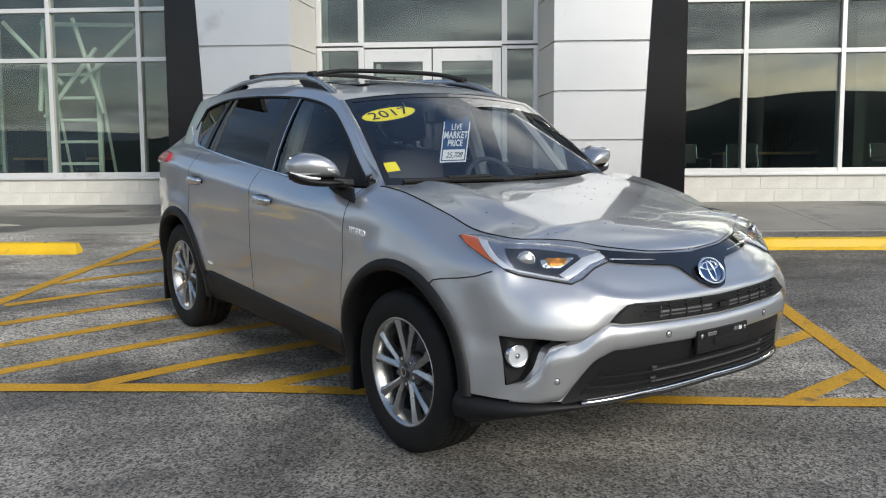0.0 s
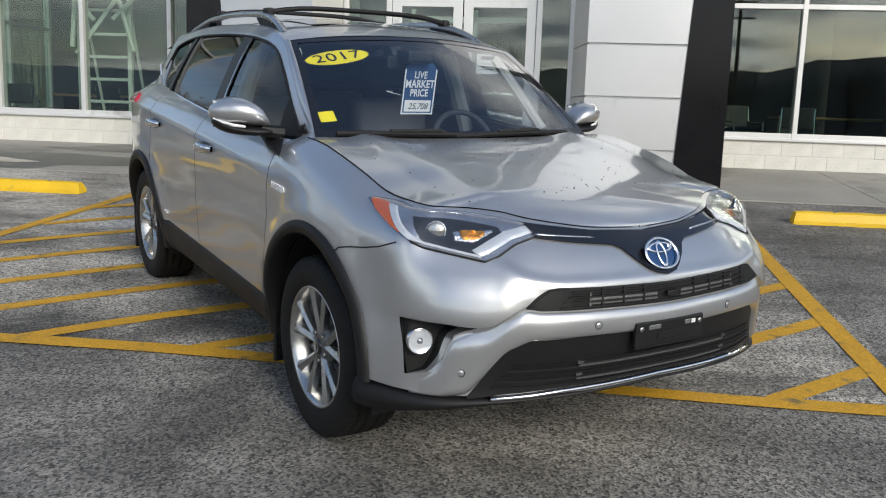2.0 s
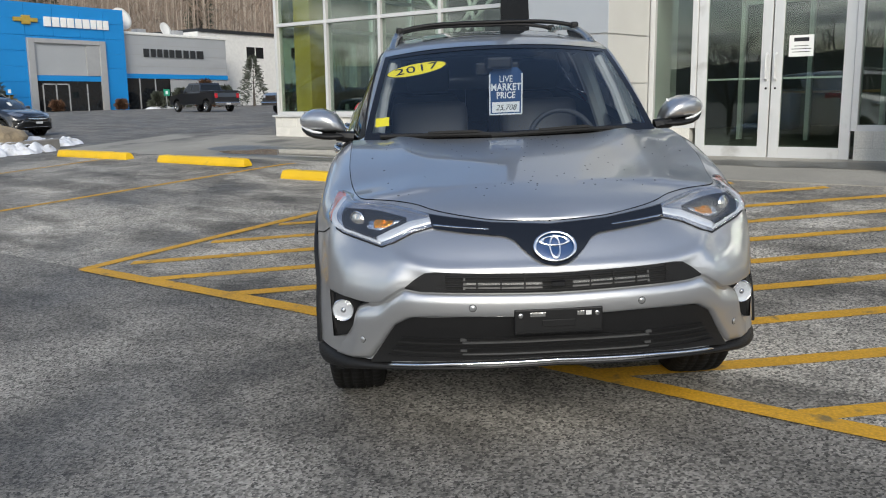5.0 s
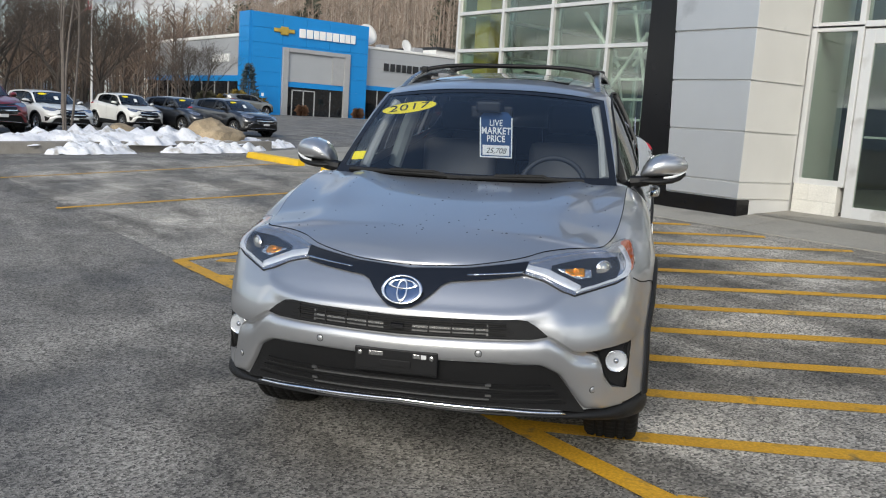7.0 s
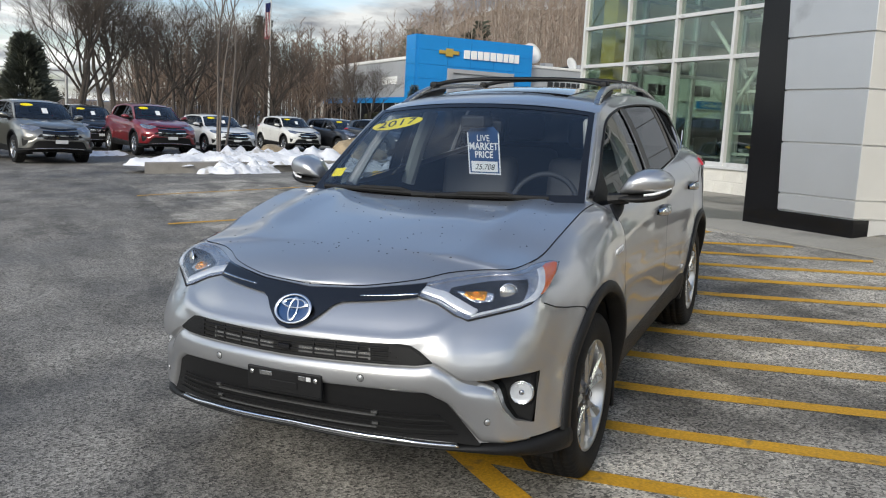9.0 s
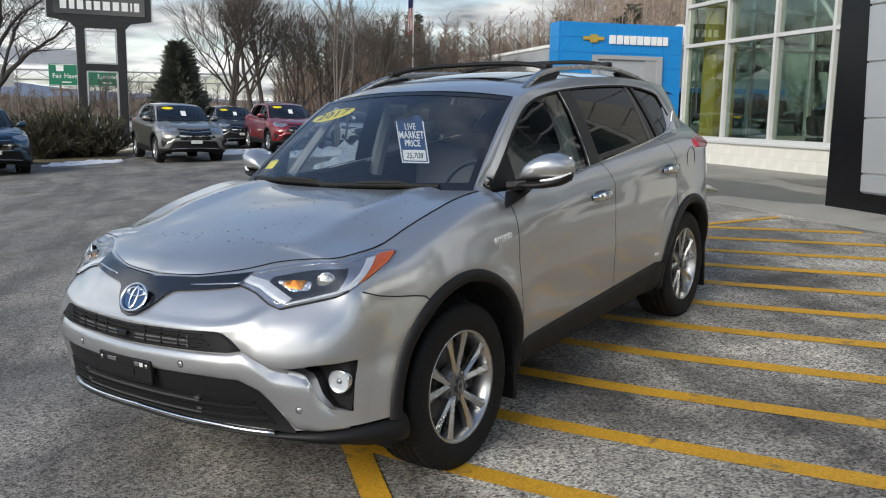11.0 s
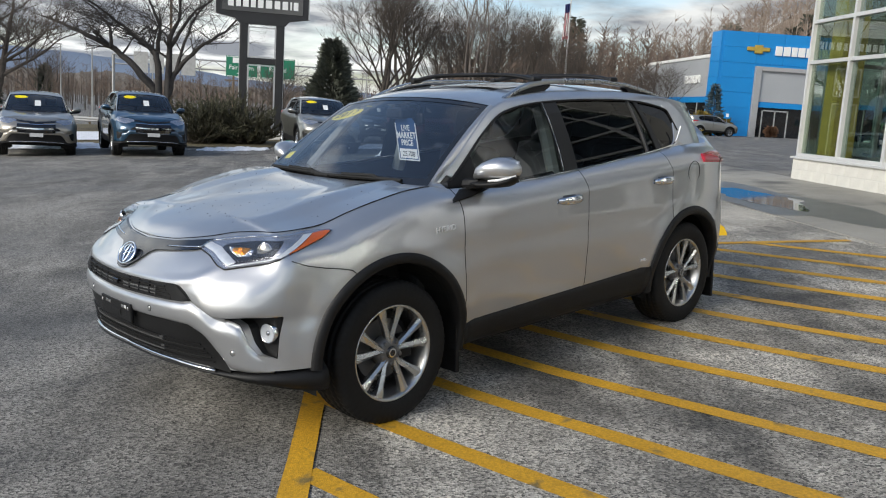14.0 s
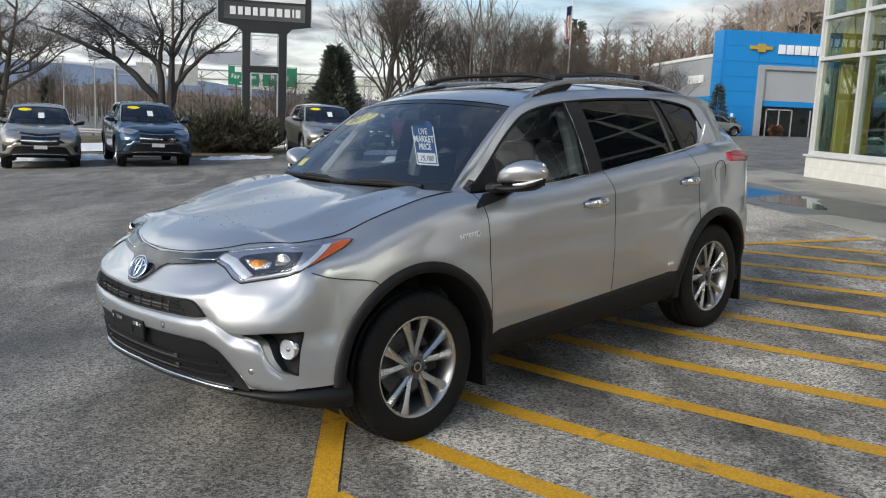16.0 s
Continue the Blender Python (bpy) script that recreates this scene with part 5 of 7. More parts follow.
def glazing(name, cols, rows, y, label, mull=.065, depth=.14, glass_mat=None, skip=()):
    """A curtain wall: mullions, transoms and separate panes."""
    win = thing(name, Matrix(), label, "window", "", "structure")
    for x in cols:
        part("mullion", box_bm(x - mull / 2, x + mull / 2, y - .02, y + depth, rows[0] - mull / 2, rows[-1] + mull / 2, bevel=.004), ALU, win)
    for z in rows:
        for a, b in zip(cols, cols[1:]):
            part("transom", box_bm(a + mull / 2, b - mull / 2, y - .012, y + depth - .01, z - mull / 2, z + mull / 2, bevel=.004), ALU, win)
    for a, b in zip(cols, cols[1:]):
        for c, d in zip(rows, rows[1:]):
            if (round(a, 2), round(c, 2)) in skip:
                continue
            p = part("pane", box_bm(a + mull / 2, b - mull / 2, y + .045, y + .053, c + mull / 2, d - mull / 2), glass_mat or SHOP_GLASS, win)
            p.visible_shadow = False
    return win


ROWS_Z = [1.11, 2.82, 3.555, 4.29, 5.03, 5.77, 6.51]
LEFT_COLS = [-10.06, -8.70, -7.36, -6.0, -4.63, -3.42]
RIGHT_COLS = [3.02, 4.29, 5.67, 7.05, 8.43, 9.81, 11.19, 12.57]
block_wall("wall_1", -10.16, -3.42, WY - .03, .63, 2, "cream split block base wall under glazing")
block_wall("wall_2", 3.0, 12.6, WY - .03, .63, 2, "cream split block base wall under glazing", .12)
for a, b in ((-10.2, -3.42), (3.0, 12.6)):
    tagged(part("window_sill", box_bm(a, b, WY - .07, WY + .15, 1.035, 1.078, bevel=.006), ALU), "white metal sill on the block wall", "sill", "", "structure")
glazing("window_1", LEFT_COLS, ROWS_Z, WY, "showroom glazing in white aluminium frames")
glazing("window_2", RIGHT_COLS, ROWS_Z, WY, "showroom glazing in white aluminium frames")
# end wall, glazed as the front
end = thing("window_3", Matrix(), "end glazing of the showroom in white frames", "window", "", "structure")
for y in (7.57, 9.0, 10.4, 11.8, 13.2):
    part("mullion", box_bm(-10.16, -10.02, y - .033, y + .033, 1.08, 6.54), ALU, end)
for z in ROWS_Z:
    part("transom", box_bm(-10.15, -10.03, 7.6, 13.2, z - .033, z + .033), ALU, end)
for a, b in ((7.6, 8.97), (9.03, 10.37), (10.43, 11.77), (11.83, 13.17)):
    p = part("pane", box_bm(-10.09, -10.08, a, b, 1.1, 6.5), SHOP_GLASS, end)
    p.visible_shadow = False
tagged(part("wall_3", box_bm(-10.16, -9.9, 7.55, 13.3, .4, 1.078), BLOCK), "cream block end wall", "wall", "", "structure")
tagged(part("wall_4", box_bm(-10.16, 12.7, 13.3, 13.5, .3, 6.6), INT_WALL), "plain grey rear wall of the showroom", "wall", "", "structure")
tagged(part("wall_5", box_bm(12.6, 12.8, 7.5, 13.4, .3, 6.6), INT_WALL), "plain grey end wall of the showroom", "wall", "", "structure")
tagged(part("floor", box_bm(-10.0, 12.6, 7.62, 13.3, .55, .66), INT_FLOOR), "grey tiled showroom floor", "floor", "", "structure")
tagged(part("ceiling", box_bm(-10.1, 12.7, 6.6, 13.4, 6.56, 6.66), CEILING), "showroom ceiling coloured dark for the dim room", "ceiling", "", "structure")
tagged(part("roof", box_bm(-10.3, 12.9, 7.45, 13.6, 6.66, 7.4, bevel=.01), SILVER_PANEL), "silver panel roof edge of the showroom", "roof", "", "structure")


def entrance_column(name, inner, outer_low, outer_high, fin, back_x, mirror):
    """A column clad with silver panels, edged by a leaning black fin."""
    col = thing(name, Matrix(), "entrance column of silver panels with black edge", "column", "entrance columns", "structure")
    zs = [.70, .905, 1.505, 2.105, 2.705, 3.305, 3.905, 4.505, 5.105, 5.705, 6.305, 6.905, 7.5]
    lean = lambda z: outer_low + (outer_high - outer_low) * (z - .7) / 2.6
    y0 = 5.45
    for a, b in zip(zs, zs[1:]):
        a, b = a + .010, b - .010
        bm = bmesh.new()
        q = [(lean(a), a), (inner, a), (inner, b), (lean(b), b)]
        f = [bm.verts.new((x, y0, z)) for x, z in q]; k = [bm.verts.new((x, y0 + .04, z)) for x, z in q]
        bm.faces.new(f); bm.faces.new(k[::-1])
        for i in range(4):
            bm.faces.new((f[(i + 1) % 4], f[i], k[i], k[(i + 1) % 4]))
        bmesh.ops.recalc_face_normals(bm, faces=bm.faces)
        bmesh.ops.bevel(bm, geom=list(bm.edges), offset=.004, segments=1, affect="EDGES")
        part("panel", bm, SILVER_PANEL, col)
        bm = bmesh.new()
        f = [bm.verts.new(v) for v in ((inner - mirror * .001, y0 + .002, a), (back_x, 6.36, a), (back_x, 6.36, b), (inner - mirror * .001, y0 + .002, b))]
        g = [bm.verts.new(v.co + Vector((mirror * -.03, 0, 0))) for v in f]
        bm.faces.new(f); bm.faces.new(g[::-1])
        for i in range(4):
            bm.faces.new((f[(i + 1) % 4], f[i], g[i], g[(i + 1) % 4]))
        bmesh.ops.recalc_face_normals(bm, faces=bm.faces)
        part("side_panel", bm, LIT_SIDE_PANEL, col)
    core = [(inner - mirror * .02, y0 + .03), (back_x - mirror * .02, 6.4), (back_x - mirror * .02, 7.4), (fin + mirror * .03, 7.4), (fin + mirror * .03, y0 + .04)]
    bm = bmesh.new()
    lo = [bm.verts.new((x, y, .40)) for x, y in core]; hi = [bm.verts.new((x, y, 7.5)) for x, y in core]
    bm.faces.new(lo); bm.faces.new(hi)
    for i in range(5):
        bm.faces.new((lo[i], lo[(i + 1) % 5], hi[(i + 1) % 5], hi[i]))
    bmesh.ops.recalc_face_normals(bm, faces=bm.faces)
    part("core", bm, ALU, col)
    bm = bmesh.new()
    q = [(fin, .38), (lean(.70) - mirror * -.004, .38), (lean(7.5) - mirror * -.004, 7.5), (fin, 7.5)]
    f = [bm.verts.new((x, y0 + .004, z)) for x, z in q]; g = [bm.verts.new((x, 7.52, z)) for x, z in q]
    bm.faces.new(f); bm.faces.new(g[::-1])
    for i in range(4):
        bm.faces.new((f[(i + 1) % 4], f[i], g[i], g[(i + 1) % 4]))
    bmesh.ops.recalc_face_normals(bm, faces=bm.faces)
    part("fin", bm, BLACK_PANEL, col, "glossy black leaning fin")
    a, b = sorted((lean(.7) + mirror * .0, inner + mirror * .012))
    part("plinth", box_bm(a, b, y0 - .006, 6.37, .38, .695), BLACK_PANEL, col, "black plinth")
    return col


entrance_column("column_1", -1.88, -2.93, -3.07, -3.46, -1.74, 1)
entrance_column("column_2", 1.37, 2.42, 2.56, 2.98, 1.23, -1)

# entrance front between the columns
EY = 6.42
block_wall("wall_6", -1.73, -1.16, EY - .03, .52, 2, "cream split block base beside the doors")
block_wall("wall_7", .80, 1.22, EY - .03, .50, 2, "cream split block base beside the doors")
tagged(part("door_sill", box_bm(-1.16, .80, EY - .06, EY + .14, .40, .555, bevel=.004), CONCRETE), "concrete threshold under the doors", "threshold", "", "structure")
glazing("window_4", [-1.71, -1.14], [.96, 2.79], EY, "narrow sidelight in white aluminium frame", .07)
glazing("window_5", [.79, 1.21], [.94, 2.79], EY, "narrow sidelight in white aluminium frame", .07)
glazing("window_6", [-1.71, -1.14, .79, 1.21], [2.83, 3.6, 4.4, 5.2, 6.0, 6.9], EY, "glazing over the entrance doors", .07)
vest = thing("vestibule", Matrix(), "inner glazed lobby behind the doors", "lobby", "", "structure")
for x in (-1.14, -.2, .75):
    part("mullion", box_bm(x - .03, x + .03, 8.3, 8.4, .62, 2.8), ALU, vest)
part("transom", box_bm(-1.14, .78, 8.3, 8.4, 2.62, 2.7), ALU, vest)
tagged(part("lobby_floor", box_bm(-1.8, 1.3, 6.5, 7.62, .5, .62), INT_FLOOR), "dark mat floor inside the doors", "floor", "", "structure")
DESK_WOOD = material("desk_wood", (.33, .19, .08), .4, vary=.15, scale=4)


def door_leaf(name, x0, x1, handle_x, sign):
    d = thing(name, Matrix.Translation((0, 0, 0)), "glazed white aluminium entrance door with pull handle", "door", "entrance doors", "structure")
    z0, z1, y0, y1 = .565, 2.775, EY + .01, EY + .06
    part("stile", box_bm(x0 + .006, x0 + .125, y0, y1, z0, z1, bevel=.004), ALU, d)
    part("stile", box_bm(x1 - .125, x1 - .006, y0, y1, z0, z1, bevel=.004), ALU, d)
    part("top_rail", box_bm(x0 + .125, x1 - .125, y0, y1, z1 - .17, z1, bevel=.004), ALU, d)
    part("bottom_rail", box_bm(x0 + .125, x1 - .125, y0, y1, z0, z0 + .14, bevel=.004), ALU, d)
    part("pane", box_bm(x0 + .125, x1 - .125, y0 + .02, y0 + .028, z0 + .14, z1 - .17), SHOP_GLASS, d).visible_shadow = False
    part("push_bar", box_bm(x0 + .13, x1 - .13, y1, y1 + .03, 1.52, 1.545, bevel=.004), ALU, d)
    part("pull_handle", tube_bm([(handle_x, y0, 1.83), (handle_x, y0 - .05, 1.81), (handle_x, y0 - .055, 1.67), (handle_x, y0 - .05, 1.53), (handle_x, y0, 1.51)], .014, 8), ALU, d)
    part("lock", box_bm(handle_x - .012, handle_x + .012, y0 - .006, y0, 1.40, 1.425, bevel=.004), BLACK_PLASTIC, d)
    if sign:
        nt = part("notice", box_bm(x0 + .19, x0 + .47, y0 + .010, y0 + .013, 1.78, 2.03), WHITE_PRINT, d, "white printed notice")
        part("notice_oval", box_bm(x0 + .245, x0 + .415, y0 + .008, y0 + .0102, 1.955, 2.0, bevel=.001), STICKER_DARK, nt)
        for k, w_ in enumerate((.08, .11, .10)):
            part("notice_line", box_bm(x0 + .33 - w_, x0 + .33 + w_, y0 + .008, y0 + .0102, 1.90 - .035 * k, 1.908 - .035 * k), STICKER_DARK, nt)


door_leaf("door_1", -1.105, -.185, -.235, False)
door_leaf("door_2", -.180, .755, -.125, True)

# inside the showroom
SHELF = material("white_rack", (.72, .74, .71), .5, vary=.05)
YELLOW_POST = material("yellow_wall", (.42, .33, .06), .6, vary=.1)
CHAIR_BLACK = material("black_vinyl", (.02, .02, .02), .5, vary=.1)


def rack(x, y):
    r_ = thing("display_ladder", Matrix.Translation((x, y, .66)), "white painted wooden step ladder in the showroom", "ladder")
    for s in (-.41, .41):
        part("rail", box_bm(s - .035, s + .035, -.03, .03, 0, 2.22, bevel=.006), SHELF, r_)
        part("back_leg", tube_bm([(s * .9, .75, 0), (s * .9, .05, 2.15)], .025, 6), SHELF, r_)
    for z in (.28, .62, .96, 1.30, 1.64, 2.0):
        part("rung", box_bm(-.375, .375, -.05, .03, z - .022, z + .022, bevel=.005), SHELF, r_)
    part("top_step", box_bm(-.43, .43, -.08, .12, 2.22, 2.25, bevel=.006), SHELF, r_)


def truss(x, y):
    """Timber bracing that stands behind the upper panes."""
    t_ = thing("cross_brace", Matrix.Translation((x, y, 0)), "pale timber cross brace behind the glass", "brace")
    for a, b in (((-1.15, 0, 3.46), (-.25, 0, 2.50)), ((1.05, 0, 3.42), (.05, 0, 2.52)), ((-.05, 0, 3.50), (.38, 0, 2.05)), ((-.55, 0, 2.0), (.30, 0, 3.05)), ((-.62, 0, 2.1), (-.50, 0, 3.50)), ((-.55, 0, 3.42), (.9, 0, 3.38))):
        part("bar", tube_bm([a, b], .035, 6), SHELF, t_)


def chair(x, y, rz, mat):
    c = thing("visitor_chair", pose(x, y, .66, 0, 0, rz), "visitor chair with metal legs on the showroom floor", "chair", "showroom chairs")
    part("seat", box_bm(-.24, .24, -.23, .23, .42, .49, bevel=.02), mat, c)
    part("backrest", box_bm(-.23, .23, .20, .24, .55, .88, bevel=.02), mat, c)
    for sx in (-.24, .24):
        part("leg", tube_bm([(sx, -.22, 0), (sx, -.20, .62), (sx, .20, .64), (sx, .24, .86)], .014, 6), CHROME, c)
        part("leg", tube_bm([(sx, .26, 0), (sx, .20, .5)], .014, 6), CHROME, c)


def desk(x, y, w):
    d = thing("sales_desk", Matrix.Translation((x, y, .66)), "wooden sales desk in the showroom", "desk")
    part("worktop", box_bm(-w / 2, w / 2, -.38, .38, .71, .75, bevel=.006), DESK_WOOD, d)
    for s in (-1, 1):
        part("pedestal", box_bm(s * w / 2 - .2 * (s > 0) + .0, s * w / 2 + .2 * (s < 0), -.34, .34, 0, .71, bevel=.004), INT_WALL, d)


rack(-5.90, 7.98)
truss(-5.75, 7.86)
for x, y, r, mt in ((-4.0, 9.6, 160, DESK_WOOD), (-3.4, 10.2, 30, CHAIR_BLACK), (3.9, 9.0, 20, CHAIR_BLACK), (4.75, 9.1, -15, CHAIR_BLACK), (7.2, 9.2, 10, CHAIR_BLACK), (-8.2, 9.3, 200, CHAIR_BLACK), (-6.6, 9.6, 170, CHAIR_BLACK)):
    chair(x, y, r, mt)
for x, y, w in ((-7.4, 10.6, 1.6), (5.6, 10.4, 1.8), (-.2, 11.2, 2.2)):
    desk(x, y, w)
pc = thing("yellow_pillar", Matrix.Translation((-9.58, 7.95, .66)), "yellow painted pillar inside the showroom", "pillar")
part("shaft", box_bm(-.22, .22, -.22, .22, 0, 5.88, bevel=.01), YELLOW_POST, pc)
for x in (-2.6, 6.4):
    p = thing("inner_partition", Matrix.Translation((x, 10.6, .66)), "grey partition wall inside the showroom", "partition")
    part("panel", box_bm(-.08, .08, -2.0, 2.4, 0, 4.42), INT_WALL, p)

SLOPE = math.atan(.0763)
CAR = Matrix.Translation((.0113, .0215, .067)) @ Matrix.Rotation(SLOPE, 4, "X") @ Matrix.Rotation(radians(-50.8), 4, "Z") @ Matrix.Translation((0, 0, .345)) @ Matrix.Rotation(-.022, 4, "X") @ Matrix.Translation((0, 0, -.345))
main_car = build_car(CAR, PAINT, "silver compact SUV parked across yellow hatching", True)

# stickers and the hanging price card
def on_shield(s, t, proud):
    p = shield(s, t, proud)
    ex = (shield(s + .01, t, proud) - shield(s - .01, t, proud)).normalized()
    ez = (shield(s, t + .01, proud) - shield(s, t - .01, proud)).normalized()
    ny = ez.cross(ex).normalized()
    ez = ex.cross(ny) if ex.cross(ny).dot(ez) > 0 else -ex.cross(ny)
    mm = Matrix((ex, -ex.cross(ez), ez)).transposed().to_4x4()
    mm.translation = p
    return mm


def shield_y(y, z, proud=-.008):
    """Pose on the windscreen at y and height z."""
    best = min(((s / 50, t / 50) for s in range(-50, 51, 1) for t in range(0, 51)), key=lambda k: (shield(*k).y - y) ** 2 + (shield(*k).z - z) ** 2)
    return on_shield(*best, proud)


oval_m = shield_y(-.447, 1.456) @ Matrix.Rotation(radians(-9), 4, "Y")
pts = [(.158 * math.cos(2 * math.pi * k / 48), .054 * math.sin(2 * math.pi * k / 48)) for k in range(48)]
yr = part("year_sticker", poly_bm(pts, .001, oval_m), STICKER, main_car, "yellow oval year sticker")
part("sticker_rim", poly_bm([(x * 1.05, z * 1.09) for x, z in pts], .0006, oval_m @ Matrix.Translation((0, .0012, 0))), STICKER_DARK, yr)
text_part("year", "2017", .088, STICKER_DARK, oval_m @ Matrix.Translation((0, -.002, 0)), yr, .0006, 1.1, 0, 1.25)
sm = shield_y(-.632, 1.208) @ Matrix.Rotation(radians(-8), 4, "Y")
part("inspection_sticker", poly_bm([(-.035, -.032), (.035, -.032), (.035, .032), (-.035, .032)], .001, sm), STICKER, main_car, "small yellow square sticker")
# the card hangs behind the glass
cm = Matrix.Translation((.475, .038, 1.312)) @ Matrix.Rotation(radians(90), 4, "Z") @ Matrix.Rotation(radians(10), 4, "X")
card = thing("price_card", CAR @ cm, "blue hanging price card behind the windscreen", "price tag")
w, h = .092, .130
part("card", poly_bm([(-w, -h), (w, -h), (w, h - .03), (w - .03, h), (-w + .03, h), (-w, h - .03)], .003), BLUE_PRINT, card)
bm = bmesh.new()
for a in ((-w, -w + .007, -h, h - .032), (w - .007, w, -h, h - .032), (-w + .007, w - .007, -h, -h + .007)):
    add_box(bm, a[0], a[1], -.0012, 0, a[2], a[3])
part("card_border", bm, WHITE_PRINT, card)
part("price_field", box_bm(-w + .016, w - .016, -.0016, 0, -h + .014, -h + .072), WHITE_PRINT, card)
for k, (wd, sz, z) in enumerate((("LIVE", .050, .068), ("MARKET", .054, .023), ("PRICE", .050, -.022))):
    text_part("word", wd, sz, WHITE_PRINT, Matrix.Translation((0, -.002, z)), card, .0006, 1.05, 0, .78, .0012 if k else .0004)
text_part("price", "25,708", .044, STICKER_DARK, Matrix.Translation((0, -.003, -h + .040)), card, .0005, 1.0, .3, .95)
for s in (1, -1):
    u = u_x(1.0)
    c = shell(s * u, .928, .004)
    mm = Matrix.Translation(c) @ (Matrix.Rotation(math.pi, 4, "Z") if s > 0 else Matrix()) @ Matrix.Rotation(radians(3 * -s), 4, "Y")
    text_part("hybrid_badge", "HYBRID", .038, BADGE_SILVER, mm, main_car, .002, 1.05, 0, 1.0, .0008)
    text_part("drive_badge", "AWD-i", .026, BADGE_SILVER, Matrix.Translation(shell(s * u_x(-.80), .522, .004)) @ (Matrix.Rotation(math.pi, 4, "Z") if s > 0 else Matrix()), main_car, .002)


# ---- the neighbouring dealership ----
BLUE_CLAD = material("blue_cladding", (.006, .235, .60), .35, .1, vary=.05, scale=.4)
GREY_CLAD = material("grey_cladding", (.42, .43, .44), .5, .3, vary=.05, scale=.4)
PORTAL_GREY = material("portal_grey", (.40, .40, .40), .45, .3, vary=.04)
GOLD = material("gold_emblem", (.60, .40, .08), .3, .6, vary=.08, scale=4)
WHITE_WALL = material("white_render", (.70, .69, .66), .85, vary=.06)
DARK_GLASS = material("dark_glazing", (.012, .014, .016), .06, vary=.1)
SIGN_BLACK = material("sign_black", (.02, .021, .023), .4, vary=.1)

BX, BZ = -62.0, .8
nb = thing("neighbour_dealership", Matrix.Translation((BX - 5, 1.55, BZ)) @ Matrix.Diagonal((1.05, 1.05, 1.05, 1)), "blue fronted dealership with grey wings", "building")
part("tower", box_bm(-2.0, -.06, 26.4, 38.1, -.6, 8.5), BLUE_CLAD, nb)
# cladding panels of the tower, front and side
for i, (a, b) in enumerate(((26.6, 29.45), (29.45, 31.75), (31.75, 34.05), (34.05, 36.2), (36.2, 38.1))):
    for c, d in ((0, 1.2), (1.2, 2.4), (2.4, 3.6), (3.6, 4.8), (4.8, 6.0), (6.0, 7.25), (7.25, 8.5)):
        if 29.0 < a < 36.0 and c < 5.7:
            continue
        part("panel", box_bm(-.06, 0, a + .012, b - .012, c + .012, d - .012, bevel=.006), BLUE_CLAD, nb)
for c, d in ((0, 1.2), (1.2, 2.4), (2.4, 3.6), (3.6, 4.8), (4.8, 6.0), (6.0, 7.25), (7.25, 8.5)):
    part("panel", box_bm(-2.0, -.02, 26.34, 26.4, c + .012, d - .012), BLUE_CLAD, nb)
for nm, bx in (("portal_jamb", (-.3, .22, 29.45, 30.0, -.3, 5.8)), ("portal_jamb", (-.3, .22, 35.6, 36.15, -.3, 5.8)), ("portal_head", (-.3, .22, 30.0, 35.6, 5.45, 5.8))):
    part(nm, box_bm(*bx, bevel=.02), PORTAL_GREY, nb)
part("portal_panel", box_bm(-.06, .0, 30.0, 34.4, 2.95, 5.45), GREY_CLAD, nb)
part("portal_panel", box_bm(-.06, .12, 34.4, 35.6, 2.95, 5.45), PORTAL_GREY, nb)
part("blue_band", box_bm(-.06, .05, 30.0, 35.6, 2.5, 2.93), BLUE_CLAD, nb)
part("entrance_recess", box_bm(-.06, .004, 30.0, 35.6, 0, 2.5), DARK_GLASS, nb)
for y in (30.5, 31.6, 32.7, 34.3):
    part("door_frame", box_bm(.004, .05, y - .05, y + .05, 0, 2.3), PORTAL_GREY, nb)
part("door_head", box_bm(.004, .05, 30.45, 32.75, 2.2, 2.3), PORTAL_GREY, nb)
# name in plain bars and the gold emblem
y = 31.0
for w_ in (.62, .62, .5, .62, .58, .62, .5, .5, .5):
    part("sign_bar", box_bm(.0, .14, y, y + w_ * .92, 6.75, 7.5, bevel=.02), WHITE_PRINT, nb, "white sign bar")
    y += w_ * 1.13
part("emblem", box_bm(0, .16, 28.55, 30.5, 7.0, 7.33, bevel=.05), GOLD, nb, "gold emblem")
part("emblem", box_bm(0, .17, 29.2, 29.9, 6.8, 7.5, bevel=.05), GOLD, nb, "gold emblem")
# wings
part("right_wing", box_bm(-14, -.8, 38.1, 49.6, -.6, 6.6), GREY_CLAD, nb)
part("wing_coping", box_bm(-14.1, -.7, 38.1, 49.7, 6.6, 6.85, bevel=.05), WHITE_WALL, nb)
for z in (3.9, 4.9, 5.75):
    part("panel_joint", box_bm(-.8, -.785, 38.1, 49.6, z, z + .05), PORTAL_GREY, nb)
part("wing_band", box_bm(-.8, -.7, 38.1, 49.6, 2.85, 3.25), BLUE_CLAD, nb)
part("wing_glazing", box_bm(-.8, -.76, 38.2, 43.0, .1, 2.85), DARK_GLASS, nb)
for y in (39.8, 41.4):
    part("glazing_bar", box_bm(-.76, -.7, y - .05, y + .05, .1, 2.85), PORTAL_GREY, nb)
y = 40.4
for w_ in (.62, .55, .55, .5, .55, .7, .62, .6, .2, .55):
    part("wing_sign_bar", box_bm(-.78, -.66, y, y + w_ * .85, 4.75, 5.45, bevel=.02), SIGN_BLACK, nb, "dark sign bar")
    y += w_ * 1.22
part("left_wing", box_bm(-26, -2.0, 26.9, 38, -.6, 6.5), GREY_CLAD, nb)
part("left_wing_coping", box_bm(-26.1, -1.9, 26.8, 38, 6.5, 6.8, bevel=.05), WHITE_WALL, nb)
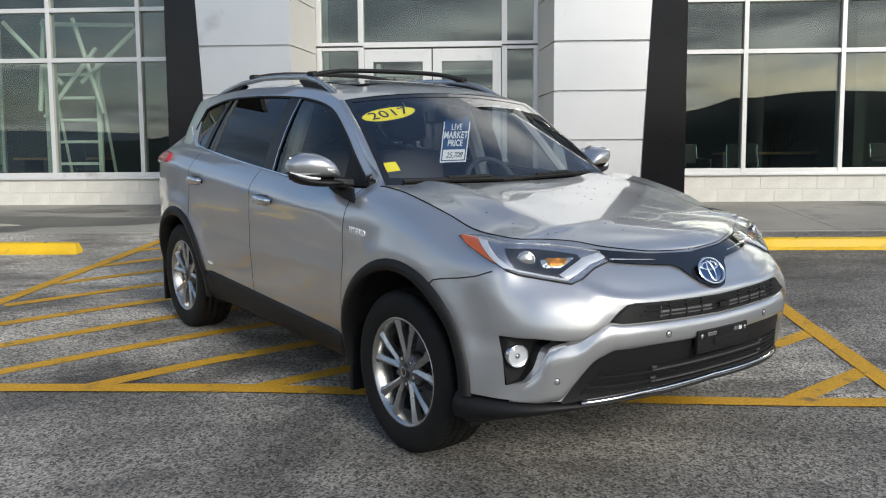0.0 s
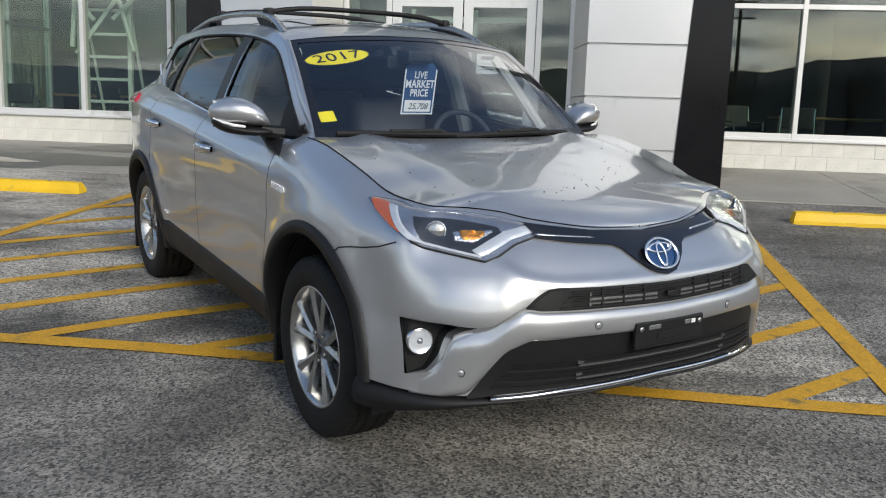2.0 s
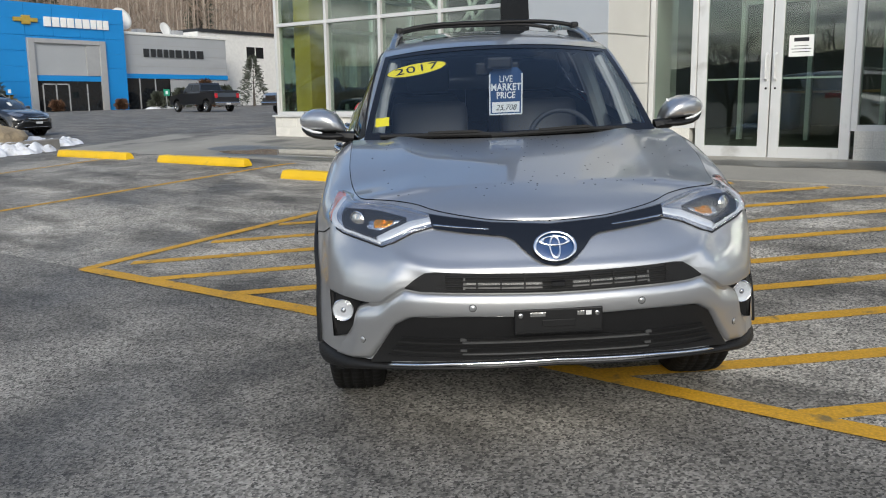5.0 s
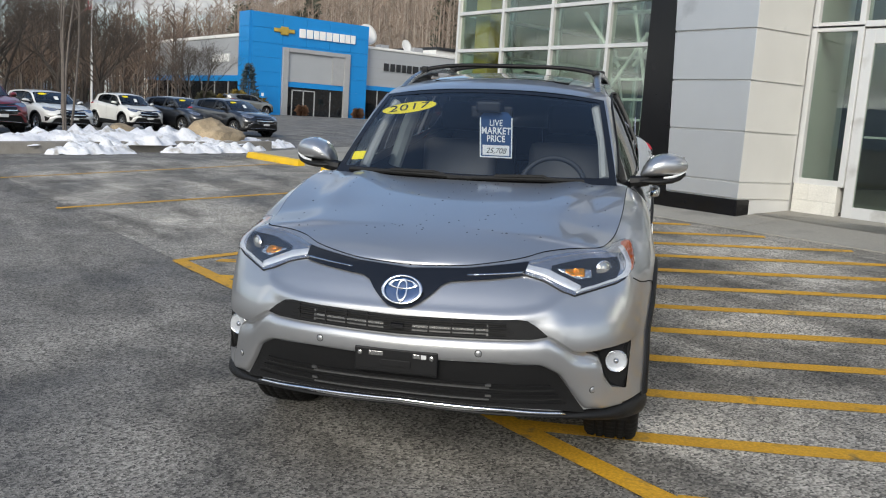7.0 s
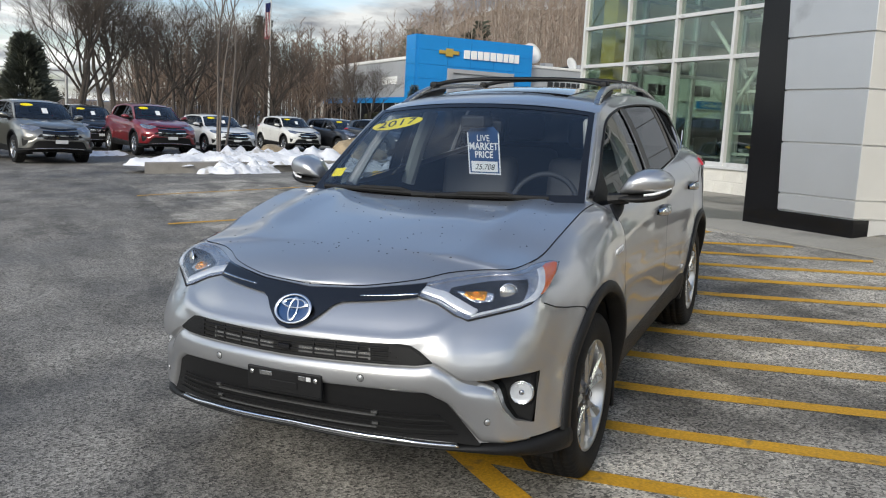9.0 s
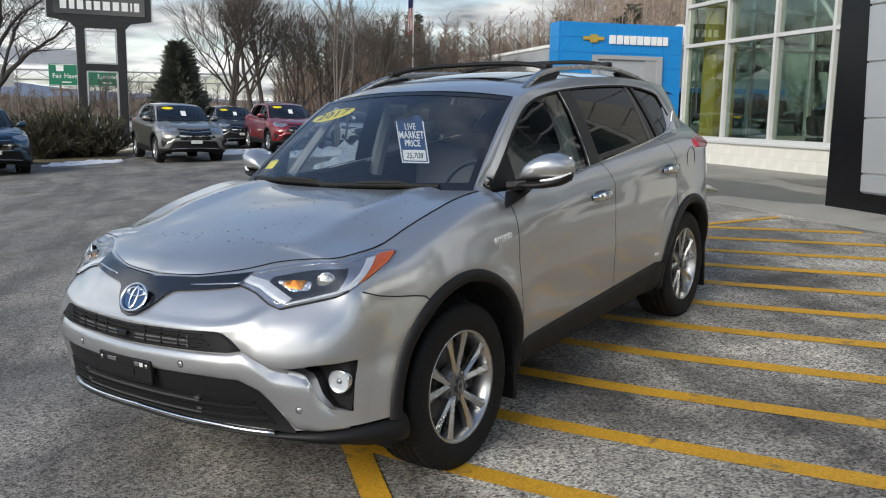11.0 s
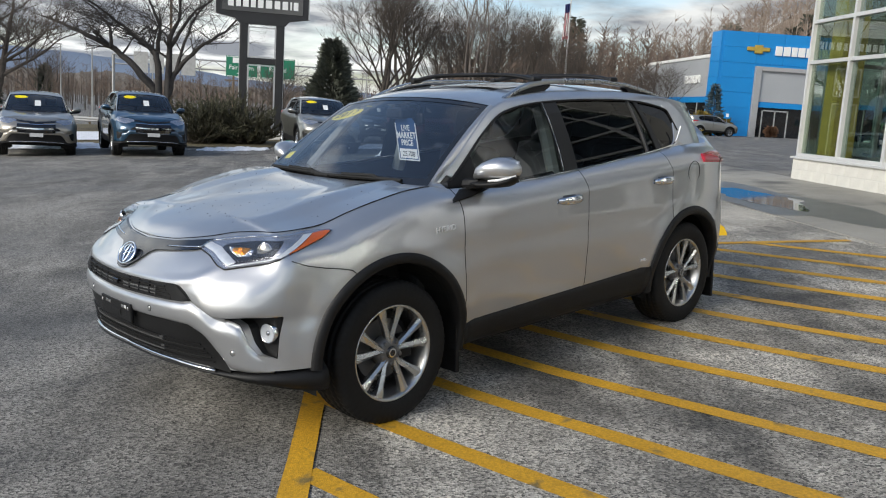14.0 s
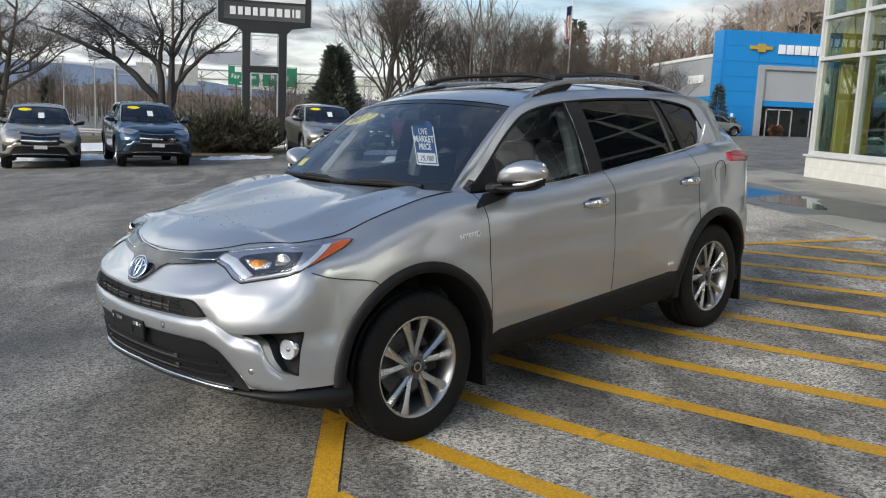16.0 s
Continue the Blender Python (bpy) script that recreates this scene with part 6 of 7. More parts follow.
part("left_wing_band", box_bm(-26, -2.0, 26.75, 26.9, 2.7, 3.2), BLUE_CLAD, nb)
part("left_wing_glazing", box_bm(-26, -2.4, 26.82, 26.9, .2, 2.7), DARK_GLASS, nb)
for x in (-5, -8, -11, -14, -17, -20, -23):
    part("glazing_bar", box_bm(x - .06, x + .06, 26.76, 26.82, .2, 2.7), PORTAL_GREY, nb)
for k in range(6):
    part("small_sign_bar", box_bm(-8.6 + .62 * k, -8.6 + .62 * k + .42, 26.78, 26.9, 4.4, 5.1, bevel=.02), WHITE_PRINT, nb)
part("rear_block", box_bm(-20, -5, 49.6, 73, -.6, 7.7), WHITE_WALL, nb, "white rendered rear block")
part("rear_roof", box_bm(-20.2, -4.8, 49.6, 73.2, 7.7, 8.0), SIGN_BLACK, nb)
for y, z in ((55.8, 5.3), (62.2, 5.5)):
    rw = part("rear_window", box_bm(-5.02, -4.96, y, y + 2.3, z, z + 1.15), DARK_GLASS, nb)
    part("window_bar", box_bm(-4.96, -4.92, y + 1.10, y + 1.18, z, z + 1.15), WHITE_WALL, rw)
sg_ = part("service_sign", box_bm(-5.0, -4.75, 62.6, 68.6, 4.2, 5.05, bevel=.03), BLUE_CLAD, nb, "blue lettered service sign")
part("sign_rim", box_bm(-4.99, -4.78, 62.5, 68.7, 4.1, 4.2), WHITE_PRINT, sg_)
part("sign_rim", box_bm(-4.99, -4.78, 62.5, 68.7, 5.05, 5.15), WHITE_PRINT, sg_)
text_part("sign_words", "Certified Service", .72, WHITE_PRINT, Matrix.Translation((-4.73, 65.4, 4.62)) @ Matrix.Rotation(radians(90), 4, "Z"), sg_, .01, 1.0, 0, .95, .012)
part("service_door", box_bm(-5.02, -4.95, 63.0, 67.6, .6, 3.3), DARK_GLASS, nb)
for y in (63.0, 64.15, 65.3, 66.45, 67.6):
    part("door_frame", box_bm(-4.95, -4.88, y - .08, y + .08, .6, 3.3), WHITE_WALL, nb)
for z in (1.9, 3.3):
    part("door_frame", box_bm(-4.95, -4.88, 63.08, 67.52, z - .07, z + .07), WHITE_WALL, nb)
part("wall_lamp", box_bm(-5.0, -4.7, 60.6, 60.9, 4.7, 4.9, bevel=.02), SIGN_BLACK, nb)


def dish(x, y, z, r, rz):
    d = thing("satellite_dish", pose(x, y, z, 0, 0, rz), "white satellite dish on the roof", "dish", "roof dishes")
    bm = lathe_bm([(.001, 0), (r * .4, r * .03), (r * .75, r * .12), (r, r * .24), (r * 1.0, r * .22), (r * .7, r * .08), (.001, -.03)], 24, "Z")
    bmesh.ops.transform(bm, matrix=Matrix.Translation((0, 0, r * 1.05)) @ Matrix.Rotation(radians(72), 4, "Y"), verts=bm.verts)
    part("reflector", bm, WHITE_WALL, d, smooth=True)
    part("mast", tube_bm([(-.1, 0, 0), (-.15, 0, r)], .06, 8), PORTAL_GREY, d)


dish(-68.8, 42.4, BZ + 7.19, 1.05, 0)
dish(-71.4, 49.0, BZ + 7.19, .7, 10)
ac = thing("roof_unit", Matrix.Translation((-70.3, 45.3, BZ + 7.19)), "small grey unit on the flat roof", "roof unit")
part("housing", box_bm(-.5, .5, -.5, .5, 0, .5, bevel=.05), PORTAL_GREY, ac)
ac = thing("roof_unit", Matrix.Translation((-73.4, 51.7, BZ + 7.19)), "small grey unit on the flat roof", "roof unit")
part("housing", box_bm(-.6, .6, -.6, .6, 0, .9, bevel=.05), PORTAL_GREY, ac)

# ---- parked vehicles ----
PAINTS = {k: car_paint(k + "_paint", c, .3, mt, .03) for k, c, mt in (("red", (.22, .012, .018), .3), ("white", (.72, .72, .70), 0), ("pearl", (.68, .67, .63), 0), ("black", (.012, .013, .016), .2),
          ("navy", (.008, .05, .10), .5), ("taupe", (.34, .31, .26), .7), ("grey", (.27, .265, .24), .7))}


def parked(x, y, heading, paint, label, sx=1, sy=1, sz=1, rack=False):
    z = ground_z(x, y)
    m = pose(x, y, z, 0, 0, heading) @ Matrix.Diagonal((sx, sy, sz, 1))
    c = build_car(m, PAINTS[paint], label, False, False, "parked cars", rack, "parked_car")
    part("windscreen_sticker", poly_bm([(.16 * math.cos(2 * math.pi * k / 20), .055 * math.sin(2 * math.pi * k / 20)) for k in range(20)], .002, Matrix.Translation(shield(-.55, .80, .012)) @ Matrix.Rotation(radians(90), 4, "Z") @ Matrix.Rotation(radians(-48), 4, "X")), STICKER, c, "yellow oval sticker")
    part("price_label", poly_bm([(-.07, -.1), (.07, -.1), (.07, .1), (-.07, .1)], .002, Matrix.Translation(shield(.05, .45, .012)) @ Matrix.Rotation(radians(90), 4, "Z") @ Matrix.Rotation(radians(-48), 4, "X")), WHITE_PRINT, c)
    part("front_plate", box_bm(2.30, 2.31, -.15, .15, .54, .63), PLATE_WHITE, c)
    return c


parked(-20.6, -10.3, 20, "taupe", "beige grey SUV facing the lot beside a snow bank", 1.08, 1.09, 1.08)
parked(-20.8, -7.4, 23, "navy", "dark blue small SUV beside a snow bank", 1.03, 1.08, 1.10)
parked(-23.6, -2.3, 15, "grey", "grey SUV beside the roadside shrub", 1.08, 1.08, 1.08)
parked(-27.6, 1.4, 11, "red", "dark red large SUV in the front row", 1.08, 1.07, 1.07)
parked(-29.6, 4.1, 9, "white", "white sedan behind the snowy island", 1.05, 1.0, .88)
parked(-32.2, 7.8, 12, "pearl", "small white hatchback behind the snowy island", .80, .88, .90)
parked(-31.6, 9.9, 14, "black", "black sedan in the row", .98, .98, .87)
parked(-29.0, 11.0, 14, "black", "black hatchback at the end of the row", .95, .98, .88)
parked(-63.5, 27.6, 95, "grey", "grey SUV outside the blue dealership", 1, 1, 1.03)
parked(-31.5, -.4, 11, "black", "dark SUV half hidden in the row", 1, 1, 1.02)


def pickup(x, y, heading):
    """A crew cab pickup: arched lower body, tapered cab and open bed."""
    m = pose(x, y, ground_z(x, y), 0, 0, heading)
    t = thing("pickup_truck", m, "black crew cab pickup truck on the asphalt lot", "truck", "parked cars")
    P = PAINTS["black"]
    side = [(-2.86, .62), (-2.90, .95), (-2.86, 1.22), (-1.10, 1.22), (1.30, 1.20), (2.55, 1.10), (2.76, .98), (2.80, .60), (2.62, .48)]
    for a in (1.85, -1.85):
        side += [(a + .47 * math.cos(radians(k)), .42 + .47 * math.sin(radians(k))) for k in range(8, 173, 12)]
        side.append((a - .56, .46))
    bm = poly_bm(side, 1.84, Matrix.Translation((0, -.92, 0)))
    body = part("lower_body", bm, P, t)
    part("bed_floor", box_bm(-2.78, -1.22, -.78, .78, 1.221, 1.226), DARK, body)
    for q in ((-2.86, -1.15, .80, .92), (-2.86, -1.15, -.92, -.80), (-2.90, -2.80, -.80, .80)):
        part("bed_side", box_bm(q[0], q[1], q[2], q[3], 1.226, 1.36, bevel=.02), P, t)
    lo = [(1.28, .86), (1.28, -.86), (-1.12, -.88), (-1.12, .88)]
    hi = [(.52, .68), (.52, -.68), (-.86, -.70), (-.86, .70)]
    ring = lambda k, o=0.0: [Vector((a + (c - a) * k, (b + (d - b) * k) * (1 + o), 1.21 + .66 * k)) for (a, b), (c, d) in zip(lo, hi)]
    bm = grid_bm([ring(0), ring(.15), ring(.86), ring(1)], close_v=True)
    top = [bm.verts.new(v + Vector((0, 0, .02))) for v in ring(1)]
    bm.faces.new(top)
    cab = part("cab", bm, P, t)
    c0, c1 = ring(.16, .006), ring(.84, .006)
    for nm, i, j, u0, u1, out in (("windscreen", 0, 1, .04, .96, (.012, 0)), ("rear_glass", 2, 3, .06, .94, (-.012, 0)), ("side_window", 3, 0, .05, .50, (0, .006)), ("side_window", 3, 0, .55, .95, (0, .006)), ("side_window", 1, 2, .05, .45, (0, -.006)), ("side_window", 1, 2, .50, .95, (0, -.006))):
        o = Vector((*out, 0))
        part(nm, grid_bm([[c0[i].lerp(c0[j], u) + o, c1[i].lerp(c1[j], u) + o] for u in (u0, u1)]), DARK_GLASS, cab)
    for ax in (1.85, -1.85):
        for q in (1, -1):
            make_wheel(t, ax, q * .84, q, False)
    for q in (1, -1):
        part("tail_lamp", box_bm(-2.92, -2.84, q * .80 - .10, q * .80 + .10, .88, 1.18, bevel=.01), RED_LENS, t)
        part("headlamp", box_bm(2.70, 2.79, q * .74 - .14, q * .74 + .14, .84, 1.0, bevel=.02), LAMP_GUIDE, t)
        part("door_mirror", box_bm(.92, 1.06, q * .98 - .09, q * .98 + .09, 1.22, 1.42, bevel=.03), BLACK_PLASTIC, t)
    part("front_grille", box_bm(2.78, 2.82, -.55, .55, .72, .98, bevel=.01), CHROME, t)
    part("front_bumper", box_bm(2.70, 2.90, -.90, .90, .45, .64, bevel=.04), CHROME, t)
    part("rear_bumper", box_bm(-3.05, -2.88, -.9, .9, .42, .62, bevel=.03), CHROME, t)
    part("plate", box_bm(-3.07, -3.05, -.15, .15, .47, .57), PLATE_WHITE, t)


pickup(-44.4, 32.3, 173)
pickup(-30.0, 28.6, 256)
# cars behind the viewer, mirrored in the glass
parked(5.2, -15.5, 100, "grey", "grey SUV across the lot from the showroom", 1.05, 1.05, 1.05)
parked(12.2, -16.5, 80, "white", "white car across the lot from the showroom", 1, 1, .92)
parked(-6.4, -16.0, 95, "black", "black car across the lot from the showroom", 1, 1, .92)
pickup(8.6, -15.8, 95)

# ---- kerbed island with snow, rock and birch stems ----
KERB = material("kerb_concrete", (.28, .26, .23), .9, vary=.15, fine=.1, bump=.004, bump_scale=60)
ROCK = material("tan_boulder", (.36, .28, .18), .9, vary=.3, scale=2, fine=.15, fine_scale=30, bump=.05, bump_scale=5)
BARK = material("grey_bark", (.085, .07, .058), .9, vary=.25, scale=6, fine=.2, bump=.01, bump_scale=30)
PALE_BARK = material("pale_birch_bark", (.125, .105, .09), .85, vary=.2, scale=8, fine=.2)
ISL = [(-17.2, .0), (-17.5, 1.5), (-18.3, 4.0), (-19.3, 7.2), (-19.7, 8.2)]


def island():
    isl = thing("traffic_island", Matrix(), "kerbed planting island under old snow", "island", "", "structure")
    rows = []
    for k, (x, y) in enumerate(ISL):
        d = 3.4 if 0 < k < 4 else 1.2
        z = ground_z(x, y)
        rows.append([(x + .02, y, z - .05), (x, y, z + .26), (x - .16, y + .03, z + .28), (x - .2, y + .04, z + .22), (x - d, y + .3, z + .22), (x - d - .1, y + .3, z - .1)])
    part("kerb", grid_bm(rows), KERB, isl)
    return isl


island()


def snow_heap(name, pts, w, h, seed):
    """A melting snow bank along a line, lumpy and ragged at its rim."""
    r = random.Random(seed)
    rows = []
    n = 60
    P = [Vector((x, y, 0)) for x, y in pts]
    f = sum((b - a).length for a, b in zip(P, P[1:])) / n * 1.9
    for i in range(n + 1):
        t = i / n * (len(P) - 1); k = min(int(t), len(P) - 2)
        p = P[k].lerp(P[k + 1], t - k); d = (P[k + 1] - P[k]).normalized(); nn = Vector((-d.y, d.x, 0))
        e = math.sin(math.pi * i / n) ** .4
        row = []
        for j in range(15):
            s = -1 + j / 7
            q = p + nn * (s * w * (.75 + .5 * noise.noise((i * f, s * .8, seed))) * (e * .9 + .1))
            hh = h * (1 - s * s) * e * (.45 + .9 * abs(noise.noise((i * f * 1.2 + seed, j * .4, 3.1)))) + .04 * noise.noise((i * f * 3, j * .5, seed))
            row.append((q.x, q.y, ground_z(q.x, q.y) + max(-.03, hh)))
        rows.append(row)
    return tagged(part(name, grid_bm(rows), SNOW, None, smooth=True), "melting lumpy bank of old snow", "snow", "", "stuff")


def lift(ob, dz):
    ob.location.z += dz
    return ob


lift(snow_heap("snow_bank", [(-17.8, -.4), (-18.6, 2.4), (-19.4, 5.2), (-20.4, 8.2)], 1.25, .50, 1), .18)
snow_heap("snow_bank", [(-16.9, 1.2), (-17.5, 3.4)], .55, .36, 4)
snow_heap("snow_bank", [(-17.9, 4.2), (-18.9, 7.6)], .5, .34, 7)
snow_heap("snow_bank", [(-20.6, 8.2), (-21.6, 9.8)], .6, .30, 9)
snow_heap("snow_bank", [(-22.8, -16), (-23.5, -11), (-24.2, -8.8)], 1.6, .22, 12)
snow_heap("snow_bank", [(-22.2, -6.0), (-23.5, -3.9)], .8, .14, 13)
snow_heap("snow_bank", [(-25.5, -1.0), (-26.8, .5)], .8, .2, 15)
snow_heap("snow_bank", [(-65.5, 42.2), (-65.3, 45.2)], .6, .3, 18)


def boulder(x, y, z, sx, sy, sz, seed):
    bm = bmesh.new()
    bmesh.ops.create_icosphere(bm, subdivisions=3, radius=1)
    for v in bm.verts:
        k = 1 + .35 * noise.noise(v.co * 1.3 + Vector((seed, 0, 0))) + .12 * noise.noise(v.co * 4 + Vector((seed, 2, 0)))
        v.co = Vector((v.co.x * sx * k, v.co.y * sy * k, max(-.3, v.co.z) * sz * k))
    ob = thing("boulder", pose(x, y, z, 0, 0, 20 * seed), "tan layered boulder set in the snow", "rock", "island rocks")
    part("stone", bm, ROCK, ob)


boulder(-19.8, 6.3, ground_z(-19.8, 6.3) + .2, .6, 1.15, .62, 1)
boulder(-20.6, 4.0, ground_z(-20.6, 4.0) + .2, .4, .6, .5, 2)


def branch_tree(name, x, y, z, height, spread, seed, mat, label, stems=1, depth=5, trunk=.16, splits=3, fork=.22, group="bare trees", lean=0.0):
    """A bare tree: tapered trunk and limbs that fork into twigs."""
    r = random.Random(seed)
    t = thing(name, Matrix.Translation((x, y, z - .1)), label, "tree", group)
    trunk_bm, limb_bm = bmesh.new(), bmesh.new()

    def grow(p, d, length, rad, level, bm):
        n = 4 if level < 3 else 3
        pts, rs, q, v = [p], [rad], p, d
        for k in range(n):
            v = (v + Vector((r.uniform(-1, 1), r.uniform(-1, 1), r.uniform(-.4, .7))) * (.13 + .05 * level)).normalized()
            q = q + v * length / n
            pts.append(q); rs.append(rad * (1 - .42 * (k + 1) / n))
        tube_bm(pts, rs, 7 if level < 2 else (4 if level < 4 else 3), bm, caps=False)
        if level >= depth:
            return
        m = splits + (1 if level >= 2 else 0)
        for k in range(m):
            f = r.uniform(.45, 1) if level else r.uniform(.7, 1)
            i = min(n - 1, int(f * n)); base = pts[i].lerp(pts[i + 1], f * n - i)
            a = r.uniform(0, 6.28)
            side = Vector((math.cos(a), math.sin(a), r.uniform(-.1, .35)))
            nd = (v * (1 - spread) + side * spread + Vector((0, 0, .10))).normalized()
            grow(base, nd, length * r.uniform(.58, .80), rs[i] * r.uniform(.48, .66), level + 1, limb_bm)
        grow(pts[-1], v, length * .66, rs[-1], level + 1, limb_bm)

    for k in range(stems):
        a = r.uniform(0, 6.28)
        d = Vector((math.cos(a) * .16 * (stems > 1) + lean, math.sin(a) * .16 * (stems > 1), 1)).normalized()
        grow(Vector((.12 * k * math.cos(a), .12 * k * math.sin(a), 0)), d, height * fork * (1 if stems == 1 else 1.5), trunk / (1 if stems == 1 else 1.4), 0, trunk_bm)
    part("trunk", trunk_bm, mat, t, smooth=True)
    part("crown", limb_bm, mat, t)
    return t


branch_tree("island_tree", -19.2, 2.2, ground_z(-19.2, 2.2) + .15, 8.5, .42, 41, PALE_BARK, "slim pale bare tree with several stems", 4, 4, .052, 2, .30)
LB = "bare winter tree with spreading limbs"
def limbed_tree(x, y, z, limbs, seed, label, mat):
    """A broad tree: heavy crooked limbs that carry dense sprays of twigs."""
    r = random.Random(seed)
    t = thing("bare_tree", Matrix.Translation((x, y, z)), label, "tree", "bare trees")
    big, fine = bmesh.new(), bmesh.new()

    def spray(p, d, length, rad, level):
        pts, rs, q, v = [p], [rad], p, d
        for k in range(3):
            v = (v + Vector((r.uniform(-1, 1), r.uniform(-1, 1), r.uniform(-.6, .75))) * .26).normalized()
            q = q + v * length / 3
            pts.append(q); rs.append(rad * (1 - .28 * (k + 1)))
        tube_bm(pts, rs, 4 if level < 2 else 3, fine, caps=False)
        if level < 4:
            for k in range(4 if level else 5):
                f = r.uniform(.25, 1); c = min(2, int(f * 3)); a = r.uniform(0, 6.28)
                side = Vector((math.cos(a), math.sin(a), r.uniform(-.5, .6)))
                spray(pts[c].lerp(pts[c + 1], f * 3 - c), (v * .55 + side * .6).normalized(), length * r.uniform(.5, .75), max(.006, rad * .5), level + 1)

    for pts, rad in limbs:
        P = [Vector((r.uniform(-.25, .25) * k, a * .88, b * .88)) for k, (a, b) in enumerate(pts)]
        Q = []
        for a, b in zip(P, P[1:]):
            for k in range(3):
                Q.append(a.lerp(b, k / 3) + Vector((r.uniform(-1, 1), r.uniform(-1, 1), r.uniform(-1, 1))) * .05 * (k > 0))
        Q.append(P[-1])
        n = len(Q) - 1
        R = [rad * (1 - .80 * k / n) for k in range(n + 1)]
        tube_bm(Q, R, 8, big, caps=False)
        for k in range(n // 4, n + 1):
            d = (Q[min(k + 1, n)] - Q[k - 1]).normalized()
            if Q[k].z < 2.6:
                continue
            for _ in range(1 + k % 2 if k < n else 3):
                a = r.uniform(0, 6.28)
                spray(Q[k], (d * .6 + Vector((math.cos(a) * .6, math.sin(a), r.uniform(-.2, .7)))).normalized(), r.uniform(1.1, 2.2), max(.02, R[k] * .42), 1)
    part("trunk", big, mat, t, smooth=True)
    part("crown", fine, mat, t)


DARK_BARK = material("dark_bark", (.050, .045, .042), .9, vary=.25, scale=6, fine=.2, bump=.01, bump_scale=30)
BIG_LIMBS = [([(0, -1.7), (-.5, 1.3), (-1.5, 2.5), (-2.9, 3.5), (-4.2, 4.1), (-5.7, 4.7), (-7.2, 5.1)], .24),
             ([(-2.9, 3.5), (-3.0, 4.6), (-3.8, 5.6), (-5.4, 6.6)], .10),
             ([(-.1, -1.7), (-.2, 2.5), (-.3, 3.4), (-1.0, 3.8), (-2.0, 4.5), (-3.0, 5.3), (-4.4, 6.4)], .20),
             ([(-.3, 3.4), (-.2, 4.2), (-.1, 5.0), (-.7, 6.3), (-1.2, 7.8)], .13),
             ([(.2, -1.7), (.35, 2.5), (.4, 4.2), (.9, 5.6), (1.2, 7.6)], .20)]
BIG_LIMBS += [([(.4, 3.7), (1.2, 5.0), (2.0, 6.0), (3.2, 7.0)], .11),
              ([(.3, .9), (.6, 2.2), (1.5, 3.2), (2.4, 4.0), (3.4, 4.9), (4.5, 5.8)], .16),
              ([(.8, 2.4), (1.1, 3.5), (1.6, 5.2), (2.6, 6.6)], .11)]
limbed_tree(-40.0, -11.24, .5, BIG_LIMBS, 7, "large dark bare tree with wide crooked limbs", DARK_BARK)
branch_tree("bare_tree", -38.5, -19.5, -1.0, 10.0, .62, 12, BARK, LB, 2, 5, .34, 3, .24)
branch_tree("bare_tree", -42.7, -.4, -.6, 10.5, .5, 21, BARK, LB, 2, 5, .26, 3, .24)
branch_tree("bare_tree", -44.7, 1.6, -.6, 10.5, .5, 22, BARK, LB, 2, 5, .26, 3, .24)
branch_tree("bare_tree", -54.0, 6.8, -.5, 11.0, .5, 25, BARK, LB, 3, 5, .2, 3, .24)
branch_tree("bare_tree", -50.0, 4.0, -.5, 9.0, .5, 27, BARK, LB, 3, 4, .2, 3, .24)
branch_tree("bare_tree", -52.0, 12.5, -.2, 8.5, .55, 29, BARK, LB, 3, 5, .16, 3, .22)
branch_tree("bare_tree", -56.0, 20.0, .3, 7.5, .55, 31, BARK, LB, 3, 5, .14, 3, .2)
branch_tree("bare_tree", -46.0, 8.5, -.2, 9.5, .5, 33, BARK, LB, 2, 5, .18, 3, .22)
branch_tree("bare_tree", -66.0, -8.0, -2.2, 8.0, .5, 35, BARK, LB, 2, 4, .2, 3, .24)
branch_tree("bare_tree", -80.0, -32.0, -2.5, 9.0, .5, 37, BARK, LB, 2, 4, .2, 3, .24)

# ---- evergreens and shrubs ----
NEEDLE = material("dark_needles", (.075, .085, .062), .8, vary=.35, scale=2, fine=.3, fine_scale=20)
JUNIPER = material("grey_green_needles", (.10, .108, .082), .85, vary=.4, scale=1.5, fine=.3, fine_scale=20)
BLUE_NEEDLE = material("blue_spruce", (.07, .10, .11), .8, vary=.3, scale=2, fine=.3)
SHRUB = material("shrub_green", (.062, .060, .034), .85, vary=.4, scale=2, fine=.3)
GOLDSHRUB = material("yellow_shrub", (.22, .16, .03), .85, vary=.35, scale=2, fine=.3)
BROWNSHRUB = material("brown_shrub", (.13, .065, .035), .9, vary=.3, scale=3, fine=.3)


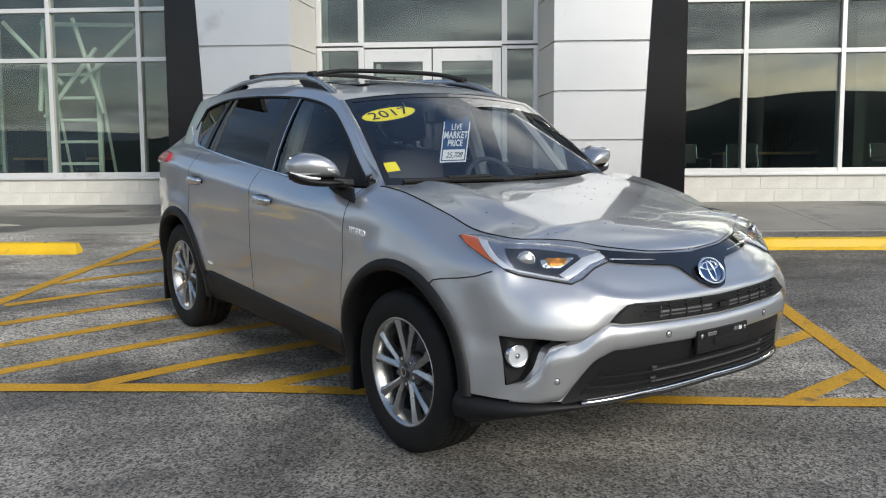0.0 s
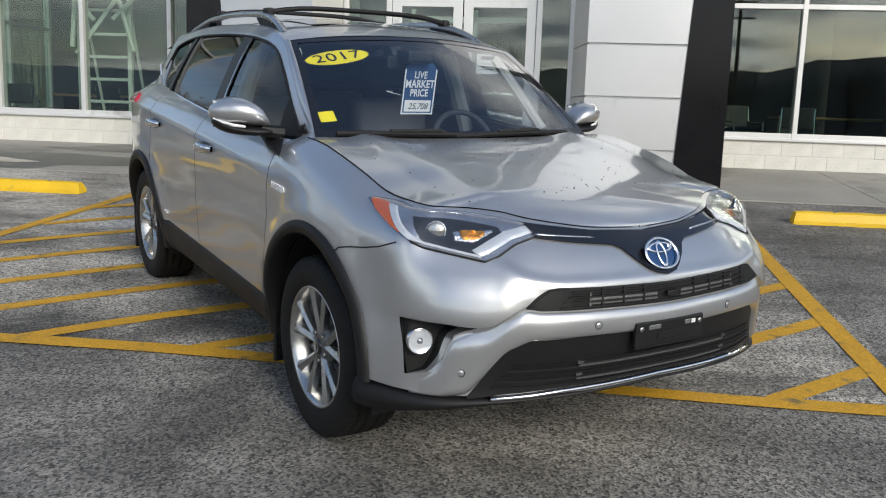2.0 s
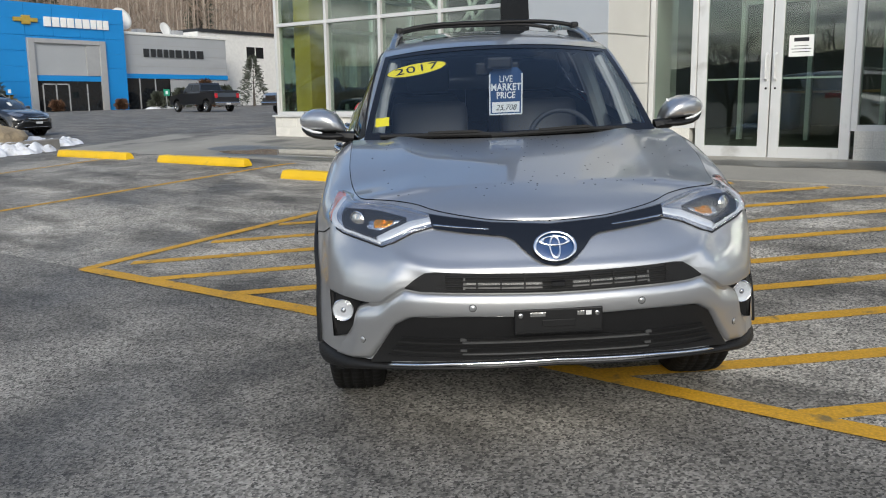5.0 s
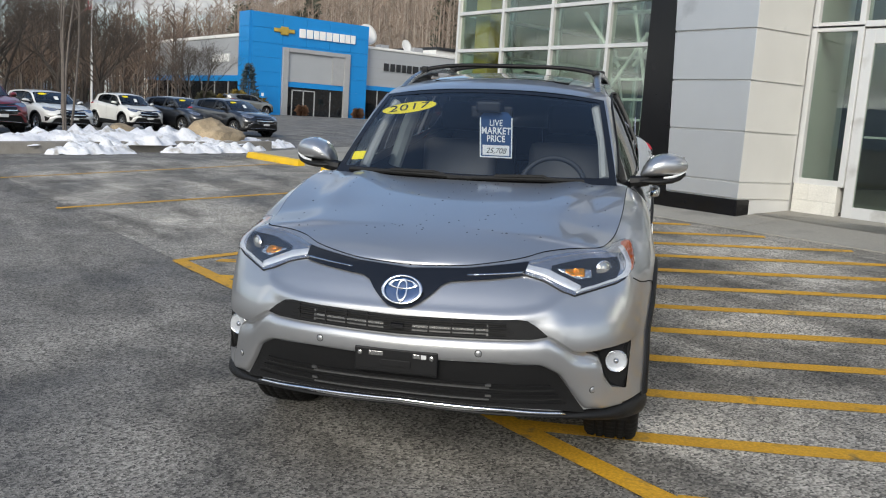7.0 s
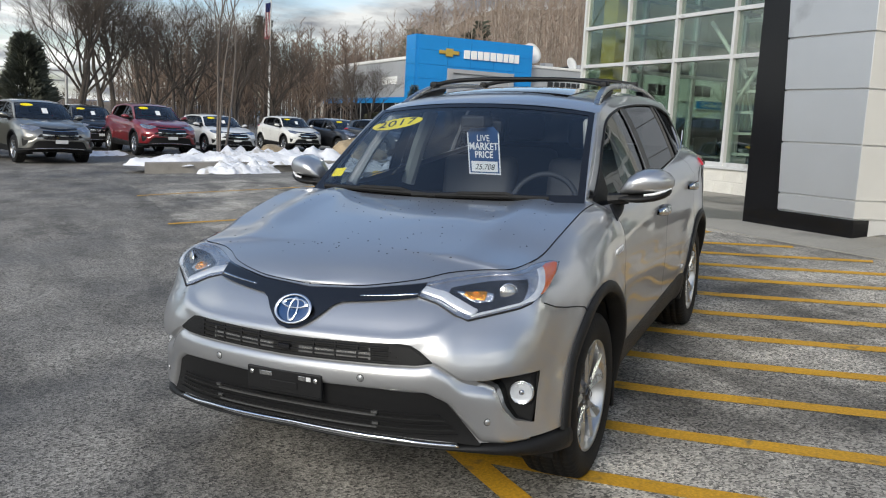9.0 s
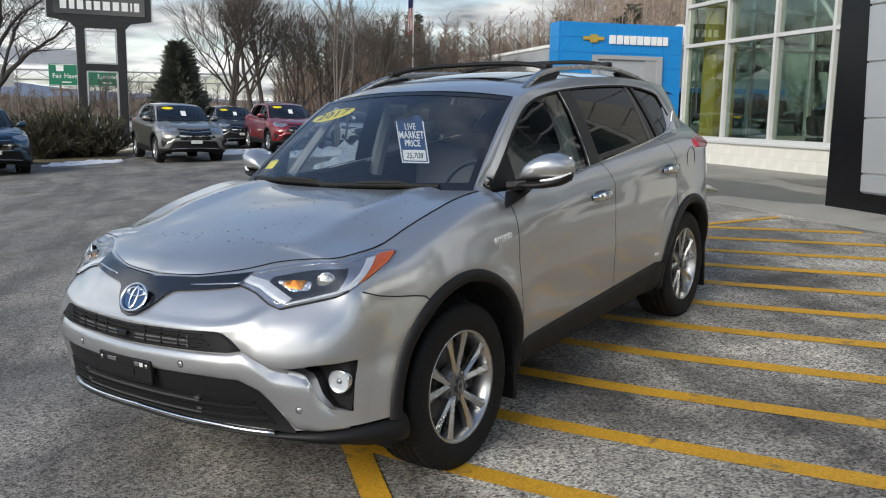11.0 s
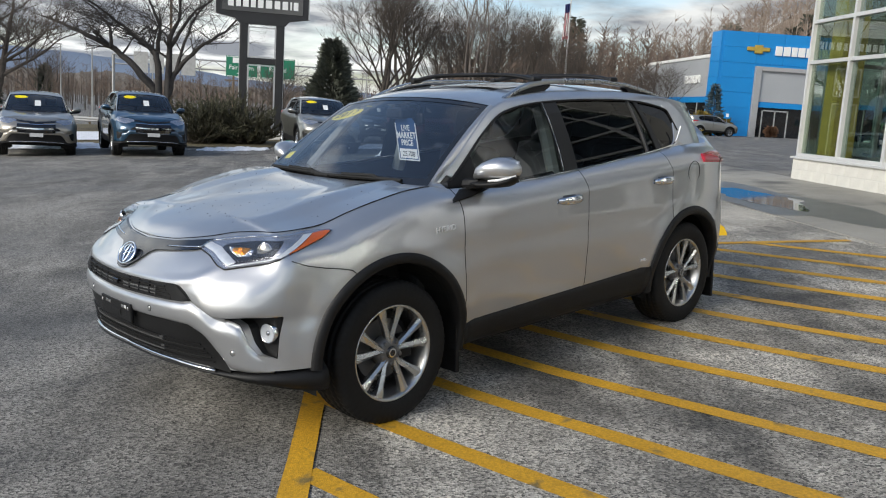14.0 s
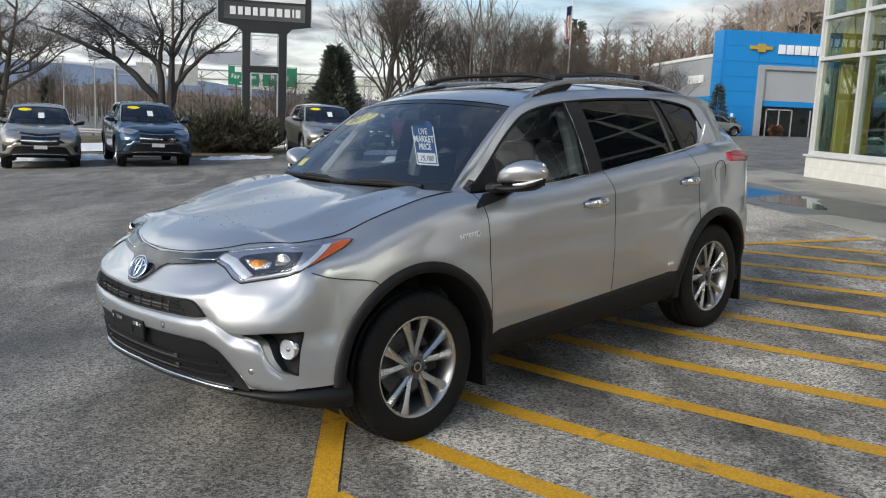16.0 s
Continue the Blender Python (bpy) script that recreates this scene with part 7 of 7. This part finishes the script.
def leafy(name, x, y, z, rx, ry, h, count, mat, label, seed, cone=.0, leaf=.12, cat="shrub", trunk=True, group=""):
    """A crown of many small upturned sprays over hidden stems."""
    r = random.Random(seed)
    t = thing(name, Matrix.Translation((x, y, z)), label, cat, group)
    vs, fs = [], []
    lumps = [(r.uniform(-.6, .6), r.uniform(-.6, .6), r.uniform(.1, .95)) for _ in range(16)]
    for _ in range(count):
        k = r.random() ** .8
        wr = (1 - k) ** .75 * .95 + .05 if cone else math.sqrt(max(.02, 1 - (k * 1.0) ** 2.4)) * (.72 + .28 * math.sin(k * 9 + seed) * math.sin(k * 4))
        a, q = r.uniform(0, 6.283), math.sqrt(r.uniform(.25, 1))
        wob = 1 + .55 * noise.noise((math.cos(a) * 1.4 + seed, math.sin(a) * 1.4, k * 5.5)) + .12 * math.sin(3 * a + seed) + .16 * math.sin(7 * a + 9 * k) + .12 * r.uniform(-1, 1)
        c = Vector((rx * wr * q * wob * math.cos(a), ry * wr * q * wob * math.sin(a), h * k * (1 + .05 * r.uniform(-1, 1)) + .05))
        out = Vector((math.cos(a), math.sin(a), r.uniform(.1, .9) if not cone else r.uniform(-.35, .6))).normalized()
        side = out.cross(Vector((r.uniform(-1, 1), r.uniform(-1, 1), r.uniform(-1, 1)))).normalized()
        L = leaf * r.uniform(.7, 1.8)
        n = len(vs)
        vs += [c - side * L * .28, c + side * L * .28, c + out * L * 1.5 + side * L * .08, c + out * L * 1.5 - side * L * .08]
        fs.append((n, n + 1, n + 2, n + 3))
    me = bpy.data.meshes.new("crown"); me.from_pydata(vs, [], fs); me.materials.append(mat)
    o = new("crown", me); o.parent = t
    part("trunk", tube_bm([(0, 0, -.1), (.02, 0, h * .5), (0, .02, h * .85)], [.06 * h / 2 + .02, .04, .015], 6), BARK, t)
    return t


leafy("evergreen_tree", -36.6, -2.45, -.45, 1.25, 1.25, 4.7, 11000, JUNIPER, "dark green columnar evergreen by the road", 3, 0, .12, "tree")
def juniper(x, y, R, h, seed):
    """A spreading shrub: arching boughs set with upturned sprays."""
    r = random.Random(seed)
    t = thing("shrub", Matrix.Translation((x, y, ground_z(x, y))), "dark spreading juniper shrub at the sign base", "shrub")
    vs, fs = [], []
    bough_bm = bmesh.new()
    for _ in range(110):
        a, el = r.uniform(0, 6.283), r.uniform(.10, 1.25)
        L = (R * math.cos(el) + h * math.sin(el)) * r.uniform(.65, 1.12)
        d = Vector((math.cos(a) * math.cos(el), math.sin(a) * math.cos(el), math.sin(el)))
        q, pts = Vector((r.uniform(-.3, .3) * R, r.uniform(-.3, .3) * R, .05)), []
        for k in range(6):
            pts.append(q.copy())
            d = (d + Vector((r.uniform(-.12, .12), r.uniform(-.12, .12), .07 - .03 * k))).normalized()
            q = q + d * L / 6
            for _ in range(10 if k else 3):
                o = (d + Vector((r.uniform(-.9, .9), r.uniform(-.9, .9), r.uniform(-.2, .9)))).normalized()
                w = o.cross(Vector((r.uniform(-1, 1), r.uniform(-1, 1), r.uniform(-1, 1)))).normalized() * r.uniform(.012, .026)
                c, n, ln = q - d * r.uniform(0, L / 6), len(vs), r.uniform(.10, .26)
                vs += [c - w, c + w, c + o * ln]
                fs.append((n, n + 1, n + 2))
        tube_bm(pts, [.018 - .0025 * k for k in range(6)], 4, bough_bm, caps=False)
    me = bpy.data.meshes.new("crown"); me.from_pydata(vs, [], fs); me.materials.append(SHRUB)
    new("crown", me).parent = t
    part("stem", bough_bm, BARK, t)


for k, (x, y, R, h) in enumerate(((-26.5, -6.7, 1.5, 1.05), (-27.0, -5.7, 1.7, 1.35), (-26.6, -4.9, 1.35, 1.0), (-27.2, -6.3, 1.3, 1.2))):
    juniper(x, y, R, h, 50 + k)
for k, (x, y, rx, h, m_, cone) in enumerate(((-58.2, 20.8, 1.1, 1.6, SHRUB, 0), (-58.5, 22.4, .9, 1.4, GOLDSHRUB, 0), (-58.8, 23.8, 1.0, 1.8, GOLDSHRUB, 0), (-59.2, 24.9, .9, 4.0, BLUE_NEEDLE, 1), (-59.3, 25.9, .8, 1.6, GOLDSHRUB, 0),
                                          (-60.8, 30.9, .45, .75, BROWNSHRUB, 0), (-60.8, 36.9, .45, .75, BROWNSHRUB, 0), (-60.6, 40.6, .9, 1.4, NEEDLE, 0), (-60.4, 43.0, 1.1, 1.7, NEEDLE, 0), (-60.6, 46.0, 1.3, 2.5, BROWNSHRUB, 0), (-60.2, 48.0, 1.1, 1.9, NEEDLE, 0), (-59.4, 51.0, 1.6, 4.8, NEEDLE, 1), (-57.5, 54, 1.2, 2.0, SHRUB, 0))):
    x, y = x - 5, y + 3.1
    leafy("shrub" if h < 3 else "conifer", x, y, ground_z(x, y), rx, rx, h, 1500, m_, "clipped or spreading shrub outside the dealership" if h < 3 else "small conifer outside the dealership", 80 + k, cone, .15, "shrub" if h < 3 else "tree")

# ---- roadside sign, flag, posts, guard rail, gantry ----
SIGN_FRAME = material("sign_bronze", (.026, .026, .027), .45, .2, vary=.1)
SIGN_EDGE = material("sign_bright_edge", (.5, .5, .5), .35, .6, vary=.05)
GREEN_SIGN = material("green_sign", (.005, .16, .085), .45, vary=.06)
POLE = material("galvanised_pole", (.36, .36, .35), .5, .5, vary=.1)
WOODPOLE = material("wood_pole", (.15, .11, .075), .9, vary=.2)
FLAG = material("flag_cloth", (.46, .13, .14), .85, vary=.25, scale=4)
FLAG_BLUE = material("flag_blue", (.03, .04, .14), .85, vary=.15)

SX, SY, SZ = -31.0, -5.15, -.35
ps = thing("pylon_sign", pose(SX, SY, SZ, 0, 0, 97), "dark pylon sign on two posts with lettered board", "sign")
for s in (-.72, .72):
    part("post", box_bm(s - .17, s + .17, -.16, .16, .2, 5.05, bevel=.03), SIGN_FRAME, ps)
    part("post_edge", box_bm(s + (-.19 if s < 0 else .17), s + (-.17 if s < 0 else .19), -.10, .10, .2, 5.0), SIGN_EDGE, ps)
part("crosspiece", box_bm(-.56, .56, -.15, .15, 3.25, 3.5, bevel=.02), SIGN_FRAME, ps)
part("head", poly_bm([(-.92, 4.85), (.92, 4.85), (1.1, 5.05), (1.85, 5.18), (1.85, 6.9), (-1.85, 6.9), (-1.85, 5.18), (-1.1, 5.05)], .36, Matrix.Translation((0, -.18, 0))), SIGN_FRAME, ps)
part("head_edge", box_bm(-1.90, -1.85, -.17, .17, 5.18, 6.9), SIGN_EDGE, ps)
part("head_edge", box_bm(1.85, 1.90, -.17, .17, 5.18, 6.9), SIGN_EDGE, ps)
part("name_board", box_bm(-1.62, 1.62, -.205, -.18, 5.32, 5.98), BLACK_GLOSS, ps, "black name board")
part("upper_board", box_bm(-1.62, 1.62, -.205, -.18, 6.08, 6.8), WHITE_PRINT, ps, "white upper board")
x = -1.38
for w_ in (.26, .22, .26, .22, .26, .30, .26, .26, .08, .22):
    part("letter_bar", box_bm(x, x + w_ * .86, -.212, -.205, 5.50, 5.82), WHITE_PRINT, ps, "white letter bar")
    x += w_ + .055
for a, b, c in ((-.54, 3.5, 4.75), (.54, 3.5, 4.75), (-.54, .6, 3.2), (.54, .6, 3.2)):
    part("inner_edge", box_bm(a - .03, a + .03, -.165, .14, b, c), SIGN_EDGE, ps)
for z in (3.53, 4.72, 3.20):
    part("inner_edge", box_bm(-.54, .54, -.165, -.15, z - .025, z + .025), SIGN_EDGE, ps)
part("pedestal", box_bm(-1.05, 1.05, -.35, .35, -.3, .55, bevel=.04), WHITE_WALL, ps, "white painted pedestal")

fl = thing("flagpole", Matrix.Translation((-62.9, 14.9, .2)), "tall white flagpole with hanging flag", "flagpole")
part("pole", tube_bm([(0, 0, 0), (0, 0, 5), (0, 0, 10.9)], [.09, .075, .045], 8), WHITE_WALL, fl)
bm = bmesh.new(); bmesh.ops.create_icosphere(bm, subdivisions=1, radius=.12, matrix=Matrix.Translation((0, 0, 10.95))); part("finial", bm, GOLD, fl)
def flag_point(k, z):
    return (.09 * math.sin(2.6 * k + 1.9 * z), -.05 - .062 * k * (1 + .06 * (10.2 - z)), z - .02 * k)


part("flag", grid_bm([[flag_point(k / 2, 10.2 - .34 * j) for k in range(13)] for j in range(9)]), FLAG, fl, "hanging striped flag")
part("canton", grid_bm([[Vector(flag_point(k / 2, 10.22 - .34 * j)) + Vector((.02, 0, 0)) for k in range(13)] for j in range(3)]), FLAG_BLUE, fl)
for j in range(4):
    part("flag_stripe", grid_bm([[Vector(flag_point(1.5 * j + k, 9.5 - .3 * q)) + Vector((.02, 0, 0)) for k in (.3, .7, 1.05)] for q in range(7)]), WHITE_PRINT, fl)

gr_ = thing("guard_rail", Matrix(), "galvanised roadside guard rail on posts", "guard rail", "", "structure")
GX = -50.0
part("beam", grid_bm([[(GX + .04 * a, y, -1.35 + .75 + b) for a, b in ((0, 0), (1, .06), (0, .14), (1, .2), (0, .3))] for y in range(-60, 13, 3)]), POLE, gr_)
part("beam", grid_bm([[(GX + .04 * a, y, -1.35 + .35 + b) for a, b in ((0, 0), (1, .06), (0, .14))] for y in range(-60, 13, 3)]), POLE, gr_)
for y in range(-60, 13, 3):
    part("post", box_bm(GX - .12, GX - .02, y - .06, y + .06, -2.2, -.25), WOODPOLE, gr_)

sheet("verge", [[(x, y) for x in (-23.8, -27, -32, -40, -47.5)] for y in (-60, -40, -25, -16, -12, -8.5, -6, -4)], GRASS, "brown winter verge beside the lot", "grass", .03)
sheet("snow_cover", [[(x + .4 * math.sin(y * 2.1), y) for x in (-28.0, -31, -36)] for y in np.linspace(-24, -8, 20)], SNOW, "thin snow on the verge", "snow", .07)

gy = thing("sign_gantry", Matrix.Translation((-104, 0, -3.0)), "highway gantry with green direction signs", "gantry")
for y in (-32, 2):
    part("gantry_leg", tube_bm([(0, y, 0), (0, y, 8.7)], .18, 8), POLE, gy)
for z in (7.6, 8.7):
    part("gantry_beam", tube_bm([(0, -32, z), (0, 2, z)], .10, 6), POLE, gy)
for k in range(17):
    part("gantry_brace", tube_bm([(0, -32 + 2 * k, 7.6 if k % 2 else 8.7), (0, -30 + 2 * k, 8.7 if k % 2 else 7.6)], .05, 5), POLE, gy)
for a, b, words in ((-18.4, -14.6, "Fair Haven"), (-14.2, -10.0, "Rutland")):
    sg = part("green_sign", box_bm(.25, .32, a, b, 6.9, 9.45, bevel=.04), GREEN_SIGN, gy, "green direction sign")
    text_part("place_name", words, .78, WHITE_PRINT, Matrix.Translation((.34, (a + b) / 2, 8.05)) @ Matrix.Rotation(radians(90), 4, "Z"), sg, .01, 1.0, 0, .9)
    part("sign_border", box_bm(.32, .33, a + .1, b - .1, 9.33, 9.39), WHITE_PRINT, sg)
    part("sign_border", box_bm(.32, .33, a + .1, b - .1, 6.96, 7.02), WHITE_PRINT, sg)
    part("route_shield", box_bm(.32, .34, (a + b) / 2 - 1.1, (a + b) / 2 - .3, 8.6, 9.25, bevel=.005), WHITE_PRINT, sg)
    part("arrow", box_bm(.32, .34, (a + b) / 2 - .5, (a + b) / 2 + .5, 7.3, 7.42), WHITE_PRINT, sg)
for k in range(4):
    part("sign_back", box_bm(.2, .28, -29.5 + 1.9 * k, -29.5 + 1.9 * k + 1.7, 6.7, 9.2), POLE, gy, "pale back of a sign panel")
for x, y, h in ((-70, -24, 7.5), (-74, -20, 7.0), (-88, -5, 8.0), (-90, -2.5, 7.5), (-92, -1, 7.5), (-86, 4, 7), (-80, -30, 8)):
    lp = thing("lamp_post", Matrix.Translation((x, y, -2.6)), "slim grey lamp post by the highway", "lamp post", "lamp posts")
    part("pole", tube_bm([(0, 0, 0), (0, 0, h)], [.09, .05], 6), POLE, lp)
    part("lamp_head", box_bm(-.1, .1, -.45, .1, h - .06, h + .06), POLE, lp)
for x, y, h in ((-76, -13.2, 6.0), (-57, -14.63, 11.0)):
    up_ = thing("utility_pole", Matrix.Translation((x, y, -2.6 if x < -60 else -.6)), "brown wooden utility pole", "pole", "utility poles")
    part("pole", tube_bm([(0, 0, 0), (0, 0, h)], [.12, .09], 7), WOODPOLE, up_)
    part("crossarm", box_bm(-.06, .06, -.8, .8, h - .5, h - .38), WOODPOLE, up_)

GREEN_PLATE = material("small_green_plate", (.01, .30, .17), .5, vary=.05)
for x, y, h, mt, lab in ((-63.6, 29.0, 2.0, BLUE_CLAD, "small blue parking sign on a post"), (-60.0, 40.6, 1.7, GREEN_PLATE, "small green sign on a thin post")):
    sp = thing("sign_post", Matrix.Translation((x, y, ground_z(x, y))), lab, "sign", "small signs")
    part("post", tube_bm([(0, 0, 0), (0, 0, h)], .035, 6), POLE, sp)
    pn = part("plate", box_bm(.036, .056, -.30, .30, h - .55, h, bevel=.006), mt, sp)
    part("mark", box_bm(.056, .062, -.12, .12, h - .42, h - .14), WHITE_PRINT, pn)

# distant low buildings and traffic beyond the road
for x, y, w_, h_, mt, nm in ((-150, -30, 14, 2.2, GREY_CLAD, "grey"), (-140, -8, 10, 3.2, GREY_CLAD, "grey"), (-120, 2.5, 7, 3.6, WHITE_WALL, "white")):
    b_ = thing("distant_building", Matrix.Translation((x, y, -3.6)), nm + " low building far beyond the highway", "building", "distant buildings")
    part("wall", box_bm(-4, 4, -w_ / 2, w_ / 2, 0, h_), mt, b_)
    part("roof", box_bm(-4.3, 4.3, -w_ / 2 - .3, w_ / 2 + .3, h_, h_ + .5, bevel=.1), SIGN_BLACK, b_)

# ---- wooded slope, distant woods and hills ----
HILL = material("leaf_litter_slope", (.24, .185, .13), .95, vary=.3, scale=.08, fine=.3, fine_scale=2)
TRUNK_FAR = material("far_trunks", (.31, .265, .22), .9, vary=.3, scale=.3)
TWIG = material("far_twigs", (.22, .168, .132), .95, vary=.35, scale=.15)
# far hills: the haze of the distance is painted in as pale blue
FAR_HILL = material("haze_blue_far_hill", (.17, .215, .29), .95, vary=.12, scale=.004)
MID_WOOD = material("mid_woods", (.15, .125, .10), .95, vary=.35, scale=.05, fine=.3, fine_scale=.8)
BACK_HILL = material("dark_wooded_hill", (.11, .105, .10), .95, vary=.3, scale=.02, fine=.3, fine_scale=.3)


def slope_z(x, y):
    """The wooded bank behind the neighbouring dealership."""
    d = max(0, y - 20 + .45 * (-x - 62) * 1.0) if x < -40 else max(0, y - 66)
    d2 = max(0, -x - 86) * .55 + max(0, y - 62) * .55
    return .5 + min(38, d2 * .33 * smooth01(0, 18, y)) * (smooth01(.28, .56, y / max(-x, 1)) if x < 0 else 1)


hx = list(np.linspace(-330, 40, 38)); hy = list(np.linspace(2, 320, 34))
tagged(part("wooded_slope", grid_bm([[(x, y, slope_z(x, y) + 1.2 * noise.noise((x * .02, y * .02, 0)) - (2.0 if slope_z(x, y) < .8 else 0)) for y in hy] for x in hx]), HILL, None, smooth=True), "brown leaf covered slope with bare woods", "hillside", "", "structure")


def woods(name, places, seed, label, mat_t, mat_w, hmin, hmax, twigs):
    """Many bare trees: tapered stems and fine upturned twigs."""
    r = random.Random(seed)
    tv, tf, wv, wf = [], [], [], []
    for x, y, z in places:
        h = r.uniform(hmin, hmax); rad = h * r.uniform(.007, .013)
        lean = Vector((r.uniform(-.05, .05), r.uniform(-.05, .05), 1)) * h
        n = len(tv)
        for k, q in ((0, 1), (.55, .6), (1, .12)):
            c = Vector((x, y, z - .3)) + lean * k
            for a in (0, 2.1, 4.2):
                tv.append(c + Vector((math.cos(a), math.sin(a), 0)) * rad * q)
        for lv in (0, 3):
            for k in range(3):
                tf.append((n + lv + k, n + lv + (k + 1) % 3, n + lv + 3 + (k + 1) % 3, n + lv + 3 + k))
        for _ in range(twigs):
            k = r.uniform(.35, .98); a = r.uniform(0, 6.283)
            c = Vector((x, y, z)) + lean * k
            o = Vector((math.cos(a), math.sin(a), r.uniform(.5, 1.6))).normalized()
            L = h * r.uniform(.08, .24) * (1.15 - .7 * k)
            s = o.cross(Vector((math.sin(a * 3), math.cos(a * 5), .3))).normalized() * (.02 + .0022 * h)
            m = len(wv)
            wv += [c - s, c + s, c + o * L]
            wf.append((m, m + 1, m + 2))
            c2 = c + o * L * r.uniform(.3, .6); o2 = (o + Vector((r.uniform(-.8, .8), r.uniform(-.8, .8), .3))).normalized()
            m = len(wv)
            wv += [c2 - s * .7, c2 + s * .7, c2 + o2 * L * .7]
            wf.append((m, m + 1, m + 2))
    t = thing(name, Matrix(), label, "woods", "", "stuff")
    for nm, v, f, mt in (("stems", tv, tf, mat_t), ("twigs", wv, wf, mat_w)):
        me = bpy.data.meshes.new(nm); me.from_pydata(v, [], f); me.materials.append(mt)
        o = new(nm, me); o.parent = t
        tagged(o, "", "", "", "stuff")
    return t


BRUSH = material("brown_brush", (.15, .108, .082), .95, vary=.35, scale=.15)
r_ = random.Random(77)
pl_ = []
while len(pl_) < 2600:
    x, y = r_.uniform(-190, -20), r_.uniform(22, 190)
    z = slope_z(x, y)
    if z > 1.0 and (x < -92 or y > 68):
        pl_.append((x, y, z))
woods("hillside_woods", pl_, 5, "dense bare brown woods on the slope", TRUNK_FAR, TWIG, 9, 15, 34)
pl_ = [(r_.uniform(-118, -72), r_.uniform(8, 27), -1.2) for _ in range(210)] + [(r_.uniform(-115, -88), r_.uniform(16, 44), 1.0) for _ in range(200)]
woods("roadside_woods", pl_, 6, "bare brown trees beyond the parked cars", BARK, BRUSH, 6, 11.5, 60)
pl_ = [(r_.uniform(-300, -122), r_.uniform(-190, 14), -4) for _ in range(1500)]
woods("valley_woods", pl_, 8, "bare woods across the valley", BARK, BRUSH, 6, 11, 30)
for k, (x, y) in enumerate(((-112, 49), (-118, 61), (-124, 66.5), (-121, 92))):
    leafy("pine_tree", x, y, slope_z(x, y), 1.9, 1.9, r_.uniform(10, 13), 1200, NEEDLE, "dark pine among bare woods", 200 + k, 1, .55, "tree", True, "hillside pines")
for k, (x, y, h) in enumerate(((-131, 31.6, 17), (-160, -70, 9), (-150, -80, 8), (-170, -64, 9))):
    leafy("pine_tree", x, y, -.5 if y > 0 else -4, h * .17, h * .17, h, 1600, NEEDLE, "dark pine beyond the road", 240 + k, 1, .5, "tree", True, "far pines")


def ridge(name, pts, base, mat, label, seed, rough=.06):
    rows = []
    n = 140
    P = [Vector(p) for p in pts]
    for i in range(n + 1):
        t = i / n * (len(P) - 1); k = min(int(t), len(P) - 2)
        p = P[k].lerp(P[k + 1], t - k)
        h = p.z * (1 + rough * noise.noise((i * .13, seed, 0)) + rough * .5 * noise.noise((i * .55, seed, 4)))
        rows.append([(p.x, p.y, base), (p.x * 1.04, p.y * 1.04, base + h * .6), (p.x * 1.08, p.y * 1.08, base + h), (p.x * 1.2, p.y * 1.2, base)])
    return tagged(part(name, grid_bm(rows), mat, None, smooth=True), label, "hills", "", "structure")


ridge("backdrop_hills", [(-900, -2200, 110), (-1500, -1200, 100), (-1700, -560, 80), (-1750, -200, 46), (-1750, 60, 32), (-1750, 500, 30)], -10, FAR_HILL, "far hills across the valley with haze painted in their blue", 3)
ridge("backdrop_hills", [(-500, -700, 20), (-620, -330, 20), (-650, -80, 15), (-620, 120, 13)], -6, MID_WOOD, "brown wooded rise across the valley", 5, .3)
ridge("backdrop_hills", [(-700, -1500, 60), (0, -700, 52), (500, -620, 70), (900, -300, 80), (900, 300, 70), (700, 800, 70)], -6, BACK_HILL, "dark wooded hill behind the lot", 9, .2)
# trees and a pole across the road behind the viewer, mirrored in the glass
for k, (x, y, h) in enumerate(((-9, -42, 9), (-3, -48, 10), (4, -45, 9), (14, -50, 10), (-18, -46, 9), (22, -46, 9))):
    branch_tree("bare_tree", x, y, ground_z(x, y) - .3, h, .55, 300 + k, BARK, LB, 2, 4, .24, 3, .24)
up_ = thing("utility_pole", Matrix.Translation((12.5, -38, ground_z(12.5, -38))), "brown wooden utility pole", "pole", "utility poles")
part("pole", tube_bm([(0, 0, 0), (0, 0, 11)], [.14, .10], 7), WOODPOLE, up_)
part("crossarm", box_bm(-1.0, 1.0, -.06, .06, 10.2, 10.32), WOODPOLE, up_)
part("crossarm", box_bm(-1.0, 1.0, -.06, .06, 9.2, 9.32), WOODPOLE, up_)
